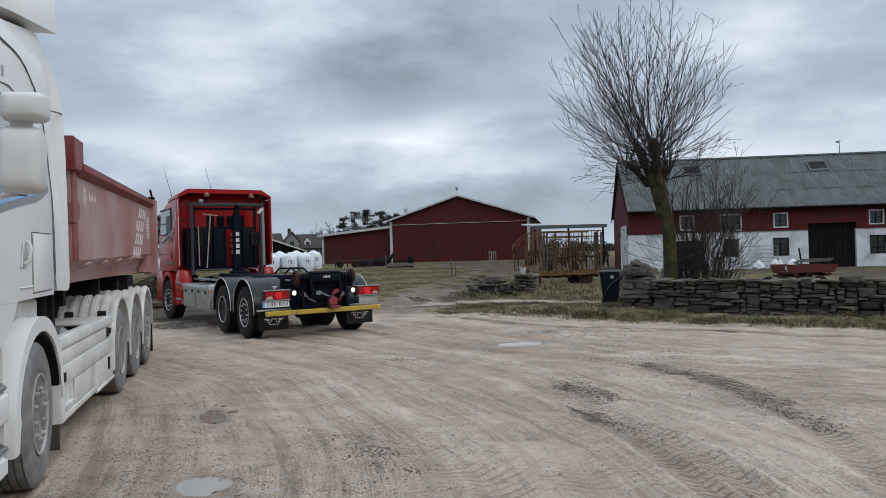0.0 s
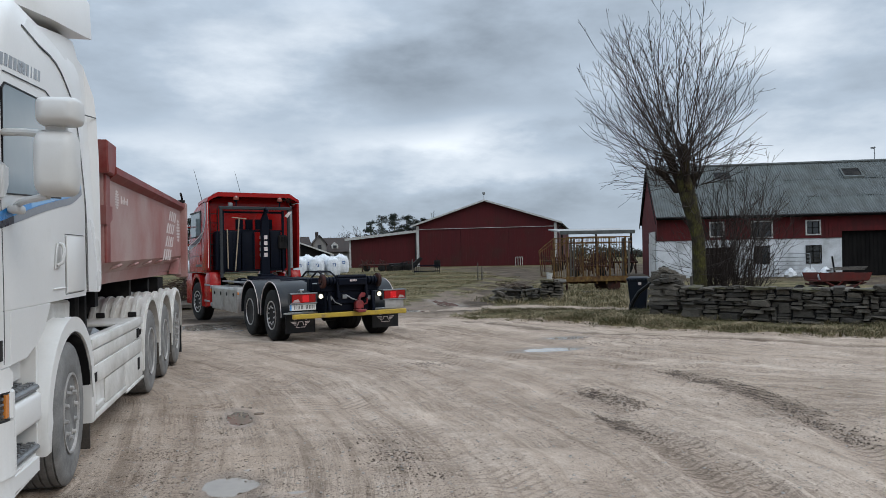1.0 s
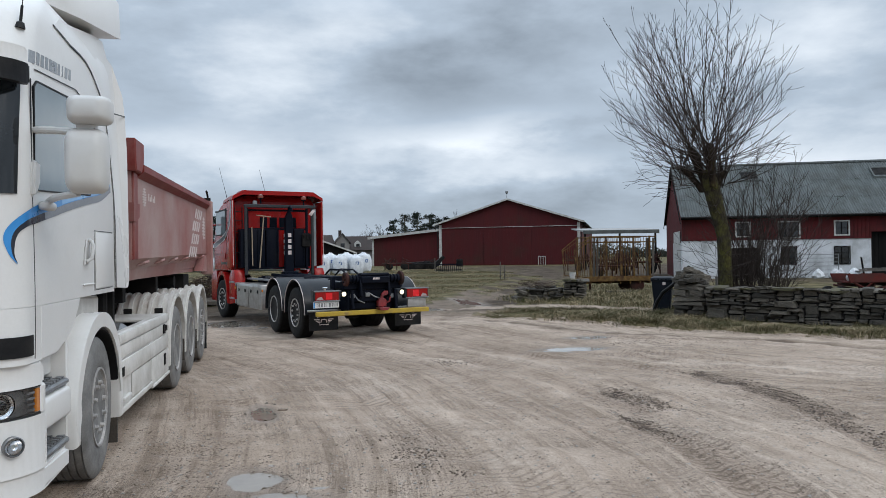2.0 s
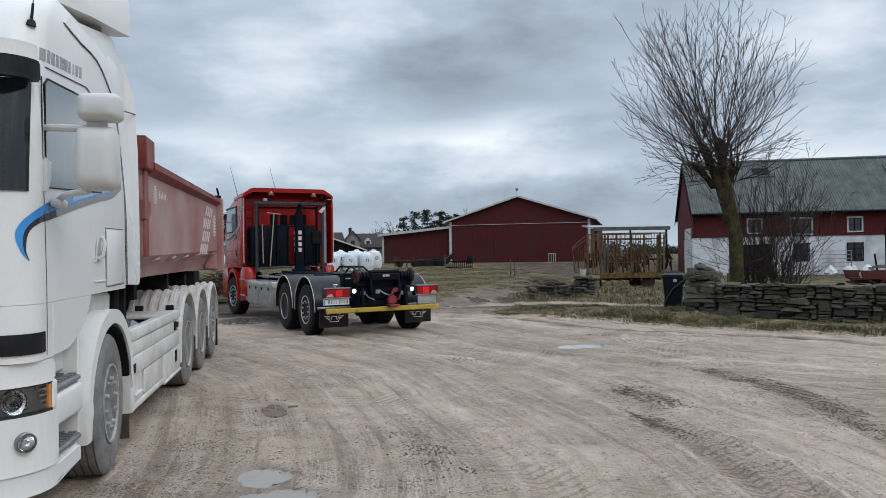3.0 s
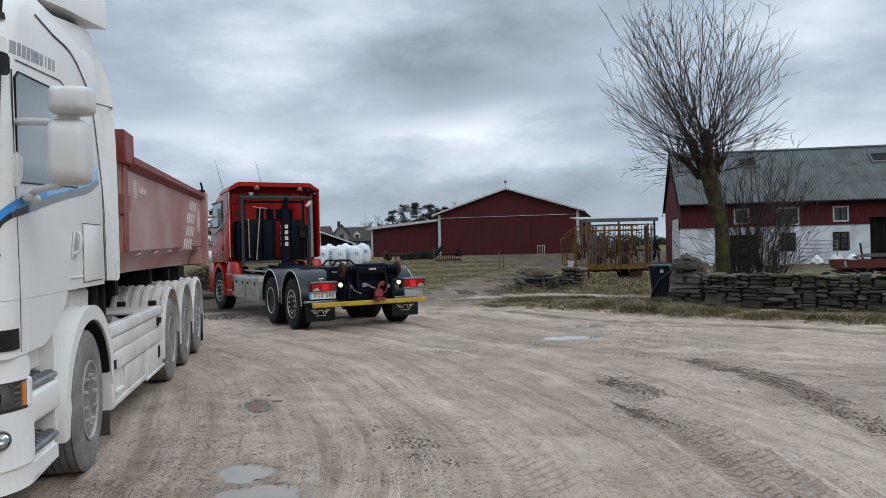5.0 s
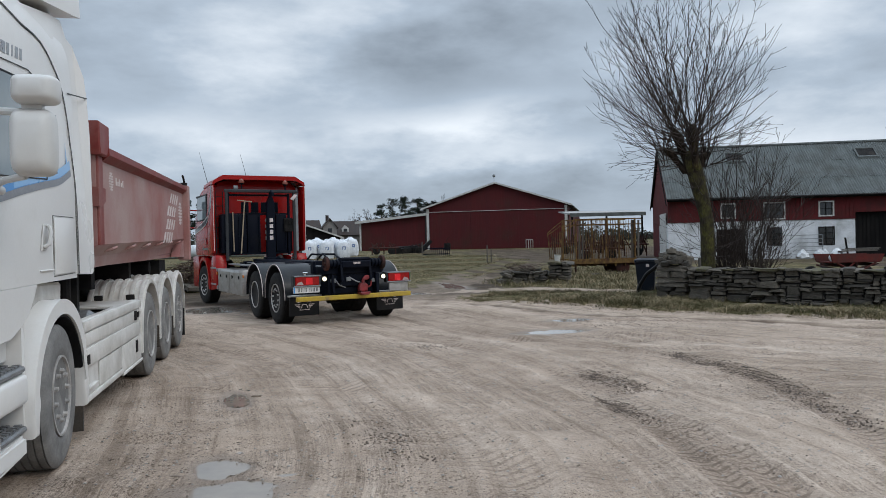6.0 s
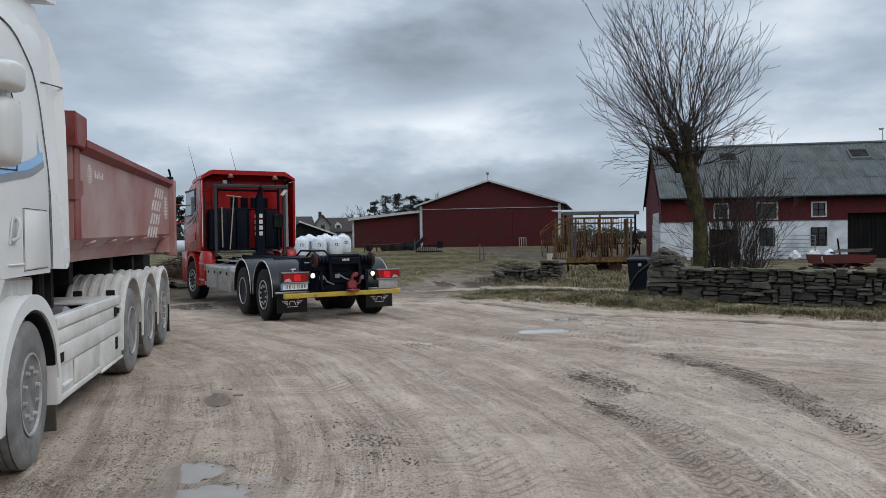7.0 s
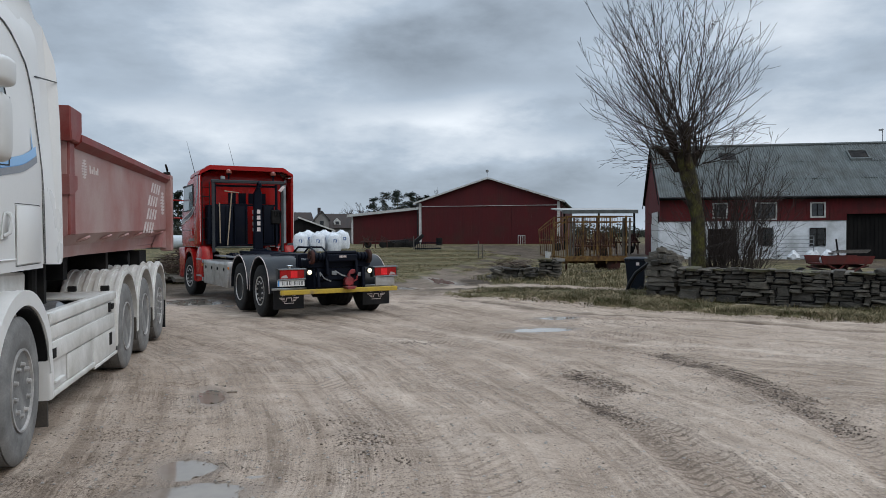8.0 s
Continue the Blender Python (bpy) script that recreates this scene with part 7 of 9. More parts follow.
# triangular safety stay on the frame
b = bmesh.new()
tube(b, [(0.62, 1.05, 1.16), (0.62, 1.55, 1.33), (0.62, 2.35, 1.33), (0.62, 2.7, 1.18)], 0.022)
tube(b, [(0.35, 1.05, 1.16), (0.35, 1.55, 1.33), (0.35, 2.35, 1.33), (0.35, 2.7, 1.18)], 0.022)
tube(b, [(0.35, 1.55, 1.33), (0.62, 1.55, 1.33)], 0.02)
part("safety_stay", b, M_GEAR, lift)
for s in (-1, 1):
    b = bmesh.new()
    lathe(b, ((0, 0.135), (0.05, 0.135), (0.06, 0.12), (0.06, 0.09), (0.045, 0.085), (0.045, 0.03), (0.07, 0.03), (0.07, 0.0)), (s * 0.56, -1.02, 1.19), (s, 0, 0), 28)
    roll = part("guide_roller", b, M_RUST_DARK, RT, "worn dark steel guide roller")
    b = bmesh.new()
    prof = [(0.0, 0.055)]
    for q in range(4):
        prof += [(0.02 + q * 0.075, 0.055), (0.03 + q * 0.075, 0.085), (0.06 + q * 0.075, 0.085), (0.07 + q * 0.075, 0.055)]
    lathe(b, prof + [(0.33, 0.05)], (s * 0.56, -1.02, 1.19), (-s, 0, 0), 18)
    part("roller_shaft", b, M_GEAR, roll)
    b = bmesh.new()
    prism(b, [(-1.14, 0.86), (-0.92, 0.78), (-0.85, 1.0), (-0.95, 1.28), (-1.05, 1.30), (-1.10, 1.16)], "x", s * 0.30 - 0.025, s * 0.30 + 0.025, 0.01)
    prism(b, [(-1.10, 0.62), (-0.92, 0.62), (-0.90, 0.98), (-1.04, 0.98)], "x", s * 0.46 - 0.025, s * 0.46 + 0.025, 0.01)
    box(b, s * 0.72 - 0.03, s * 0.72 + 0.03, -0.75, -0.60, 1.0, 1.24, 0.01)
    part("tail_bracket", b, M_GEAR, RT)
b = bmesh.new()
box(b, -0.30, 0.30, -1.12, -0.94, 1.10, 1.24, 0.02)
tube(b, [(-0.30, -1.06, 1.27), (0.30, -1.06, 1.27)], 0.035)
box(b, -0.55, 0.55, -0.98, -0.84, 0.74, 0.97, 0.015)
box(b, -0.50, 0.50, -0.93, -0.80, 0.60, 0.735, 0.015)
tail_beam = part("tail_beam", b, M_GEAR, RT)
b = bmesh.new()
for k in range(5):
    box(b, -0.06 + k * 0.03, -0.038 + k * 0.03, -1.1235, -1.1205, 1.175, 1.215)
part("maker_bars", b, M_DECAL_WHITE, tail_beam)
b = bmesh.new()
for x, z in ((-0.44, 0.86), (-0.12, 0.88), (0.40, 0.84)):
    box(b, x - 0.05, x + 0.05, -1.01, -0.985, z - 0.04, z + 0.04, 0.006)
tube(b, [(-0.1, -0.98, 0.92), (0.0, -1.06, 0.84), (0.12, -1.05, 0.80), (0.2, -0.98, 0.86)], 0.014)
tube(b, [(-0.4, -0.98, 0.90), (-0.34, -1.04, 0.78), (-0.2, -1.03, 0.72)], 0.012)
part("socket", b, M_GALV, RT)
b = bmesh.new()
prism(b, [(0.06, 0.64), (0.23, 0.64), (0.235, 0.76), (0.19, 0.80), (0.10, 0.80), (0.06, 0.74)], "y", -1.12, -1.0, 0.012)
cyl(b, (0.145, -1.09, 0.60), (0.145, -1.09, 0.86), 0.03, seg=14)
prism(b, [(0.03, 0.625), (0.26, 0.625), (0.22, 0.57), (0.07, 0.57)], "y", -1.22, -1.02, 0.010)
prism(b, [(0.13, 0.84), (0.25, 0.86), (0.29, 0.90), (0.27, 0.945), (0.20, 0.95), (0.15, 0.90)], "y", -1.11, -1.05, 0.012)
tube(b, [(0.23, -1.06, 0.70), (0.31, -1.08, 0.74), (0.33, -1.08, 0.84)], 0.016, 8)
part("tow_coupling", b, M_RED_PART, RT, "red-painted tow coupling")
# stainless tool box and side details
for s in (-1, 1):
    b = bmesh.new()
    box(b, s * 0.99 - 0.235, s * 0.99 + 0.235, 2.62, 4.96, 0.42, 1.0, 0.012, 2)
    tool = part("tool_box", b, M_STAINLESS, RT, "brushed stainless steel tool box")
    b = bmesh.new()
    for y0, y1 in ((2.66, 3.74), (3.78, 4.92)):
        box(b, s * 1.2255 - 0.001, s * 1.2255 + (0.008 if s > 0 else 0) - (0.008 if s < 0 else 0), y0, y1, 0.45, 0.94)
    part("box_door", b, M_STAINLESS, tool)
    b = bmesh.new()
    for y in (2.9, 3.5, 4.05, 4.65):
        lathe(b, ((0, 0.035), (0.012, 0.035), (0.02, 0.02), (0.02, 0)), (s * 1.234, y, 0.83), (s, 0, 0), 14)
        box(b, s * 1.245 - 0.008, s * 1.245 + 0.008, y - 0.012, y + 0.012, 0.79, 0.87)
    part("box_latch", b, M_BLACK, tool)
    b = bmesh.new()
    box(b, s * 1.0 - 0.24, s * 1.0 + 0.24, 4.99, 5.10, 0.92, 1.0, 0.01)
    box(b, s * 1.0 - 0.24, s * 1.0 + 0.24, 4.99, 5.10, 0.46, 0.56, 0.01)
    part("box_bracket", b, M_GALV, RT)
    for y in (2.5, 5.04):
        b = bmesh.new()
        box(b, s * 1.24 - 0.01, s * 1.24 + 0.012, y - 0.035, y + 0.035, 0.84, 0.90, 0.006)
        part("marker_lamp", b, M_AMBER, RT)
# equipment wall behind the cab
b = bmesh.new()
for x in (-0.95, 0.86):
    box(b, x - 0.035, x + 0.035, 5.0, 5.07, 1.18, 3.02, 0.008)
box(b, -1.0, 0.93, 4.99, 5.08, 2.965, 3.045, 0.01)
part("gantry", b, M_GREY_STEEL, RT, "grey steel gantry behind the cab")
b = bmesh.new()
for x in (-0.90, 0.72):
    box(b, x - 0.03, x + 0.03, 5.06, 5.12, 1.3, 2.95, 0.006)
for z in (2.90, 2.40, 1.36):
    box(b, -0.93, 0.75, 5.13, 5.18, z - 0.025, z + 0.025)
part("inner_frame", b, M_GEAR, RT)
b = bmesh.new()
for x0, x1, z1, y0 in ((-1.06, -0.42, 2.40, 5.10), (-0.40, -0.04, 2.44, 5.13), (0.36, 0.66, 2.40, 5.10), (0.69, 0.84, 2.30, 5.16)):
    box(b, x0, x1, y0, 5.50, 1.38, z1, 0.02, 2)
tank = part("oil_tank", b, M_GEAR, RT, "blue-black oil tank panels")
for x in (-0.95, -0.62, -0.38, -0.08, 0.38, 0.64):
    b = bmesh.new()
    box(b, x - 0.012, x + 0.012, 5.075, 5.097, 1.42, 2.36)
    part("tank_seam", b, M_GEAR, tank)
b = bmesh.new()
prism(b, [(0.07, 1.25), (0.31, 1.25), (0.29, 2.70), (0.24, 2.80), (0.22, 2.92), (0.17, 2.92), (0.16, 2.80), (0.09, 2.70)], "y", 4.93, 5.08, 0.015)
tube(b, [(0.20, 5.0, 2.80), (0.20, 4.98, 2.96), (0.20, 4.88, 3.0), (0.20, 4.80, 2.94), (0.20, 4.80, 2.86)], 0.04, 10)
box(b, 0.0, 0.38, 4.80, 5.10, 1.12, 1.26, 0.02)
hook = part("hook_arm", b, M_GEAR, RT, "upright hook arm with pale letter blocks")
for k in range(4):
    b = bmesh.new()
    z = 2.23 - k * 0.155
    box(b, 0.145, 0.235, 4.922, 4.9285, z - 0.052, z + 0.052)
    part("letter_block", b, M_DECAL_WHITE, hook)
    b = bmesh.new()
    box(b, 0.052, 0.066, 4.98, 5.02, z - 0.05, z + 0.04)
    part("letter_block", b, M_STRIPE_GREY, hook)
for k in range(4):
    b = bmesh.new()
    x = -0.42 + k * 0.27
    prism(b, [(x, 2.46), (x + 0.20, 2.46), (x + 0.20, 2.74), (x, 2.74)], "y", 5.605, 5.618)
    part("letter_block", b, M_GEAR, rcab)
b = bmesh.new()
box(b, 0.58, 0.82, 5.02, 5.15, 1.92, 2.28, 0.02)
for k in range(5):
    cyl(b, (0.61 + k * 0.045, 5.0, 2.12), (0.61 + k * 0.045, 5.0, 2.24), 0.012, seg=6)
box(b, 0.60, 0.80, 5.0, 5.016, 2.0, 2.03)
part("valve_block", b, M_UNDER, RT, "black valve block with hose ends")
b = bmesh.new()
for z in (1.5, 1.78, 2.06, 2.34, 2.62, 2.86):
    tube(b, [(-1.17, 5.30, z), (-0.98, 5.30, z)], 0.012, 6)
for x in (-1.17, -0.98):
    tube(b, [(x, 5.30, 1.38), (x, 5.30, 3.0)], 0.014, 6)
part("ladder", b, M_BLACK, RT)
b = bmesh.new()
tube(b, [(-0.78, 5.04, 1.42), (-0.79, 5.05, 2.45)], 0.016, 8)
part("tool_handle", b, M_WOOD_HANDLE, RT, "pale wooden tool handle")
b = bmesh.new()
tube(b, [(-0.60, 5.02, 1.36), (-0.47, 5.06, 2.74)], 0.017, 8)
tube(b, [(-0.66, 5.06, 2.76), (-0.28, 5.06, 2.72)], 0.014, 8)
part("shovel", b, M_WOOD_HANDLE, RT, "long wooden shovel handle")
for x, z in ((-0.52, 3.16), (0.66, 3.14)):
    b = bmesh.new()
    lathe(b, ((0, 0.02), (0.12, 0.02), (0.12, 0.055), (0.15, 0.07)), (x, 5.15, z - 0.09), (0, 0, 1), 14)
    bc = part("beacon", b, M_GEAR, RT, "red-brown beacon on a short stalk")
    b = bmesh.new()
    lathe(b, ((0.0, 0.075), (0.03, 0.08), (0.08, 0.065), (0.11, 0.03), (0.115, 0.0)), (x, 5.15, z + 0.06), (0, 0, 1), 16)
    part("lens", b, M_BEACON, bc)
b = bmesh.new()
box(b, -0.73, -0.62, 5.12, 5.2, 3.06, 3.15, 0.012)
part("work_lamp", b, M_GALV, RT)
b = bmesh.new()
prism(b, [(0.74, 2.80), (0.86, 2.93), (0.93, 2.90), (0.82, 2.76)], "y", 4.96, 4.985)
part("tag_plate", b, M_DECAL_WHITE, RT)
b = bmesh.new()
box(b, 0.90, 0.96, 5.02, 5.06, 1.4, 2.95)
for k in range(24):
    box(b, 0.961, 0.969, 5.02, 5.06, 1.42 + k * 0.063, 1.45 + k * 0.063)
part("cable_rail", b, M_GALV, RT)
b = bmesh.new()
for x in (-0.95, 0.2):
    lathe(b, ((0, 0.012), (0.1, 0.008), (1.0, 0.003)), (x, 7.0, 3.25), (-0.22, 0.1, 1), 6)
part("aerial", b, M_BLACK, RT)
b = bmesh.new()
box(b, -0.75, 0.75, 7.1, 7.3, 3.22, 3.34, 0.03, 2)
part("light_bar", b, M_AMBER, RT, "amber roof light bar")


# ---------------------------------------------------------------- dry-stone wall, gate pier, ruined wall
def stone_mesh(seed):
    """A rough slab of unit size."""
    r = random.Random(seed)
    bm = bmesh.new()
    bmesh.ops.create_cube(bm, size=1.0)
    bmesh.ops.bevel(bm, geom=list(bm.edges), offset=0.13, segments=1, affect="EDGES")
    for v in bm.verts:
        v.co += Vector((r.uniform(-0.08, 0.08), r.uniform(-0.07, 0.07), r.uniform(-0.10, 0.10) + 0.10 * v.co.x * r.choice((-1, 1))))
    me = bpy.data.meshes.new("stone")
    bm.to_mesh(me)
    bm.free()
    return me


STONES = [stone_mesh(k) for k in range(12)]
for me in STONES:
    me.materials.append(M_STONE)
CAPS = [stone_mesh(k + 40) for k in range(5)]
for me in CAPS:
    me.materials.append(M_STONE_CAP)


def stone(parent, me, x, y, z, sx, sy, sz, rz=0.0, tilt=0.0):
    ob = new("stone", me)
    ob.parent = parent
    ob.matrix_local = pose(x, y, z, tilt, random.uniform(-2, 2), rz) @ Matrix.Diagonal((sx, sy, sz, 1))
    return ob


def dry_stones(length, top, seed, start=0.0, cell=0.04):
    """Rough slabs laid where the wall is lowest: (x, z, width, height) each."""
    r = random.Random(seed)
    n = int((length - start) / cell)
    level, made = [-0.06] * n, []
    goal = [top + 0.035 * math.sin(i * cell * 1.7 + seed) + r.uniform(-0.02, 0.02) for i in range(n)]
    while True:
        low = [i for i in range(n) if level[i] < goal[i] - 0.03]
        if not low:
            return made
        i0 = min(low, key=lambda i: level[i])
        z, i1 = level[i0], i0
        while i0 > 0 and abs(level[i0 - 1] - z) < 0.014:
            i0 -= 1
        while i1 < n - 1 and abs(level[i1 + 1] - z) < 0.014:
            i1 += 1
        room = i1 - i0 + 1
        big = r.random()
        w = r.randint(4, 9) if big < 0.5 else (r.randint(8, 15) if big < 0.92 else r.randint(8, 12))
        w = min(w, room)
        if room - w < 3:
            w = min(room, 17)
        h = (r.uniform(0.04, 0.08) if big < 0.7 else r.uniform(0.07, 0.125)) if big < 0.92 else r.uniform(0.13, 0.22)
        if w < 3:
            h = min([abs(level[j] - z) for j in (i0 - 1, i1 + 1) if 0 <= j < n and level[j] > z + 0.01] or [0.05])
            h = min(max(h, 0.02), 0.2)
        for j in range(i0, i0 + w):
            level[j] = z + h
        made.append((start + (i0 + w / 2) * cell, z + h / 2, w * cell, h))


def stone_courses(parent, length, depth, top, seed, cap=True, start=0.0):
    random.seed(seed)
    for x, z, w, h in dry_stones(length, top, seed, start):
        stone(parent, random.choice(STONES), x, random.uniform(-0.035, 0.035), z, w * random.uniform(0.93, 1.0), depth + random.uniform(-0.12, 0.06), h * random.uniform(0.84, 0.98), random.uniform(-6, 6), random.uniform(-4, 4))
    if cap:
        x = start
        while x < length:
            w = random.uniform(0.14, 0.50)
            stone(parent, random.choice(CAPS if random.random() < 0.5 else STONES), x + w / 2, random.uniform(-0.04, 0.04), top + random.uniform(0.0, 0.035), w * 1.02, depth + random.uniform(-0.05, 0.08), random.uniform(0.035, 0.09), random.uniform(-8, 8), random.uniform(-6, 6))
            x += w


WALL_DIR = math.degrees(math.atan2(-0.749, 0.663))
wall_thing = thing("stone_wall", pose(8.45, 15.72, 0, 0, 0, WALL_DIR), "low dry-stone wall of grey limestone slabs, mossy on top", "wall", kind="structure")
b = bmesh.new()
box(b, 0.1, 13.9, -0.13, 0.13, -0.1, 0.74)
part("core", b, M_UNDER, wall_thing)
stone_courses(wall_thing, 6.4, 0.46, 0.77, 11)
b = bmesh.new()
random.seed(5)
for x, z, w, h in dry_stones(14.0, 0.78, 12, 6.4):
    box(b, x - w / 2, x + w / 2, -0.23 + random.uniform(-0.03, 0.03), 0.23, z - h / 2, z + h / 2, min(0.012, h * 0.3))
tagged(part("far_stones", b, M_STONE, wall_thing), kind="stuff")

pier = thing("stone_pier", pose(8.28, 16.12, 0, 0, 0, WALL_DIR), "square dry-stone gate pier with a rubble top", "pier", kind="structure")
b = bmesh.new()
box(b, -0.25, 0.25, -0.22, 0.22, -0.1, 0.82)
part("core", b, M_UNDER, pier)
random.seed(21)
z = -0.06
while z < 0.80:
    h = random.uniform(0.10, 0.15)
    split_x = random.uniform(-0.12, 0.12)
    for x0, x1 in ((-0.36, split_x), (split_x, 0.36)) if random.random() < 0.6 else ((-0.37, 0.37),):
        stone(pier, random.choice(STONES), (x0 + x1) / 2, random.uniform(-0.02, 0.02), z + h / 2, (x1 - x0) * 1.02, 0.66 + random.uniform(-0.05, 0.05), h * 1.06, random.uniform(-5, 5))
    z += h
for k in range(46):
    a = random.uniform(0, 6.28)
    rr_ = 0.31 * math.sqrt(random.random())
    stone(pier, random.choice(STONES), rr_ * math.cos(a), rr_ * math.sin(a), 0.80 + 0.42 * (1 - (rr_ / 0.42) ** 2) * random.uniform(0.35, 1.0), random.uniform(0.16, 0.34), random.uniform(0.14, 0.28), random.uniform(0.06, 0.12), random.uniform(0, 180), random.uniform(-14, 14))

ruin = thing("ruined_stone_wall", pose(6.85, 25.4, ground_at(7.5, 25), 0, 0, -29), "collapsed dry-stone wall end with brushwood on it", "wall", kind="structure")
stone_courses(ruin, 1.62, 0.5, 0.38, 31, cap=False)
random.seed(8)
for k in range(26):
    stone(ruin, random.choice(STONES), random.uniform(-0.1, 1.7), random.uniform(-0.35, 0.25), random.uniform(0.05, 0.48), random.uniform(0.16, 0.4), random.uniform(0.15, 0.35), random.uniform(0.05, 0.11), random.uniform(0, 180), random.uniform(-20, 20))
stone_courses(ruin, 2.42, 0.6, 0.68, 33, cap=True, start=1.66)
b = Sticks()
random.seed(9)
for k in range(90):
    p = Vector((random.uniform(0.1, 1.3), random.uniform(-0.25, 0.3), random.uniform(0.42, 0.62)))
    a = random.uniform(0, 6.28)
    d = Vector((math.cos(a), math.sin(a) * 0.5, random.uniform(0.0, 0.45))).normalized() * random.uniform(0.2, 0.5)
    b.add([p, p + d * 0.5 + Vector((0, 0, 0.02)), p + d], [0.008, 0.006, 0.003], 3)
tagged(mesh_part("brushwood", b.mesh("brushwood"), M_BRUSH, ruin, "grey brushwood"), kind="stuff")

b = bmesh.new()
lathe(b, ((0, 0.085), (0.21, 0.11), (0.215, 0.12), (0.225, 0.12), (0.225, 0.105), (0.05, 0.08), (0.05, 0.0)), (0, 0, 0), (0, 0, 1), 20, close=False)
bucket = tagged(part("bucket", b, M_TRIM), "old off-white plastic bucket on the stone pier", "bucket")
bucket.matrix_world = pose(8.55, 24.45, ground_at(8.6, 24.4) + 0.79, 0, 6, 0)

# ---------------------------------------------------------------- wheelie bin
def wheelie_bin(m):
    t = thing("wheelie_bin", m, "dark navy two-wheeled plastic refuse bin with lid shut", "bin")
    b = bmesh.new()
    loft(b, [rrect(-0.20, 0.20, -0.22, 0.22, 0.03, 0.05, 0.05), rrect(-0.27, 0.27, -0.29, 0.30, 0.82, 0.05, 0.05), rrect(-0.285, 0.285, -0.30, 0.31, 0.83, 0.05, 0.05), rrect(-0.285, 0.285, -0.30, 0.31, 0.87, 0.05, 0.05)])
    part("body", b, M_BIN, t)
    b = bmesh.new()
    loft(b, [rrect(-0.295, 0.295, -0.33, 0.31, 0.875, 0.06, 0.05), rrect(-0.295, 0.295, -0.33, 0.31, 0.91, 0.06, 0.05), rrect(-0.24, 0.24, -0.27, 0.27, 0.945, 0.06, 0.05)])
    part("lid", b, M_BIN, t)
    b = bmesh.new()
    tube(b, [(-0.26, 0.36, 0.86), (0.26, 0.36, 0.86)], 0.016)
    for x in (-0.2, 0.0, 0.2):
        box(b, x - 0.015, x + 0.015, 0.30, 0.37, 0.84, 0.88)
    part("handle", b, M_BIN, t)
    for s in (-1, 1):
        b = bmesh.new()
        lathe(b, ((-0.025, 0.0), (-0.025, 0.09), (-0.02, 0.10), (0.02, 0.10), (0.025, 0.09), (0.025, 0.0)), (s * 0.25, 0.26, 0.10), (1, 0, 0), 18)
        part("wheel", b, M_TYRE, t)
    b = bmesh.new()
    box(b, 0.02, 0.10, -0.302, -0.298, 0.73, 0.81)
    part("sticker", b, M_DECAL_WHITE, t, "small white sticker")
    return t


wheelie_bin(pose(8.85, 18.62, ground_at(8.85, 18.6) - 0.02, 0, 0, -32))
b = bmesh.new()
tube(b, [(8.22, 18.0, 0.0), (8.26, 17.8, 0.35), (8.32, 17.6, 0.6), (8.46, 17.1, 0.9), (8.31, 16.3, 1.26)], 0.05, 8)
tagged(part("drain_pipe", b, M_BLACK), "bent black plastic pipe leaning on the stone pier", "pipe")
for x, y, h in ((9.10, 16.4, 1.02),):
    b = bmesh.new()
    cyl(b, (x, y, -0.1), (x, y, h), 0.035, 0.03, 8)
    tagged(part("fence_post", b, M_POST), "thin weathered post behind the stone wall", "post")


# ---------------------------------------------------------------- the pollarded tree and the thicket beside it
def shoot(sticks, p, d, length, r, depth, rnd, lift, thin=0.0035):
    """A whip that bends upwards and forks."""
    n = max(4, int(length / 0.28))
    pts, rad, dirs = [Vector(p)], [r], []
    q, d = Vector(p), Vector(d).normalized()
    for i in range(n):
        t = (i + 1) / n
        d = (d + Vector((rnd.gauss(0, 0.12), rnd.gauss(0, 0.12), lift * 0.12 + rnd.gauss(0, 0.05)))).normalized()
        q = q + d * (length / n)
        pts.append(q.copy())
        rad.append(max(thin, r * (1 - 0.85 * t)))
        dirs.append(d.copy())
    sticks.add(pts, rad, 5 if r > 0.03 else (4 if r > 0.012 else 3))
    if depth:
        k = int(length * (2.3 if depth > 1 else 2.8))
        for _ in range(k):
            i = rnd.randint(int(n * 0.22), n - 1)
            side = dirs[i].orthogonal().normalized()
            side.rotate(Matrix.Rotation(rnd.uniform(0, 6.28), 3, dirs[i]))
            nd = (dirs[i] + side * rnd.uniform(0.45, 0.9)).normalized()
            shoot(sticks, pts[i], nd, length * rnd.uniform(0.22, 0.45), max(0.005, rad[i] * 0.6), depth - 1, rnd, lift, thin)


TREE = thing("pollarded_tree", pose(9.60, 16.75, ground_at(9.6, 16.7) - 0.05), "bare pollarded tree with mossy trunk and long upright shoots", "tree")
b = bmesh.new()
rnd = random.Random(3)
rings = []
for z, x, y, r in ((0.0, 0.03, 0, 0.27), (0.25, 0.0, 0, 0.195), (0.9, -0.05, 0, 0.165), (1.5, -0.05, 0, 0.16), (2.05, -0.06, 0.02, 0.165), (2.55, -0.18, 0.03, 0.175), (3.0, -0.30, 0.04, 0.185), (3.3, -0.36, 0.05, 0.19), (3.55, -0.42, 0.05, 0.17), (3.75, -0.45, 0.05, 0.10)):
    ring = []
    for k in range(18):
        a = 2 * math.pi * k / 18
        w = r * (1 + 0.10 * math.sin(3 * a + z * 1.3) + 0.06 * math.sin(7 * a - z * 2) + rnd.uniform(-0.05, 0.05))
        ring.append(Vector((x + w * math.cos(a), y + w * math.sin(a), z)))
    rings.append(ring)
loft(b, rings)
part("trunk", b, M_BARK, TREE, "mossy leaning trunk", 60)
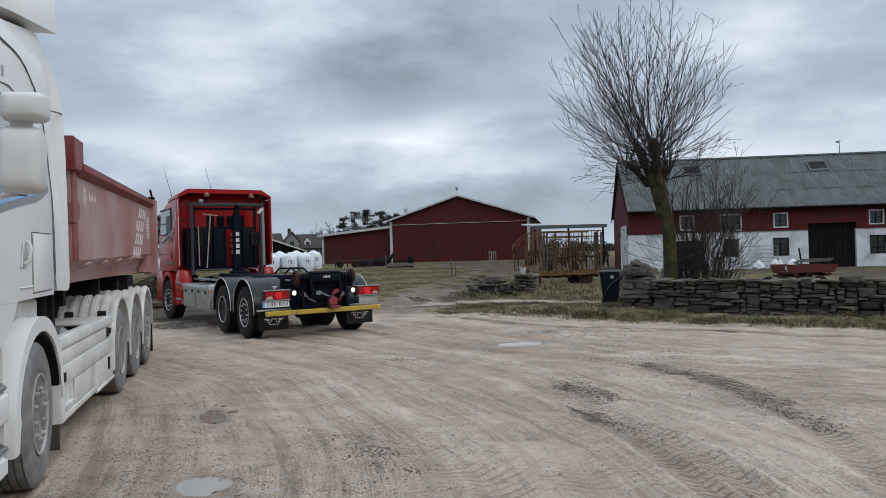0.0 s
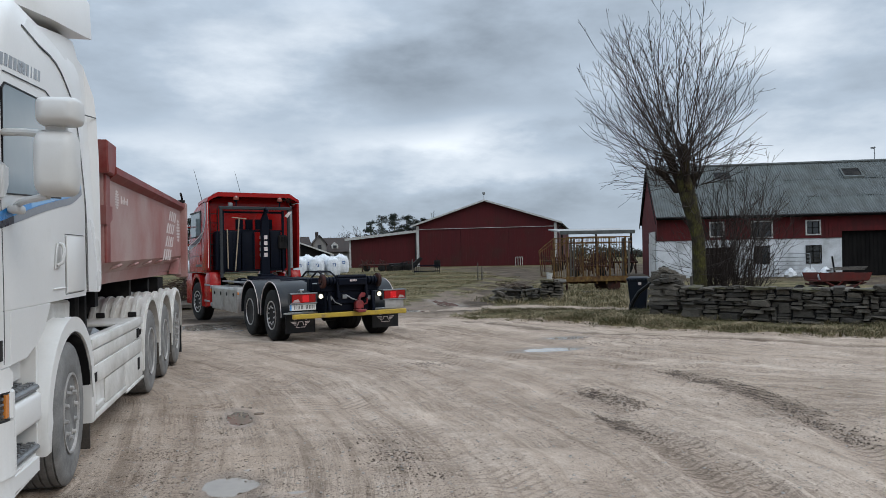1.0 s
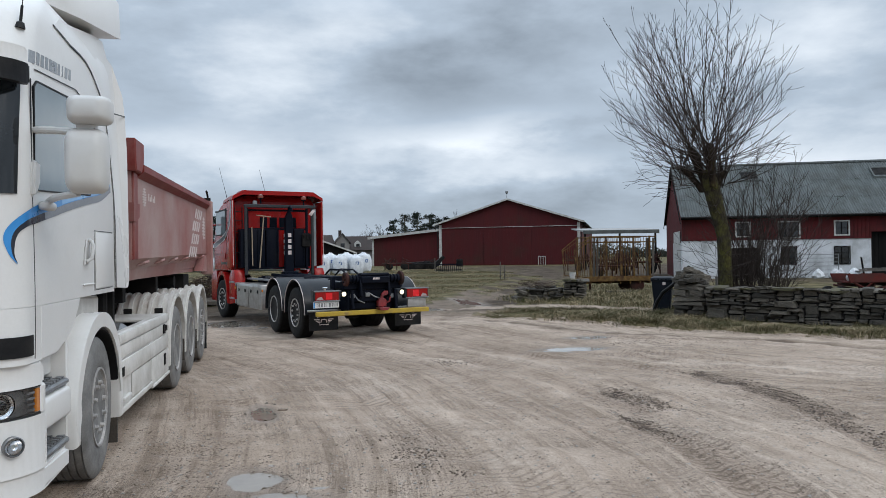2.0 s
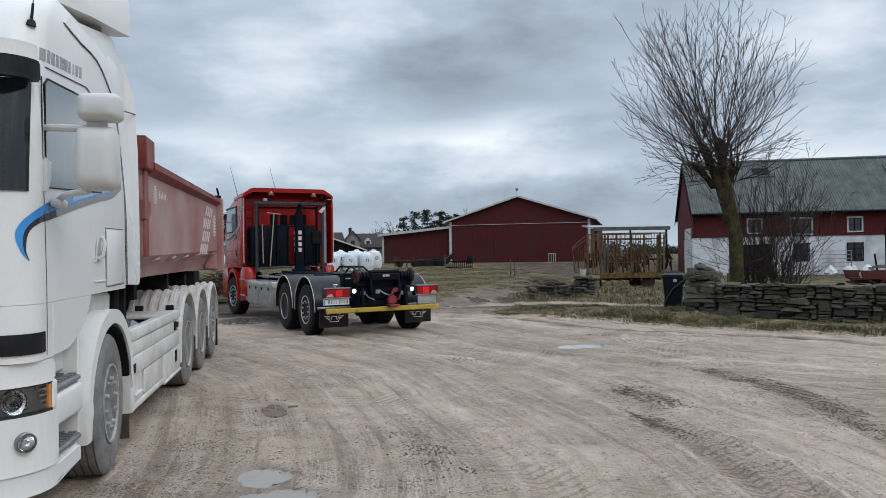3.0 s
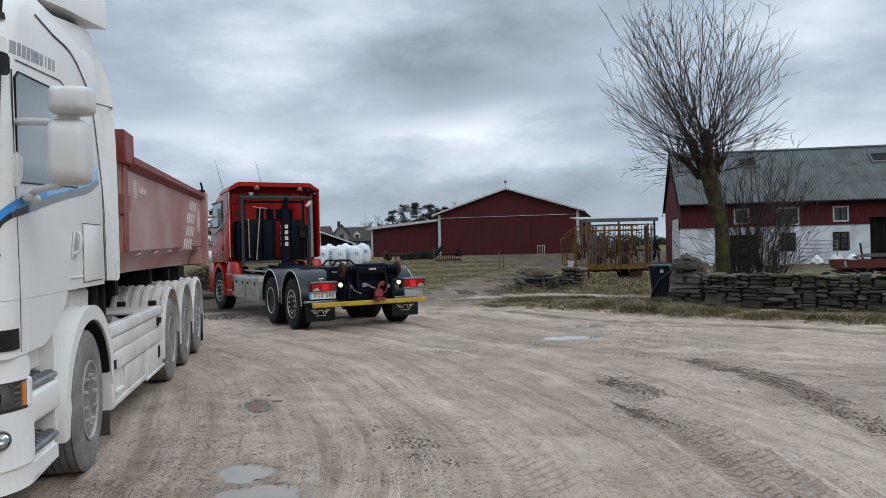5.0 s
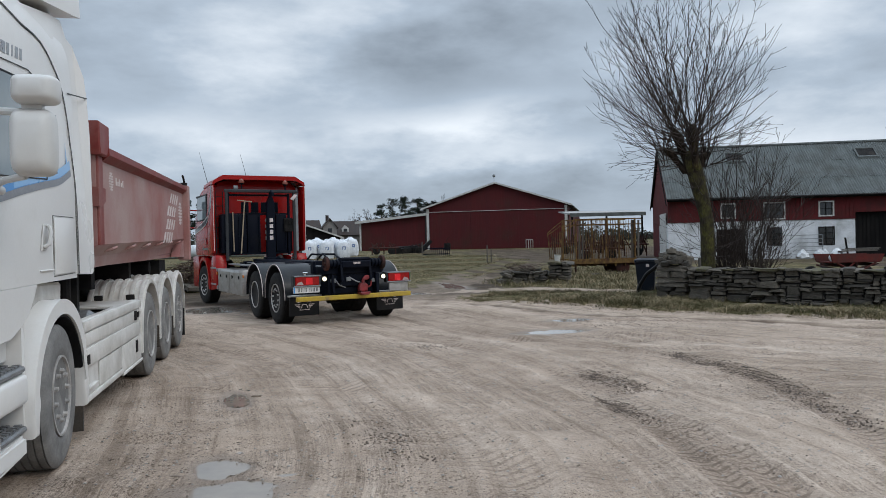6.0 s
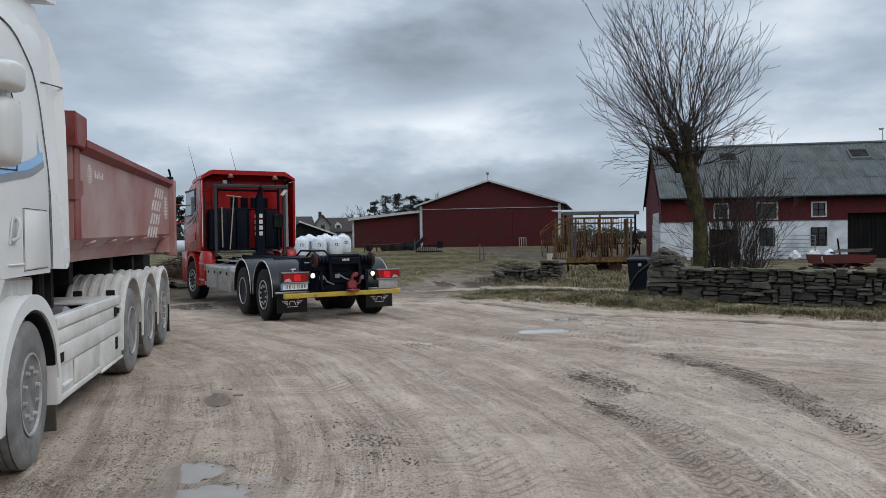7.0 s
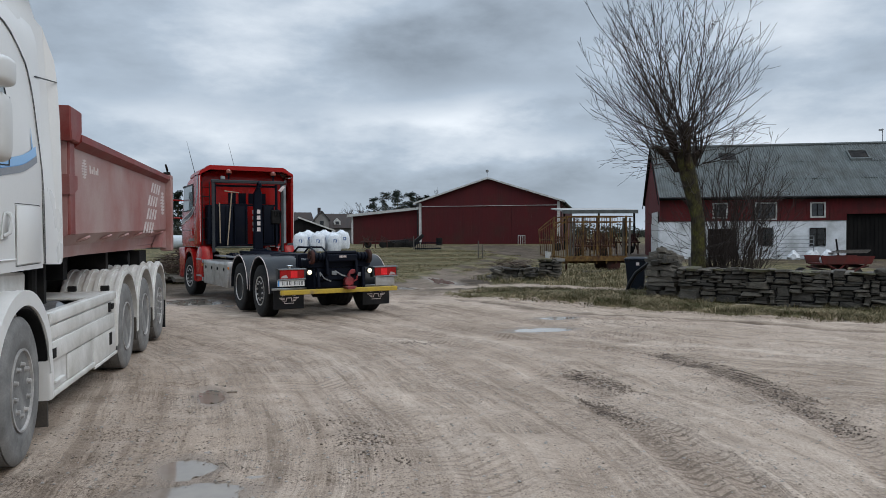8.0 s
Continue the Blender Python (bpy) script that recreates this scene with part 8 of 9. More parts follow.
POLLARDS = (((-0.44, 0.08, 3.25), (-0.80, 0.2, 4.32), 0.10, 0.095), ((-0.36, 0.0, 3.2), (-0.38, 0.05, 4.42), 0.125, 0.105), ((-0.4, -0.1, 3.3), (-0.56, -0.25, 4.10), 0.085, 0.07),
         ((-0.25, 0.08, 3.2), (0.02, 0.15, 3.75), 0.12, 0.09), ((-0.5, 0.15, 3.2), (-0.98, 0.3, 3.85), 0.10, 0.08))
for base, tip, r0, r1 in POLLARDS:
    b = bmesh.new()
    base, tip = Vector(base), Vector(tip)
    rs = []
    for k in range(8):
        t = k / 7
        c, r = base.lerp(tip, t), r0 + (r1 - r0) * t + (0.035 if k in (5, 6) else 0) - (0.03 if k == 7 else 0)
        rs.append([c + Vector((math.cos(a) * r * rnd.uniform(0.82, 1.18), math.sin(a) * r * rnd.uniform(0.82, 1.18), 0)) for a in [2 * math.pi * q / 12 for q in range(12)]])
    loft(b, rs)
    part("limb", b, M_BARK_DARK, TREE, "knobbly dark pollard head", 60)


def whip(st, p, d, length, r, rnd, lift, level, bare=0.2):
    """A shoot that sweeps upwards, with alternate side twigs past its bare foot."""
    step = 0.17 if level == 0 else 0.12
    n = max(3, int(length / step))
    q, d, flip = Vector(p), Vector(d).normalized(), rnd.uniform(0, 6.28)
    pts, rad = [q.copy()], [r]
    for i in range(n):
        t = (i + 1) / n
        d = (d + Vector((rnd.gauss(0, 0.065), rnd.gauss(0, 0.065), lift * (1 - d.z) * 0.13 + rnd.gauss(0, 0.03)))).normalized()
        q = q + d * (length / n)
        pts.append(q.copy())
        rad.append(max(0.0044, r * (1 - 0.80 * t)))
        if level < 2 and t > bare and t < 0.97 and rnd.random() < (0.42 if level == 0 else 0.24):
            side = d.orthogonal().normalized()
            flip += 2.4 + rnd.gauss(0, 0.4)
            side.rotate(Matrix.Rotation(flip, 3, d))
            nd = d + side * rnd.uniform(0.4, 0.85)
            ln = (0.22 + 1.0 * math.sin(math.pi * min(1, t * 1.05)) ** 0.8 * rnd.uniform(0.25, 1.0)) * (1.0 if level == 0 else 0.42)
            whip(st, q, nd, ln, max(0.006, rad[-1] * 0.55), rnd, lift * 0.9, level + 1)
    st.add(pts, rad, 5 if r > 0.02 else 3)


st = Sticks()
rnd = random.Random(12)
HEADS = ((-0.80, 0.2, 4.30), (-0.38, 0.05, 4.40), (-0.56, -0.25, 4.05), (0.02, 0.15, 3.70), (-0.98, 0.3, 3.80), (-0.80, 0.2, 4.0), (-0.38, 0.0, 4.1))
for k in range(128):
    h_ = HEADS[rnd.randrange(7)]
    a = k * 2.39996 + rnd.uniform(-0.35, 0.35)
    up_angle = radians(-4 + 88 * ((k * 37) % 128 + rnd.random()) / 128)
    d = Vector((math.cos(a) * math.cos(up_angle), math.sin(a) * math.cos(up_angle), math.sin(up_angle)))
    d = (d + Vector((-0.08 - 0.10 * math.sin(max(0, up_angle)), 0, 0))).normalized()
    p = Vector(h_) + Vector((d.x * 0.13, d.y * 0.13, rnd.uniform(-0.45, 0.1)))
    whip(st, p, d, (1.62 + 2.35 * math.sin(max(0, up_angle)) ** 1.3) * rnd.uniform(0.85, 1.1), rnd.uniform(0.010, 0.020), rnd, 0.80 + 0.5 * math.sin(max(0, up_angle)), 0)
for k in range(26):
    a = rnd.uniform(0, 6.28)
    whip(st, (-0.1 + 0.22 * math.cos(a), 0.22 * math.sin(a), rnd.uniform(0.8, 2.9)), (math.cos(a), math.sin(a), rnd.uniform(-0.1, 0.5)), rnd.uniform(0.5, 1.5), 0.009, rnd, 0.3, 1)
for k in range(7):
    a = math.pi + rnd.uniform(-0.7, 0.7)
    whip(st, (-0.75, 0.1, rnd.uniform(3.3, 3.8)), (math.cos(a), math.sin(a), rnd.uniform(-0.35, 0.1)), rnd.uniform(1.2, 1.9), 0.012, rnd, 0.25, 0)
for k in range(18):
    a = k * 2.39996
    whip(st, (-0.55 + 0.2 * math.cos(a), 0.15 * math.sin(a), rnd.uniform(3.6, 4.2)), (math.cos(a), math.sin(a), rnd.uniform(-0.05, 0.3)), rnd.uniform(1.5, 2.1), 0.013, rnd, 0.40, 0)
mesh_part("crown", st.mesh("crown"), M_TWIG, TREE, "airy crown of thin bare shoots", 60)

st = Sticks()
rnd = random.Random(77)
THICKET = thing("thicket", pose(10.05, 16.95, ground_at(10, 17) - 0.03), "leafless thicket of thin stems beside the tree", "bush")
for k in range(112):
    st = Sticks()
    p = Vector((rnd.uniform(-0.15, 1.35), rnd.uniform(-0.3, 0.6), 0))
    d = Vector((rnd.uniform(-0.12, 0.32) + (p.x - 0.5) * 0.30, rnd.uniform(-0.2, 0.2), 1))
    whip(st, p, d, rnd.uniform(1.2, 2.4) if k % 3 == 0 else rnd.uniform(2.4, 4.4), rnd.uniform(0.009, 0.020), rnd, 0.16, 0, 0.10)
    mesh_part("stem", st.mesh("stem"), M_TWIG, THICKET, "", 60)

# ---------------------------------------------------------------- cage trailer in the meadow
CAGE = thing("cage_trailer", pose(11.12, 28.9, ground_at(12, 29), 0, 0, -3) @ Matrix.Diagonal((0.82, 1, 1.13, 1)), "rusty yellow steel cage trailer for animals", "trailer")
b = bmesh.new()
box(b, -0.1, 3.25, 0.0, 1.7, 0.40, 0.50, 0.01)
for x in np.linspace(0, 3.15, 7):
    box(b, x - 0.03, x + 0.03, 0.0, 1.7, 0.32, 0.399)
box(b, -0.1, 3.25, -0.04, -0.002, 0.42, 0.60)
part("deck", b, M_RUST, CAGE)
rnd = random.Random(6)
for x, y in ((0, 0), (3.15, 0), (0, 1.65), (3.15, 1.65), (1.6, 0), (1.6, 1.65)):
    b = bmesh.new()
    box(b, x - 0.035, x + 0.035, y - 0.035, y + 0.035, 0.5, 2.08)
    part("post", b, M_RUST, CAGE)
for y in (0.0, 1.65):
    for z in (2.05, 1.85):
        b = bmesh.new()
        tube(b, [(-0.05, y, z), (1.6, y, z + 0.01), (3.5, y, z)], 0.022, 6)
        part("rail", b, M_RUST, CAGE)
    for k in range(22):
        x = 0.1 + k * 0.143
        b = bmesh.new()
        tube(b, [(x, y, 0.5), (x + rnd.uniform(-0.04, 0.04), y + rnd.uniform(-0.03, 0.03), 1.3), (x + rnd.uniform(-0.02, 0.02), y, 2.05)], 0.012, 5)
        part("bar", b, M_RUST, CAGE)
for y in (0.0, 1.65):
    b = bmesh.new()
    tube(b, [(-0.02, y, 2.05), (-0.45, y, 1.82), (-0.85, y, 1.58)], 0.022, 6)
    tube(b, [(-0.02, y, 1.9), (-0.5, y, 1.66), (-0.85, y, 1.52)], 0.018, 6)
    tube(b, [(-0.85, y, 1.58), (-0.72, y, 0.62), (-0.05, y, 0.55)], 0.022, 6)
    for k in range(7):
        x = -0.08 - k * 0.115
        tube(b, [(x, y, 0.56), (x, y, 2.0 + x * 0.53)], 0.011, 5)
    part("ramp_frame", b, M_RUST, CAGE)
b = bmesh.new()
for x in (0.15, 0.32, 2.95, 3.05, 3.3):
    prism(b, [(x, 0.5), (x + 0.10, 0.5), (x + 0.14, 2.0), (x + 0.04, 2.0)], "y", 0.05, 0.08)
part("board", b, M_POST, CAGE)
for y in (0.2, 1.5):
    b = bmesh.new()
    lathe(b, ((-0.08, 0.0), (-0.08, 0.24), (-0.06, 0.30), (0.06, 0.30), (0.08, 0.24), (0.08, 0.0)), (0, 0, 0), (0, 1, 0), 20)
    part("wheel", b, M_RUST_DARK, CAGE).matrix_local = Matrix.Translation((2.55, y, 0.27)) @ Matrix.Diagonal((1 / 0.82, 1, 1 / 1.13, 1))
b = bmesh.new()
tube(b, [(3.25, 0.8, 0.42), (4.0, 0.82, 0.42), (4.3, 0.82, 0.1)], 0.05, 6)
tube(b, [(0.3, 0.8, 0.36), (0.3, 0.8, 0.0)], 0.05, 6)
part("drawbar", b, M_RUST_DARK, CAGE)
b = bmesh.new()
box(b, 11.6, 12.9, 29.9 - 1.5, 28.6, 0.03, 0.09)
tagged(part("plank", b, M_POST), "grey weathered plank lying in the grass", "plank")

# ---------------------------------------------------------------- small red farm wagon behind the stone wall
WAG = thing("farm_wagon", pose(15.9, 20.0, ground_at(16, 20), 0, 0, -4), "small red wooden farm wagon loaded with scraps", "wagon")
b = bmesh.new()
box(b, 0.02, 1.66, 0.021, 0.779, 0.60, 0.65, 0.006)
part("bed", b, M_WAGON, WAG)
for y0, y1 in ((-0.02, 0.02), (0.78, 0.82)):
    b = bmesh.new()
    prism(b, [(0.0, 0.62), (1.66, 0.62), (1.78, 0.86), (-0.10, 0.89)], "y", y0, y1)
    part("side_board", b, M_WAGON, WAG)
b = bmesh.new()
for x0, z0, x1, z1 in ((0.15, 0.60, 0.75, 0.32), (0.75, 0.60, 0.35, 0.30), (0.95, 0.32, 1.5, 0.60), (0.3, 0.32, 1.5, 0.32)):
    tube(b, [(x0, 0.02, z0), (x1, 0.02, z1)], 0.028, 6)
part("brace", b, M_WAGON, WAG)
for k in range(3):
    b = bmesh.new()
    z = 0.95 + 0.035 * k
    prism(b, [(0.35 + 0.2 * k, 0.1 + 0.1 * k), (1.75 + 0.1 * k, 0.25 + 0.06 * k), (1.73 + 0.1 * k, 0.37 + 0.06 * k), (0.33 + 0.2 * k, 0.22 + 0.1 * k)], "z", z, z + 0.03)
    part("plank", b, M_POST, WAG)
b = bmesh.new()
for x in (0.3, 0.9, 1.5):
    box(b, x - 0.03, x + 0.03, 0.1, 1.0, 0.48, 0.579)
tube(b, [(0.0, 0.05, 0.9), (0.35, 0.05, 0.45), (0.9, 0.05, 0.42), (1.6, 0.05, 0.55)], 0.025, 6)
tube(b, [(-0.35, 0.3, 0.55), (0.1, 0.3, 0.45), (0.9, 0.3, 0.30)], 0.03, 6)
box(b, 0.85, 0.95, 0.3, 0.8, 0.05, 0.5)
part("undercarriage", b, M_RUST_DARK, WAG)
for x in (-0.25, 1.2):
    for y in (0.1, 0.72):
        b = bmesh.new()
        lathe(b, ((-0.06, 0.0), (-0.06, 0.2), (-0.04, 0.25), (0.04, 0.25), (0.06, 0.2), (0.06, 0.0)), (x, y, 0.25), (0, 1, 0), 18)
        part("wheel", b, M_TYRE, WAG)


def sack(m, r, h, label, seed, material=None):
    rn = random.Random(seed)
    b = bmesh.new()
    rs = []
    for k, (t, w) in enumerate(((0, 0.8), (0.1, 1.0), (0.25, 1.08), (0.4, 1.0), (0.55, 0.92), (0.7, 0.72), (0.85, 0.5), (1.0, 0.2))):
        rs.append([Vector((r * w * math.cos(a) * rn.uniform(0.78, 1.18), r * 0.8 * w * math.sin(a) * rn.uniform(0.78, 1.18), h * t + rn.uniform(-0.09, 0.09) * h)) for a in [2 * math.pi * q / 18 for q in range(18)]])
    loft(b, rs)
    ob = part("sack", b, material or M_SACK, None, "", 25)
    ob.matrix_world = m
    return tagged(ob, label, "sack")


sack(pose(16.3, 20.3, ground_at(16, 20) + 0.64), 0.22, 0.42, "crumpled white plastic sack on the wagon", 2)
sack(pose(16.9, 20.4, ground_at(16, 20) + 0.64), 0.26, 0.2, "flattened pale sack on the wagon", 3)
bl = planar((33.3, 38.8, 0.0), -22)
for k, (u, r) in enumerate(((-3.3, 0.36), (-2.35, 0.38), (-2.05, 0.26))):
    p = bl @ Vector((u, -1.2, 0))
    sack(pose(p.x, p.y, ground_at(p.x, p.y)), r, 0.55, "white plastic sack by the barn wall", 10 + k)
GATE_T = thing("field_gate", bl @ pose(-4.2, -0.9, 0), "grey tubular steel gate leaning by the barn wall", "gate")
for z in (0.22, 0.46, 0.70, 0.94, 1.18, 1.40):
    b = bmesh.new()
    tube(b, [(0, 0, z), (2.12, 0, z)], 0.018, 6)
    part("rail", b, M_GALV, GATE_T)
for x in (0.0, 2.12):
    b = bmesh.new()
    tube(b, [(x, 0, -0.05), (x, 0, 1.42)], 0.028, 6)
    part("post", b, M_GALV, GATE_T)
b = bmesh.new()
prism(b, [(-0.55, -0.02), (-0.45, -0.02), (-0.62, 1.2), (-0.70, 1.2)], "y", -0.45, -0.38)
ob = part("leaning_board", b, M_DARK_WOOD)
ob.matrix_world = bl
tagged(ob, "dark board leaning on the limewashed wall", "board")

# ---------------------------------------------------------------- white bulk bags, silage tube, brushwood heap
def bulk_bag(m, seed):
    rn = random.Random(seed)
    t = thing("bulk_bag", m, "full white woven bulk bag with blue print", "bag", "bulk bags beside the lean-to")
    b = bmesh.new()
    rs = []
    for z, w in ((0.0, 0.88), (0.08, 1.0), (0.45, 1.08), (0.9, 1.07), (1.14, 1.02), (1.28, 0.92), (1.38, 0.72), (1.44, 0.42), (1.52, 0.26), (1.57, 0.2)):
        ring = []
        for q in range(20):
            a = 2 * math.pi * q / 20
            c, s_ = math.cos(a), math.sin(a)
            ring.append(Vector((0.56 * w * math.copysign(abs(c) ** 0.6, c) * rn.uniform(0.92, 1.07), 0.56 * w * math.copysign(abs(s_) ** 0.6, s_) * rn.uniform(0.92, 1.07), z + rn.uniform(-0.05, 0.05))))
        rs.append(ring)
    loft(b, rs)
    part("sack", b, M_BAG, t, "", 35)
    for sx in (-1, 1):
        for sy in (-1, 1):
            b = bmesh.new()
            tube(b, [(sx * 0.46, sy * 0.46, 1.08), (sx * 0.36, sy * 0.40, 1.38), (sx * 0.28, sy * 0.34, 1.36), (sx * 0.34, sy * 0.46, 1.10)], 0.025, 5)
            part("lifting_loop", b, M_BAG, t)
    b = bmesh.new()
    box(b, -0.13, 0.13, -0.612, -0.600, 0.72, 0.98)
    pr = part("print", b, M_BAG_BLUE, t)
    b = bmesh.new()
    box(b, -0.06, 0.06, -0.616, -0.613, 0.80, 0.90)
    part("print_centre", b, M_BAG, pr)
    return t


for k, (x, y) in enumerate(((1.55, 60.2), (2.85, 60.0), (4.15, 60.3), (2.2, 61.6), (3.5, 61.5), (4.9, 61.7))):
    bulk_bag(pose(x, y, ground_at(x, y) - 0.02, 0, 0, -4 + k * 5), k)

b = bmesh.new()
rn = random.Random(4)
rs = []
for k in range(40):
    x = -26 + k * 0.68
    r = 0.62 + 0.03 * math.sin(k * 1.9) + rn.uniform(-0.015, 0.015)
    rs.append([Vector((x, r * math.cos(a), max(0.0, 0.60 + r * math.sin(a)))) for a in [2 * math.pi * q / 16 for q in range(16)]])
loft(b, rs)
ob = part("silage_tube", b, M_FILM, None, "", 60)
ob.matrix_world = pose(0, 70, ground_at(-6, 70) - 0.02)
tagged(ob, "long white film-wrapped silage bale tube lying on grass", "silage tube")

st = Sticks()
rn = random.Random(15)
for k in range(520):
    u = rn.gauss(0, 0.85)
    p = Vector((u, rn.gauss(0, 0.5), 0.15 + max(0.0, 1.05 - abs(u) * 0.55) * rn.random()))
    a = rn.uniform(0, 6.28)
    d = Vector((math.cos(a), math.sin(a) * 0.6, rn.uniform(-0.12, 0.38))).normalized() * rn.uniform(0.5, 1.3)
    st.add([p - d * 0.5, p + Vector((0, 0, 0.04)), p + d * 0.5], [0.012, 0.010, 0.004], 3)
HEAP = thing("brushwood_heap", pose(-3.55, 27.2, ground_at(-3.5, 27.2)), "heap of cut brown brushwood", "brush heap")
tagged(mesh_part("brushwood", st.mesh("brushwood"), M_BRUSH, HEAP, "", 60), kind="stuff")
RUIN2 = thing("low_rubble_wall", pose(-6.5, 26.4, ground_at(-4, 26.4), 0, 0, 3), "low line of tumbled grey stones in the grass", "wall", kind="structure")
random.seed(17)
for k in range(60):
    stone(RUIN2, random.choice(STONES), random.uniform(0, 5.2), random.uniform(-0.3, 0.3), random.uniform(0.02, 0.32), random.uniform(0.2, 0.5), random.uniform(0.2, 0.4), random.uniform(0.07, 0.14), random.uniform(0, 180), random.uniform(-18, 18))


# ---------------------------------------------------------------- farm machinery in front of the hall and beyond the cage
def machine(name, m, seed, size, count, material, label):
    rn = random.Random(seed)
    t = thing(name, m, label, "machine")
    w, d, h = size
    b = bmesh.new()
    tube(b, [(0, 0, h * 0.5), (w, 0, h * 0.5)], 0.06, 6)
    tube(b, [(0, d, h * 0.5), (w, d, h * 0.5)], 0.06, 6)
    for x in (0.05, w * 0.5, w - 0.05):
        tube(b, [(x, 0, h * 0.5), (x, d, h * 0.5)], 0.05, 6)
        tube(b, [(x, d * 0.5, 0.0), (x, d * 0.5, h * 0.55)], 0.05, 6)
    part("frame", b, material, t)
    for k in range(count):
        x, y = rn.uniform(0, w), rn.uniform(0, d)
        b = bmesh.new()
        tube(b, [(x, y, h * 0.5), (x + rn.uniform(-0.3, 0.3), y + rn.uniform(-0.2, 0.2), h * rn.uniform(0.6, 1.0)), (x + rn.uniform(-0.5, 0.5), y, h * rn.uniform(0.0, 0.7))], rn.uniform(0.02, 0.05), 6)
        part("tine", b, material, t)
    for x in (w * 0.2, w * 0.8):
        b = bmesh.new()
        lathe(b, ((-0.07, 0.0), (-0.07, 0.26), (-0.05, 0.32), (0.05, 0.32), (0.07, 0.26), (0.07, 0.0)), (x, d * 0.5, 0.31), (0, 1, 0), 16)
        part("wheel", b, M_TYRE, t)
    return t


for name, x, y, rz, seed, size, count, m_, label in (
        ("cultivator", 7.0, 63, 8, 1, (2.2, 1.4, 1.1), 22, M_RUST_DARK, "old brown cultivator with tangled tines on grass"),
        ("seed_drill", 9.7, 64, 0, 2, (1.9, 1.2, 0.9), 14, M_UNDER, "dark seed drill parked before the hall"),
        ("harrow", 19.3, 48, -14, 3, (3.0, 1.8, 1.5), 44, M_RUST_DARK, "rusty red harrow beyond the cage trailer"),
        ("plough", 22.0, 50, -20, 4, (3.2, 1.6, 1.7), 44, M_RUST_DARK, "rusty plough frame beyond the cage trailer"),
        ("hay_rake", 20.2, 54, 4, 5, (5.0, 1.8, 1.7), 60, M_RUST_DARK, "rusty red hay rake with bent tines")):
    machine(name, pose(x, y, ground_at(x, y), 0, 0, rz), seed, size, count, m_, label)
b = bmesh.new()
prism(b, [(0, 0.15), (2.2, 0.15), (2.3, 0.85), (0.15, 0.75)], "y", 0, 1.2, 0.03)
ob = part("loader_bucket", b, M_UNDER)
ob.matrix_world = pose(9.0, 65.5, ground_at(9, 65) - 0.15)
tagged(ob, "black steel loader bucket on the grass", "loader bucket")
b = bmesh.new()
prism(b, [(0, 0), (0.5, 0.2), (1.25, 1.05), (1.05, 1.2), (0.2, 0.5), (-0.3, 0.4)], "y", 0, 0.5, 0.02)
ob = part("plough_share", b, M_UNDER)
ob.matrix_world = pose(11.4, 65.5, ground_at(11, 65) - 0.02)
tagged(ob, "dark plough share pointing upwards", "plough share")
FRM = thing("feed_rack", pose(10.7, 60.0, ground_at(11, 60), 0, 0, -12), "low black slatted feed rack on grass", "rack")
for z in (0.16, 0.62):
    b = bmesh.new()
    box(b, 0, 2.15, -0.03, 0.03, z - 0.04, z + 0.04)
    part("rail", b, M_GEAR, FRM)
for k in range(14):
    b = bmesh.new()
    box(b, 0.04 + k * 0.16, 0.09 + k * 0.16, -0.025, 0.025, 0.0, 0.70)
    part("slat", b, M_GEAR, FRM)
b = bmesh.new()
lathe(b, ((0, 0.33), (0.28, 0.35), (0.30, 0.36), (0.58, 0.34), (0.62, 0.36), (0.78, 0.33), (0.78, 0.0)), (0, 0, 0), (0, 0, 1), 18)
tube(b, [(0.1, 0, 0.78), (-0.1, 0.1, 1.05), (0.25, 0.05, 1.45)], 0.025, 5)
ob = part("drum", b, M_UNDER)
ob.matrix_world = pose(16.6, 77, ground_at(16.6, 77) - 0.02)
tagged(ob, "dark steel drum beside the hall wall", "drum")
for x, y, h in ((12.5, 47.2, 1.15), (12.75, 47.1, 0.95), (10.9, 61.5, 1.0)):
    b = bmesh.new()
    cyl(b, (x, y, ground_at(x, y) - 0.1), (x, y, ground_at(x, y) + h), 0.045, 0.04, 8)
    tagged(part("fence_post", b, M_POST), "thin weathered wooden stake standing in grass", "post", "stakes in the field")

# open shed behind the cage
SHED = thing("open_shed", pose(23.9, 60, ground_at(25, 60) - 0.3, 0, 0, -10), "low open shed with a long grey roof edge", "shed", kind="structure")
b = bmesh.new()
prism(b, [(0, 3.55), (5, 3.9), (5, 4.0), (0, 3.68)], "x", -0.3, 6.3)
part("roof", b, M_ROOF_LIGHT, SHED)
b = bmesh.new()
box(b, -0.3, 6.3, -0.06, -0.004, 3.36, 3.66)
part("fascia", b, M_ROOF, SHED)
for x in (-0.1, 2.9, 6.0):
    b = bmesh.new()
    box(b, x - 0.07, x + 0.07, 0.05, 0.2, -0.3, 3.5)
    part("post", b, M_DARK_WOOD, SHED)


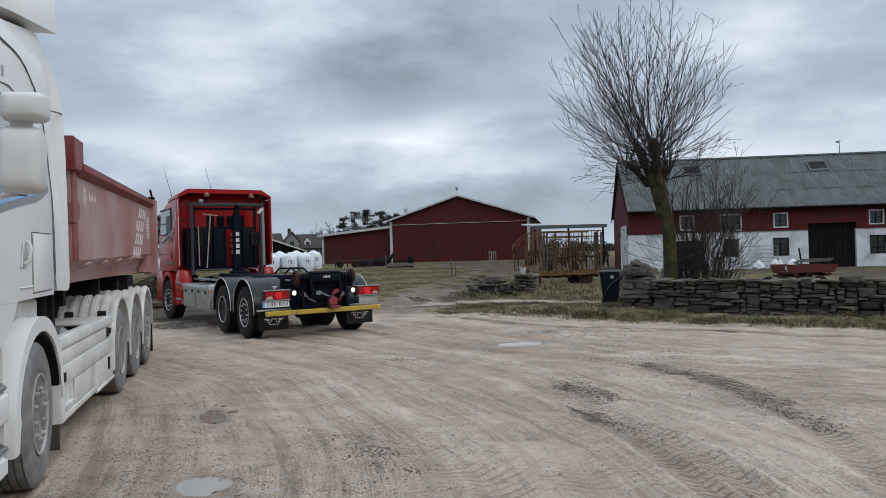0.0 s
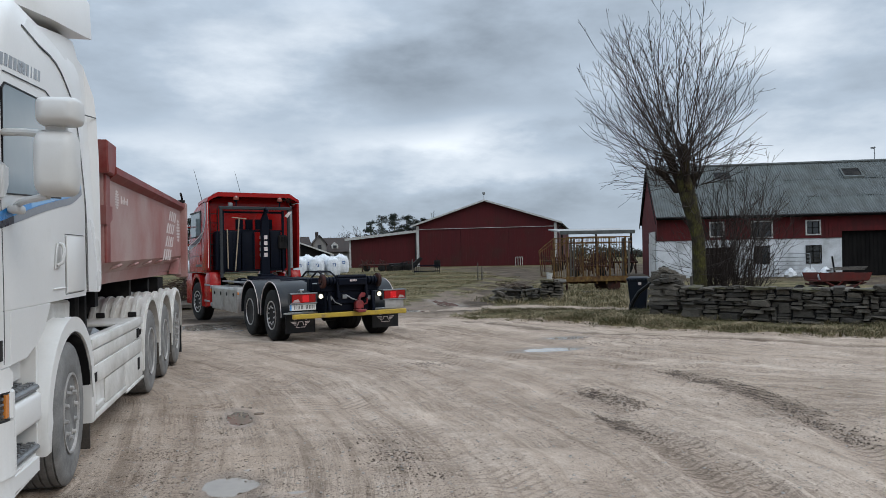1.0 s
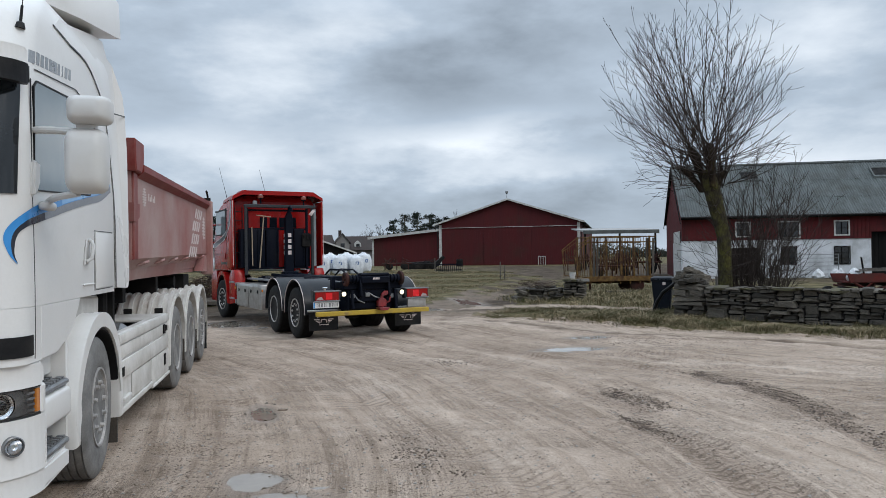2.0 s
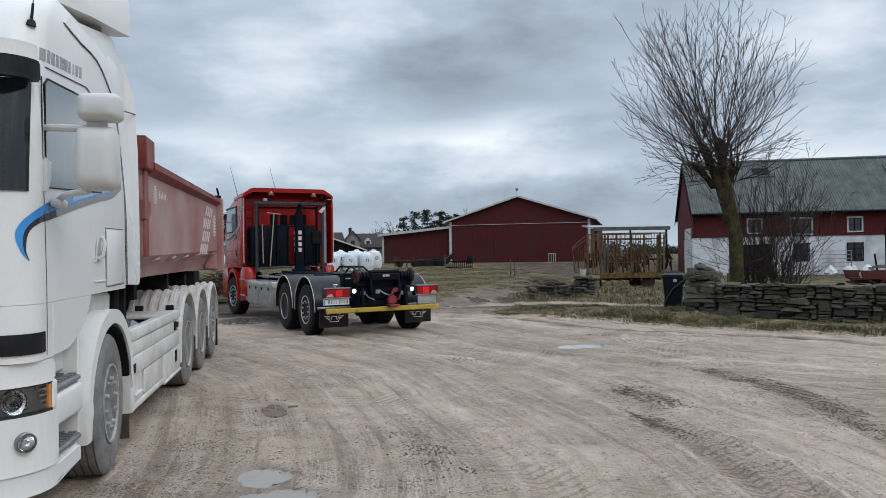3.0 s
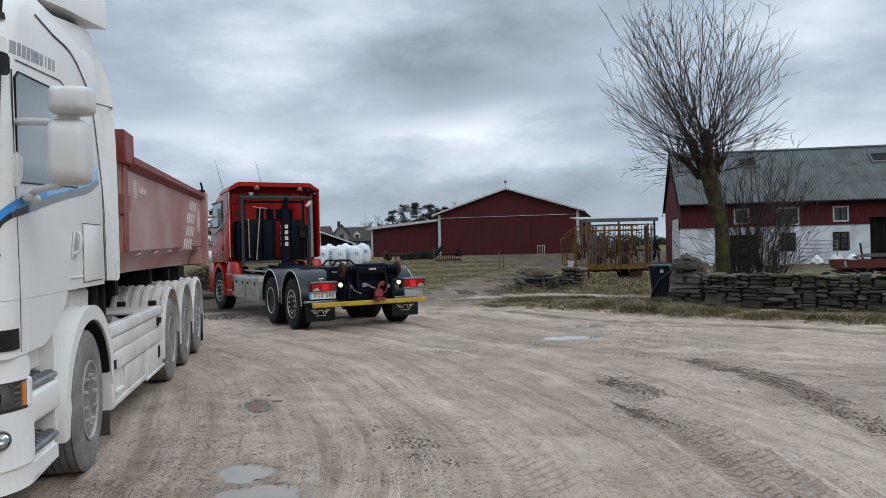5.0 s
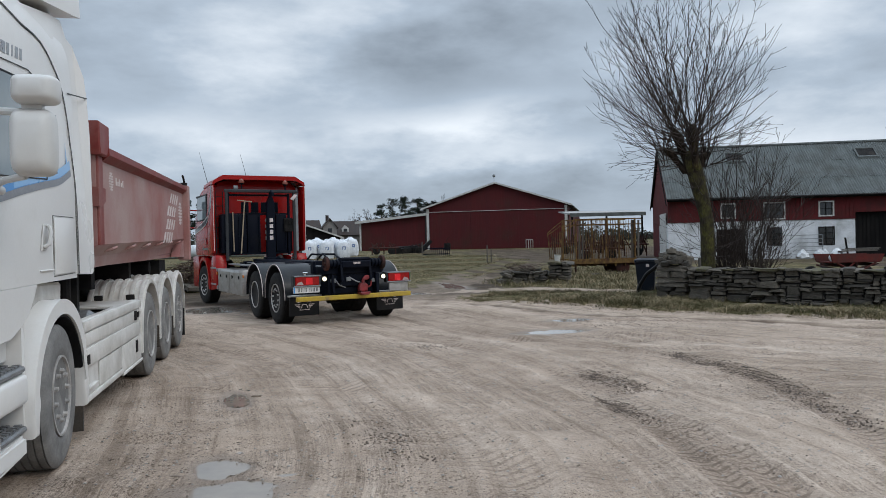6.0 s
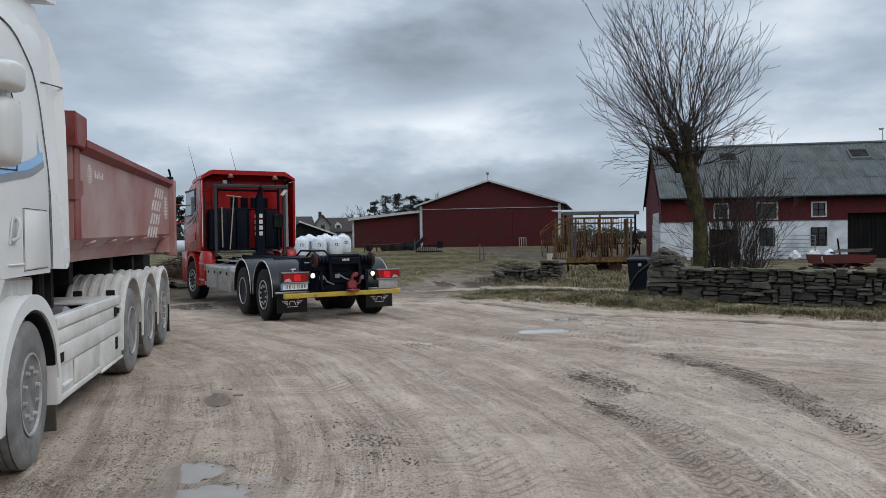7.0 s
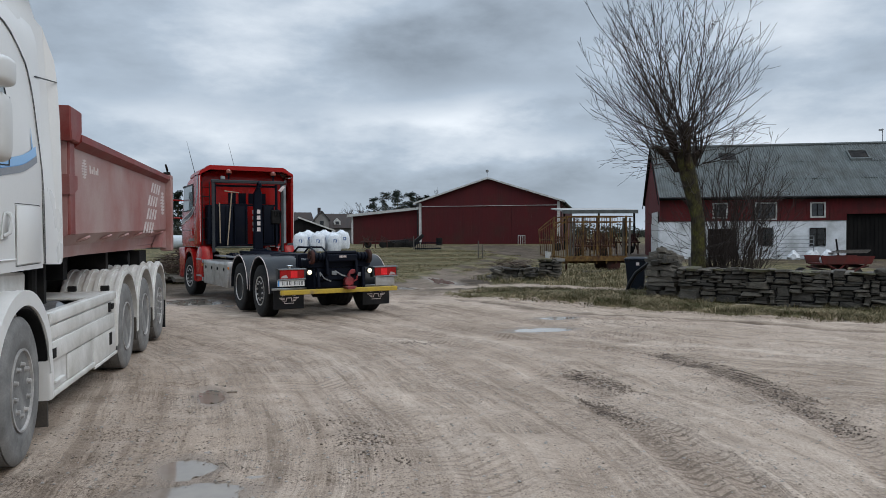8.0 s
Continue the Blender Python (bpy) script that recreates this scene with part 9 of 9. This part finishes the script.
# ---------------------------------------------------------------- houses and trees in the distance
def house(m, w, d, eave, ridge, wall_mat, label, windows, chimney=None, hip=0.0, dormer=None):
    t = thing("house", m, label, "house", kind="structure")
    b = bmesh.new()
    wall_with_holes(b, 0, w, -0.5, eave, 0, 0.25, windows)
    part("front_wall", b, wall_mat, t)
    b = bmesh.new()
    box(b, 0, w, 0.251, d, -0.5, eave)
    part("walls", b, wall_mat, t)
    b = bmesh.new()
    o = 0.35
    lo = [Vector(p) for p in ((-o, -o, eave - 0.1), (w + o, -o, eave - 0.1), (w + o, d + o, eave - 0.1), (-o, d + o, eave - 0.1))]
    r0, r1 = Vector((hip, d / 2, ridge)), Vector((w - hip, d / 2, ridge))
    vs = [b.verts.new(p) for p in lo] + [b.verts.new(r0), b.verts.new(r1)]
    for f in ((0, 1, 5, 4), (2, 3, 4, 5), (1, 2, 5), (3, 0, 4), (3, 2, 1, 0)):
        b.faces.new([vs[i] for i in f])
    part("roof", b, M_TILE, t)
    for x0, x1, z0, z1 in windows:
        b = bmesh.new()
        box(b, x0, x1, 0.10, 0.14, z0, z1)
        pn = part("window", b, M_PANE, t)
        b = bmesh.new()
        box(b, x0, x1, 0.05, 0.09, (z0 + z1) / 2 - 0.03, (z0 + z1) / 2 + 0.03)
        box(b, (x0 + x1) / 2 - 0.03, (x0 + x1) / 2 + 0.03, 0.05, 0.09, z0, z1)
        part("glazing_bars", b, M_TRIM, pn)
    if dormer:
        b = bmesh.new()
        x0, x1 = dormer
        prism(b, [(x0, eave + 0.2), (x1, eave + 0.2), (x1, eave + 0.75), ((x0 + x1) / 2, eave + 1.15), (x0, eave + 0.75)], "y", 0.3, d / 2)
        dm = part("dormer", b, M_TRIM, t, "small pale dormer")
        b = bmesh.new()
        box(b, x0 + 0.2, x1 - 0.2, 0.28, 0.296, eave + 0.35, eave + 0.72)
        part("pane", b, M_PANE, dm)
    if chimney:
        b = bmesh.new()
        box(b, chimney - 0.35, chimney + 0.35, d / 2 - 0.3, d / 2 + 0.3, ridge - 0.6, ridge + 0.8)
        part("chimney", b, M_TILE, t)
    return t


gz = ground_at(-3, 80)
house(pose(-7.0, 75, gz), 8.5, 7, 2.6, 5.1, M_HOUSE, "pale rendered cottage with steep brown roof", [(0.9, 1.6, 0.9, 2.0), (3.1, 3.8, 0.9, 2.0), (6, 6.7, 0.9, 2.0)], hip=1.5)
house(pose(-8.9, 76.5, gz), 1.8, 3, 1.9, 2.1, M_TRIM, "small white outhouse with flat roof", [(0.5, 1.1, 0.5, 1.4)])
house(pose(-1.2, 96, gz), 5.6, 5, 2.5, 4.05, M_HOUSE, "far grey house with dark tiled roof", [(1.0, 1.7, 0.9, 1.8)], chimney=1.4)
house(pose(6.2, 95.5, gz), 3.6, 5, 2.1, 3.85, M_HOUSE, "far low house with a brown roof and dormer", [(1.2, 2.0, 0.8, 1.6)], dormer=(0.9, 1.75))


def gabled_house(m, w, d, eave, ridge, label):
    """A narrow house that turns its gable to the yard."""
    t = thing("house", m, label, "house", kind="structure")
    b = bmesh.new()
    prism(b, [(0, -0.5), (w, -0.5), (w, eave), (w / 2, ridge), (0, eave)], "y", 0, d)
    part("walls", b, M_HOUSE, t)
    for f in (lambda x: x, lambda x: w - x):
        b = bmesh.new()
        k = (ridge - eave) / (w / 2)
        prism(b, [(f(-0.18), eave - 0.18 * k + 0.01), (f(w / 2), ridge + 0.01), (f(w / 2), ridge + 0.12), (f(-0.18), eave - 0.18 * k + 0.12)], "y", -0.2, d + 0.2)
        part("roof_slope", b, M_TILE, t)
    b = bmesh.new()
    box(b, w / 2 - 0.25, w / 2 + 0.22, -0.03, -0.004, eave - 0.85, eave - 0.15)
    part("window", b, M_PANE, t)
    b = bmesh.new()
    box(b, w * 0.28, w * 0.28 + 0.38, d * 0.5, d * 0.5 + 0.4, ridge - 0.6, ridge + 0.55)
    part("chimney", b, M_TILE, t)
    return t


gabled_house(pose(4.58, 93.2, gz), 1.66, 4.5, 3.0, 4.0, "pale gabled house front among other roofs")
LOW = thing("low_shed", pose(1.3, 72, ground_at(2, 72)), "low dark shed with a sloping grey roof behind bulk bags", "shed", kind="structure")
b = bmesh.new()
prism(b, [(0, -0.3), (3.6, -0.3), (3.6, 1.55), (0.6, 2.65), (0, 2.4)], "y", 0.0, 3.0)
part("walls", b, M_DARK_WOOD, LOW)
b = bmesh.new()
prism(b, [(0.5, 2.70), (3.9, 1.45), (3.9, 1.55), (0.5, 2.82)], "y", -0.3, 3.2)
part("roof_slope", b, M_ROOF, LOW)
b = bmesh.new()
prism(b, [(0.45, 2.70), (3.95, 1.42), (3.95, 1.56), (0.45, 2.85)], "y", -0.36, -0.31)
part("barge_board", b, M_TRIM, LOW)


def leaf_cloud(verts, faces, c, r, n, rn, size):
    """Small scattered leaves in a clump."""
    for _ in range(n):
        v = Vector((rn.gauss(0, 1), rn.gauss(0, 1), rn.gauss(0, 1))).normalized() * (rn.random() ** 0.4)
        p = Vector(c) + Vector((v.x * r[0], v.y * r[1], v.z * r[2]))
        a = Vector((rn.gauss(0, 1), rn.gauss(0, 1), rn.gauss(0, 1))).normalized() * size * rn.uniform(0.6, 1.4)
        q = a.orthogonal().normalized() * size * rn.uniform(0.3, 0.7)
        k = len(verts)
        verts += [tuple(p - a), tuple(p + q), tuple(p + a), tuple(p - q)]
        faces.append((k, k + 1, k + 2, k + 3))


def pine(m, h, seed):
    rn = random.Random(seed)
    t = thing("pine_tree", m, "tall dark Scots pine with ragged crown", "tree", "pines behind the hall")
    st_ = Sticks()
    st_.add([(0, 0, -0.3), (0.1, 0, h * 0.5), (0, 0.1, h * 0.95)], [0.22, 0.15, 0.04], 6)
    verts, faces = [], []
    for k in range(26):
        z = h * (0.38 + 0.6 * k / 26) + rn.uniform(-0.2, 0.2)
        a = rn.uniform(0, 6.28)
        ln = (h * 0.17) * (1.15 - k / 26) * rn.uniform(0.5, 1.2) + 0.3
        e = Vector((math.cos(a) * ln, math.sin(a) * ln, z + rn.uniform(-0.1, 0.5)))
        st_.add([(0, 0, z), tuple(e)], [0.05, 0.015], 4)
        leaf_cloud(verts, faces, e, (0.62, 0.62, 0.34), 40, rn, 0.15)
        leaf_cloud(verts, faces, e * 0.6 + Vector((0, 0, z * 0.4)), (0.6, 0.6, 0.3), 22, rn, 0.16)
    mesh_part("trunk", st_.mesh("trunk"), M_BARK, t)
    me = bpy.data.meshes.new("crown")
    me.from_pydata(verts, [], faces)
    mesh_part("crown", me, M_PINE, t, "", 0)
    return t


pz = ground_at(15, 125)
for k, (x, y, h) in enumerate(((16.3, 126, 7.2), (18.6, 128, 8.6), (21.2, 130, 9.2), (23.6, 131, 8.8), (24.9, 128, 7.8), (-15.6, 112, 7.2), (-13.4, 110, 7.0), (-11.2, 112, 7.4), (-9.0, 111, 7.2), (-6.8, 114, 6.6), (-18.5, 113, 7.6), (27.6, 133, 8.2))):
    pine(pose(x, y, pz - 0.1, 0, 0, k * 50), h, 60 + k)


def bare_tree(m, h, seed):
    rn = random.Random(seed)
    t = thing("bare_tree", m, "distant leafless broad-crowned tree", "tree", "bare trees behind the hall")
    st_ = Sticks()
    st_.add([(0, 0, -0.3), (0.05, 0, h * 0.25), (0, 0, h * 0.4)], [0.2, 0.16, 0.12], 6)
    for k in range(16):
        a = rn.uniform(0, 6.28)
        shoot(st_, (0, 0, h * rn.uniform(0.22, 0.42)), (math.cos(a), math.sin(a), rn.uniform(0.4, 1.6)), h * rn.uniform(0.35, 0.55), 0.08, 2, rn, 0.3, 0.016)
    mesh_part("crown", st_.mesh("crown"), M_TWIG, t, "", 60)
    return t


for k, (x, y, h) in enumerate(((12.6, 122, 7.2), (10.6, 124, 6.2), (14.8, 123, 6.4), (26.8, 130, 9.0), (29.0, 132, 8.6))):
    bare_tree(pose(x, y, pz - 0.1, 0, 0, k * 70), h, 90 + k)
verts, faces = [], []
rn = random.Random(44)
for k in range(520):
    x = -110 + k * 0.6 + rn.uniform(-0.6, 0.6)
    if -30 < x < 210:
        y = 190 + 14 * math.sin(x * 0.05) + rn.uniform(-4, 4)
        hh = 3.2 + 1.2 * math.sin(x * 0.11) + rn.uniform(-0.8, 1.0)
        leaf_cloud(verts, faces, (x, y, 0.3 + hh * 0.5), (1.8, 1.5, hh * 0.62), 60, rn, 0.42)
me = bpy.data.meshes.new("far_wood")
me.from_pydata(verts, [], faces)
ob = mesh_part("far_wood", me, M_SHRUB, None, "", 0)
tagged(ob, "low dark belt of distant winter woodland", "woodland", kind="stuff")
verts, faces = [], []
for c, r, n in (((12.3, 118, 2.6), (3.4, 2, 2.2), 900), ((5.5, 104, 1.8), (3.5, 2, 1.6), 700), ((-11.0, 90, 1.8), (2.2, 2, 1.5), 500), ((13.5, 100, 1.6), (1.6, 1.5, 1.4), 420), ((-7.4, 74.2, 1.9), (0.55, 0.5, 1.4), 420)):
    leaf_cloud(verts, faces, c, r, n, rn, 0.22)
me = bpy.data.meshes.new("far_shrubs")
me.from_pydata(verts, [], faces)
ob = mesh_part("far_shrubs", me, M_SHRUB, None, "", 0)
tagged(ob, "dull evergreen shrubs between distant houses", "shrubs", kind="stuff")

# ---------------------------------------------------------------- grass, clods and loose stones
M_BLADE = bpy.data.materials.new("winter_grass_blades")
M_BLADE.use_nodes = True
bn, bl_ = M_BLADE.node_tree.nodes, M_BLADE.node_tree.links
geo = bn.new("ShaderNodeNewGeometry")
br = bn.new("ShaderNodeValToRGB")
br.color_ramp.elements[0].position, br.color_ramp.elements[0].color = 0.0, (0.046, 0.052, 0.016, 1)
br.color_ramp.elements[1].position, br.color_ramp.elements[1].color = 1.0, (0.44, 0.36, 0.235, 1)
for pos, c in ((0.3, (0.070, 0.064, 0.028, 1)), (0.52, (0.140, 0.114, 0.062, 1)), (0.78, (0.25, 0.20, 0.125, 1))):
    br.color_ramp.elements.new(pos).color = c
b_tc = bn.new("ShaderNodeTexCoord")
b_no = bn.new("ShaderNodeTexNoise")
b_no.inputs["Scale"].default_value, b_no.inputs["Detail"].default_value, b_no.inputs["Roughness"].default_value = 1.6, 5, 0.7
bl_.new(b_tc.outputs["Object"], b_no.inputs["Vector"])
b_a, b_b = bn.new("ShaderNodeMath"), bn.new("ShaderNodeMath")
b_a.operation = b_b.operation = "MULTIPLY_ADD"
b_a.inputs[1].default_value, b_a.inputs[2].default_value = 2.4, -1.0
bl_.new(b_no.outputs["Fac"], b_a.inputs[0])
b_b.inputs[1].default_value = 0.6
bl_.new(geo.outputs["Random Per Island"], b_b.inputs[0])
bl_.new(b_a.outputs[0], b_b.inputs[2])
bl_.new(b_b.outputs[0], br.inputs[0])
bl_.new(br.outputs[0], bn["Principled BSDF"].inputs["Base Color"])
bn["Principled BSDF"].inputs["Roughness"].default_value = 0.8
bn["Principled BSDF"].inputs["Specular IOR Level"].default_value = 0.2


def blades(name, polys, count, h0, h1, width, seed, label, tuft=0.5):
    r = np.random.RandomState(seed)
    allx = np.concatenate([np.array(p)[:, 0] for p in polys])
    ally = np.concatenate([np.array(p)[:, 1] for p in polys])
    px, py = r.uniform(allx.min(), allx.max(), count * 6), r.uniform(ally.min(), ally.max(), count * 6)
    ok = np.zeros(px.shape, bool)
    for p in polys:
        ok |= inside(px + wavy(px, py, EDGE), py + wavy(py + 3, px - 5, EDGE), p)
    ok &= (wavy(px * 1.3, py * 1.3, EDGE) + r.uniform(-0.35, 0.35, px.shape)) > -0.22
    ok &= np.minimum(*[line_distance(px, py, d) for d in DRIVES]) > 0.6
    px, py = px[ok][:count], py[ok][:count]
    px, py = px + r.normal(0, 0.13, px.shape), py + r.normal(0, 0.13, px.shape)
    n = len(px)
    i, j = np.clip(np.searchsorted(ys, py), 0, ny - 1), np.clip(np.searchsorted(xs, px), 0, nx - 1)
    pz_ = height[i, j] - 0.02
    clump = 0.45 + tuft * np.clip(wavy(px * 2.1, py * 2.1, EDGE) * 1.6 + 0.25, 0, 1.2)
    h = r.uniform(h0, h1, n) * clump
    a, w = r.uniform(0, 6.28, n), r.uniform(0.6, 1.3, n) * width
    lean = r.uniform(0.2, 2.2, n) * h
    la = r.uniform(0, 6.28, n)
    base = np.stack([px, py, pz_], 1)
    side = np.stack([np.cos(a) * w, np.sin(a) * w, np.zeros(n)], 1)
    mid_ = base + np.stack([np.cos(la) * lean * 0.35, np.sin(la) * lean * 0.35, h * 0.65], 1)
    tip = base + np.stack([np.cos(la) * lean, np.sin(la) * lean, h * r.uniform(0.75, 1.0, n)], 1)
    v = np.stack([base - side, base + side, mid_ + side * 0.7, mid_ - side * 0.7, tip], 1).reshape(-1, 3)
    k = np.arange(n)[:, None] * 5
    fs = np.concatenate([k + np.array([0, 1, 2, 3])], 0).tolist() + np.concatenate([k + np.array([3, 2, 4])], 0).tolist()
    me = bpy.data.meshes.new(name)
    me.from_pydata(v.tolist(), [], fs)
    ob = mesh_part(name, me, M_BLADE, None, "", 0)
    return tagged(ob, label, "grass", kind="stuff")


blades("verge_grass", [VERGE[:5] + [(13.0, 8.0), (14.0, 9.4)] + VERGE[10:]], 100000, 0.02, 0.12, 0.006, 1, "tufted straw-and-green winter grass on the verge", 1.5)
blades("meadow_grass", [[(5.9, 22.9), (7.4, 22.3), (9.6, 20.8), (9.8, 19.0), (9.0, 16.4), (11.5, 13.1), (16.0, 8.5), (20, 12), (19, 24), (16, 36), (10.5, 34), (7.2, 27.6)]], 52000, 0.06, 0.24, 0.011, 2, "rough pale meadow grass behind the wall", 1.0)
blades("field_grass", [[(-8, 27.0), (-3.5, 26.2), (2.4, 26.0), (4.2, 25.2), (6.6, 28.2), (10.0, 34.6), (14.5, 43.5), (16.5, 50), (15, 62), (-8, 66)]], 110000, 0.03, 0.11, 0.014, 3, "thin grass on the muddy field", 0.7)


def loose(name, count, region, s0, s1, material, seed, label, kindword, flat=0.32, clumps=()):
    rn = random.Random(seed)
    verts, faces = [], []
    for _ in range(count):
        if clumps:
            c = rn.choices(clumps, [q[4] for q in clumps])[0]
            x, y = rn.gauss(c[0], c[2]), rn.gauss(c[1], c[3])
        else:
            x, y = rn.uniform(region[0], region[1]), rn.uniform(region[2], region[3])
        s = s0 + (s1 - s0) * rn.random() ** 3
        z = ground_at(x, y) + s * 0.2
        k = len(verts)
        rot = rn.uniform(0, 6.28)
        for q in range(5):
            a = rot + q * 1.2566
            rr2 = s * rn.uniform(0.7, 1.2)
            verts.append((x + rr2 * math.cos(a), y + rr2 * math.sin(a) * rn.uniform(0.4, 1.2), z - s * 0.25))
        for q in range(4):
            a = rot + q * 1.5708
            verts.append((x + s * 0.55 * math.cos(a), y + s * 0.5 * math.sin(a), z + s * flat * rn.uniform(0.6, 1.0)))
        faces += [(k + 5, k + 6, k + 7, k + 8)]
        for q in range(5):
            faces.append((k + q, k + (q + 1) % 5, k + 5 + (q * 4 // 5 + 1) % 4 if q < 4 else k + 5, k + 5 + (q * 4 // 5) % 4))
    me = bpy.data.meshes.new(name)
    me.from_pydata(verts, [], faces)
    me.validate()
    ob = mesh_part(name, me, material, None, "", 0)
    return tagged(ob, label, kindword, kind="stuff")


M_PEBBLE = mat("limestone_pebble", (0.36, 0.33, 0.30), (0.20, 0.18, 0.16), 0.9, scale=9, contrast=0.9, bump=0.2)
M_CLOD = mat("dark_mud_clod", (0.25, 0.195, 0.153), (0.115, 0.087, 0.068), 0.9, scale=9, bump=0.3)
loose("loose_gravel", 9000, (-2.6, 7.5, 3.4, 11.5), 0.004, 0.016, M_PEBBLE, 1, "loose pale gravel stones on the yard", "gravel")
loose("mud_clods", 16000, (-2.4, 9.5, 3.4, 15.5), 0.002, 0.010, M_CLOD, 2, "dark clods of mud scattered on the yard", "mud clods")
CLUMPS = ((2.2, 5.6, 0.16, 1.3, 220), (2.45, 7.4, 0.14, 0.7, 120), (4.05, 7.0, 0.22, 1.1, 160), (0.9, 9.6, 0.5, 1.6, 160), (-1.55, 6.4, 0.5, 1.0, 150), (3.6, 10.2, 0.7, 0.8, 120), (7.3, 11.3, 0.9, 0.7, 110), (4.2, 14.6, 1.3, 0.9, 110), (-1.9, 6.2, 0.35, 0.9, 220), (6.0, 12.6, 1.2, 0.5, 120), (1.6, 7.2, 0.6, 1.2, 120), (0.0, 6.35, 0.28, 0.75, 190), (2.73, 8.0, 0.2, 0.5, 160), (4.32, 8.25, 0.22, 0.7, 180), (3.75, 5.9, 0.25, 0.8, 150), (-1.0, 5.5, 0.25, 0.3, 90), (5.2, 12.6, 0.9, 0.9, 120))
loose("turned_mud", 20000, None, 0.002, 0.012, M_CLOD, 31, "churned dark mud crumbs on the gravel", "mud clods", clumps=CLUMPS)
# ridges of turned soil along the tyre tracks: points, half width, crumbs
RIDGES = (
    (((4.16, 9.06), (4.37, 8.18), (4.38, 7.31)), 0.10, 1700),
    (((2.64, 8.28), (2.74, 7.88), (2.76, 7.25)), 0.11, 900),
    (((2.24, 7.22), (2.28, 6.58), (2.24, 5.94)), 0.07, 900),
    (((4.28, 7.17), (4.04, 6.18), (3.72, 5.29)), 0.1, 900),
    (((-0.19, 6.74), (-0.05, 6.1), (0.12, 5.26)), 0.16, 500),
    (((1.11, 11.42), (1.53, 10.79)), 0.12, 350),
    (((4.67, 13.27), (5.66, 11.83)), 0.45, 260),
)
M_SOIL = mat("damp_turned_soil", (0.160, 0.120, 0.092), (0.066, 0.048, 0.037), 0.85, scale=9, bump=0.3)
rnd = random.Random(77)
heaps = []
for line, half, count in RIDGES:
    legs = [(Vector(p), Vector(q)) for p, q in zip(line, line[1:])]
    for k in range(40):
        p, q = legs[rnd.randrange(len(legs))]
        c = p.lerp(q, rnd.random())
        side = Vector((q.y - p.y, p.x - q.x)).normalized() * rnd.gauss(0, half * 0.7)
        heaps.append((c.x + side.x, c.y + side.y, half * 0.5, 0.12, count * rnd.uniform(0.2, 1.8)))
loose("turned_soil", 8500, None, 0.0025, 0.014, M_SOIL, 78, "ridges of damp dark soil thrown up by tyres", "soil", flat=0.6, clumps=heaps)
b = bmesh.new()
prism(b, [(-0.05, -0.01), (0.01, -0.02), (0.055, 0.0), (0.02, 0.025), (-0.03, 0.02)], "z", 0, 0.022, 0.006)
ob = part("rock", b, M_CLOD)
ob.matrix_world = pose(-1.16, 8.12, ground_at(-1.16, 8.12) + 0.0)
tagged(ob, "dark flat stone at the edge of a puddle", "rock")
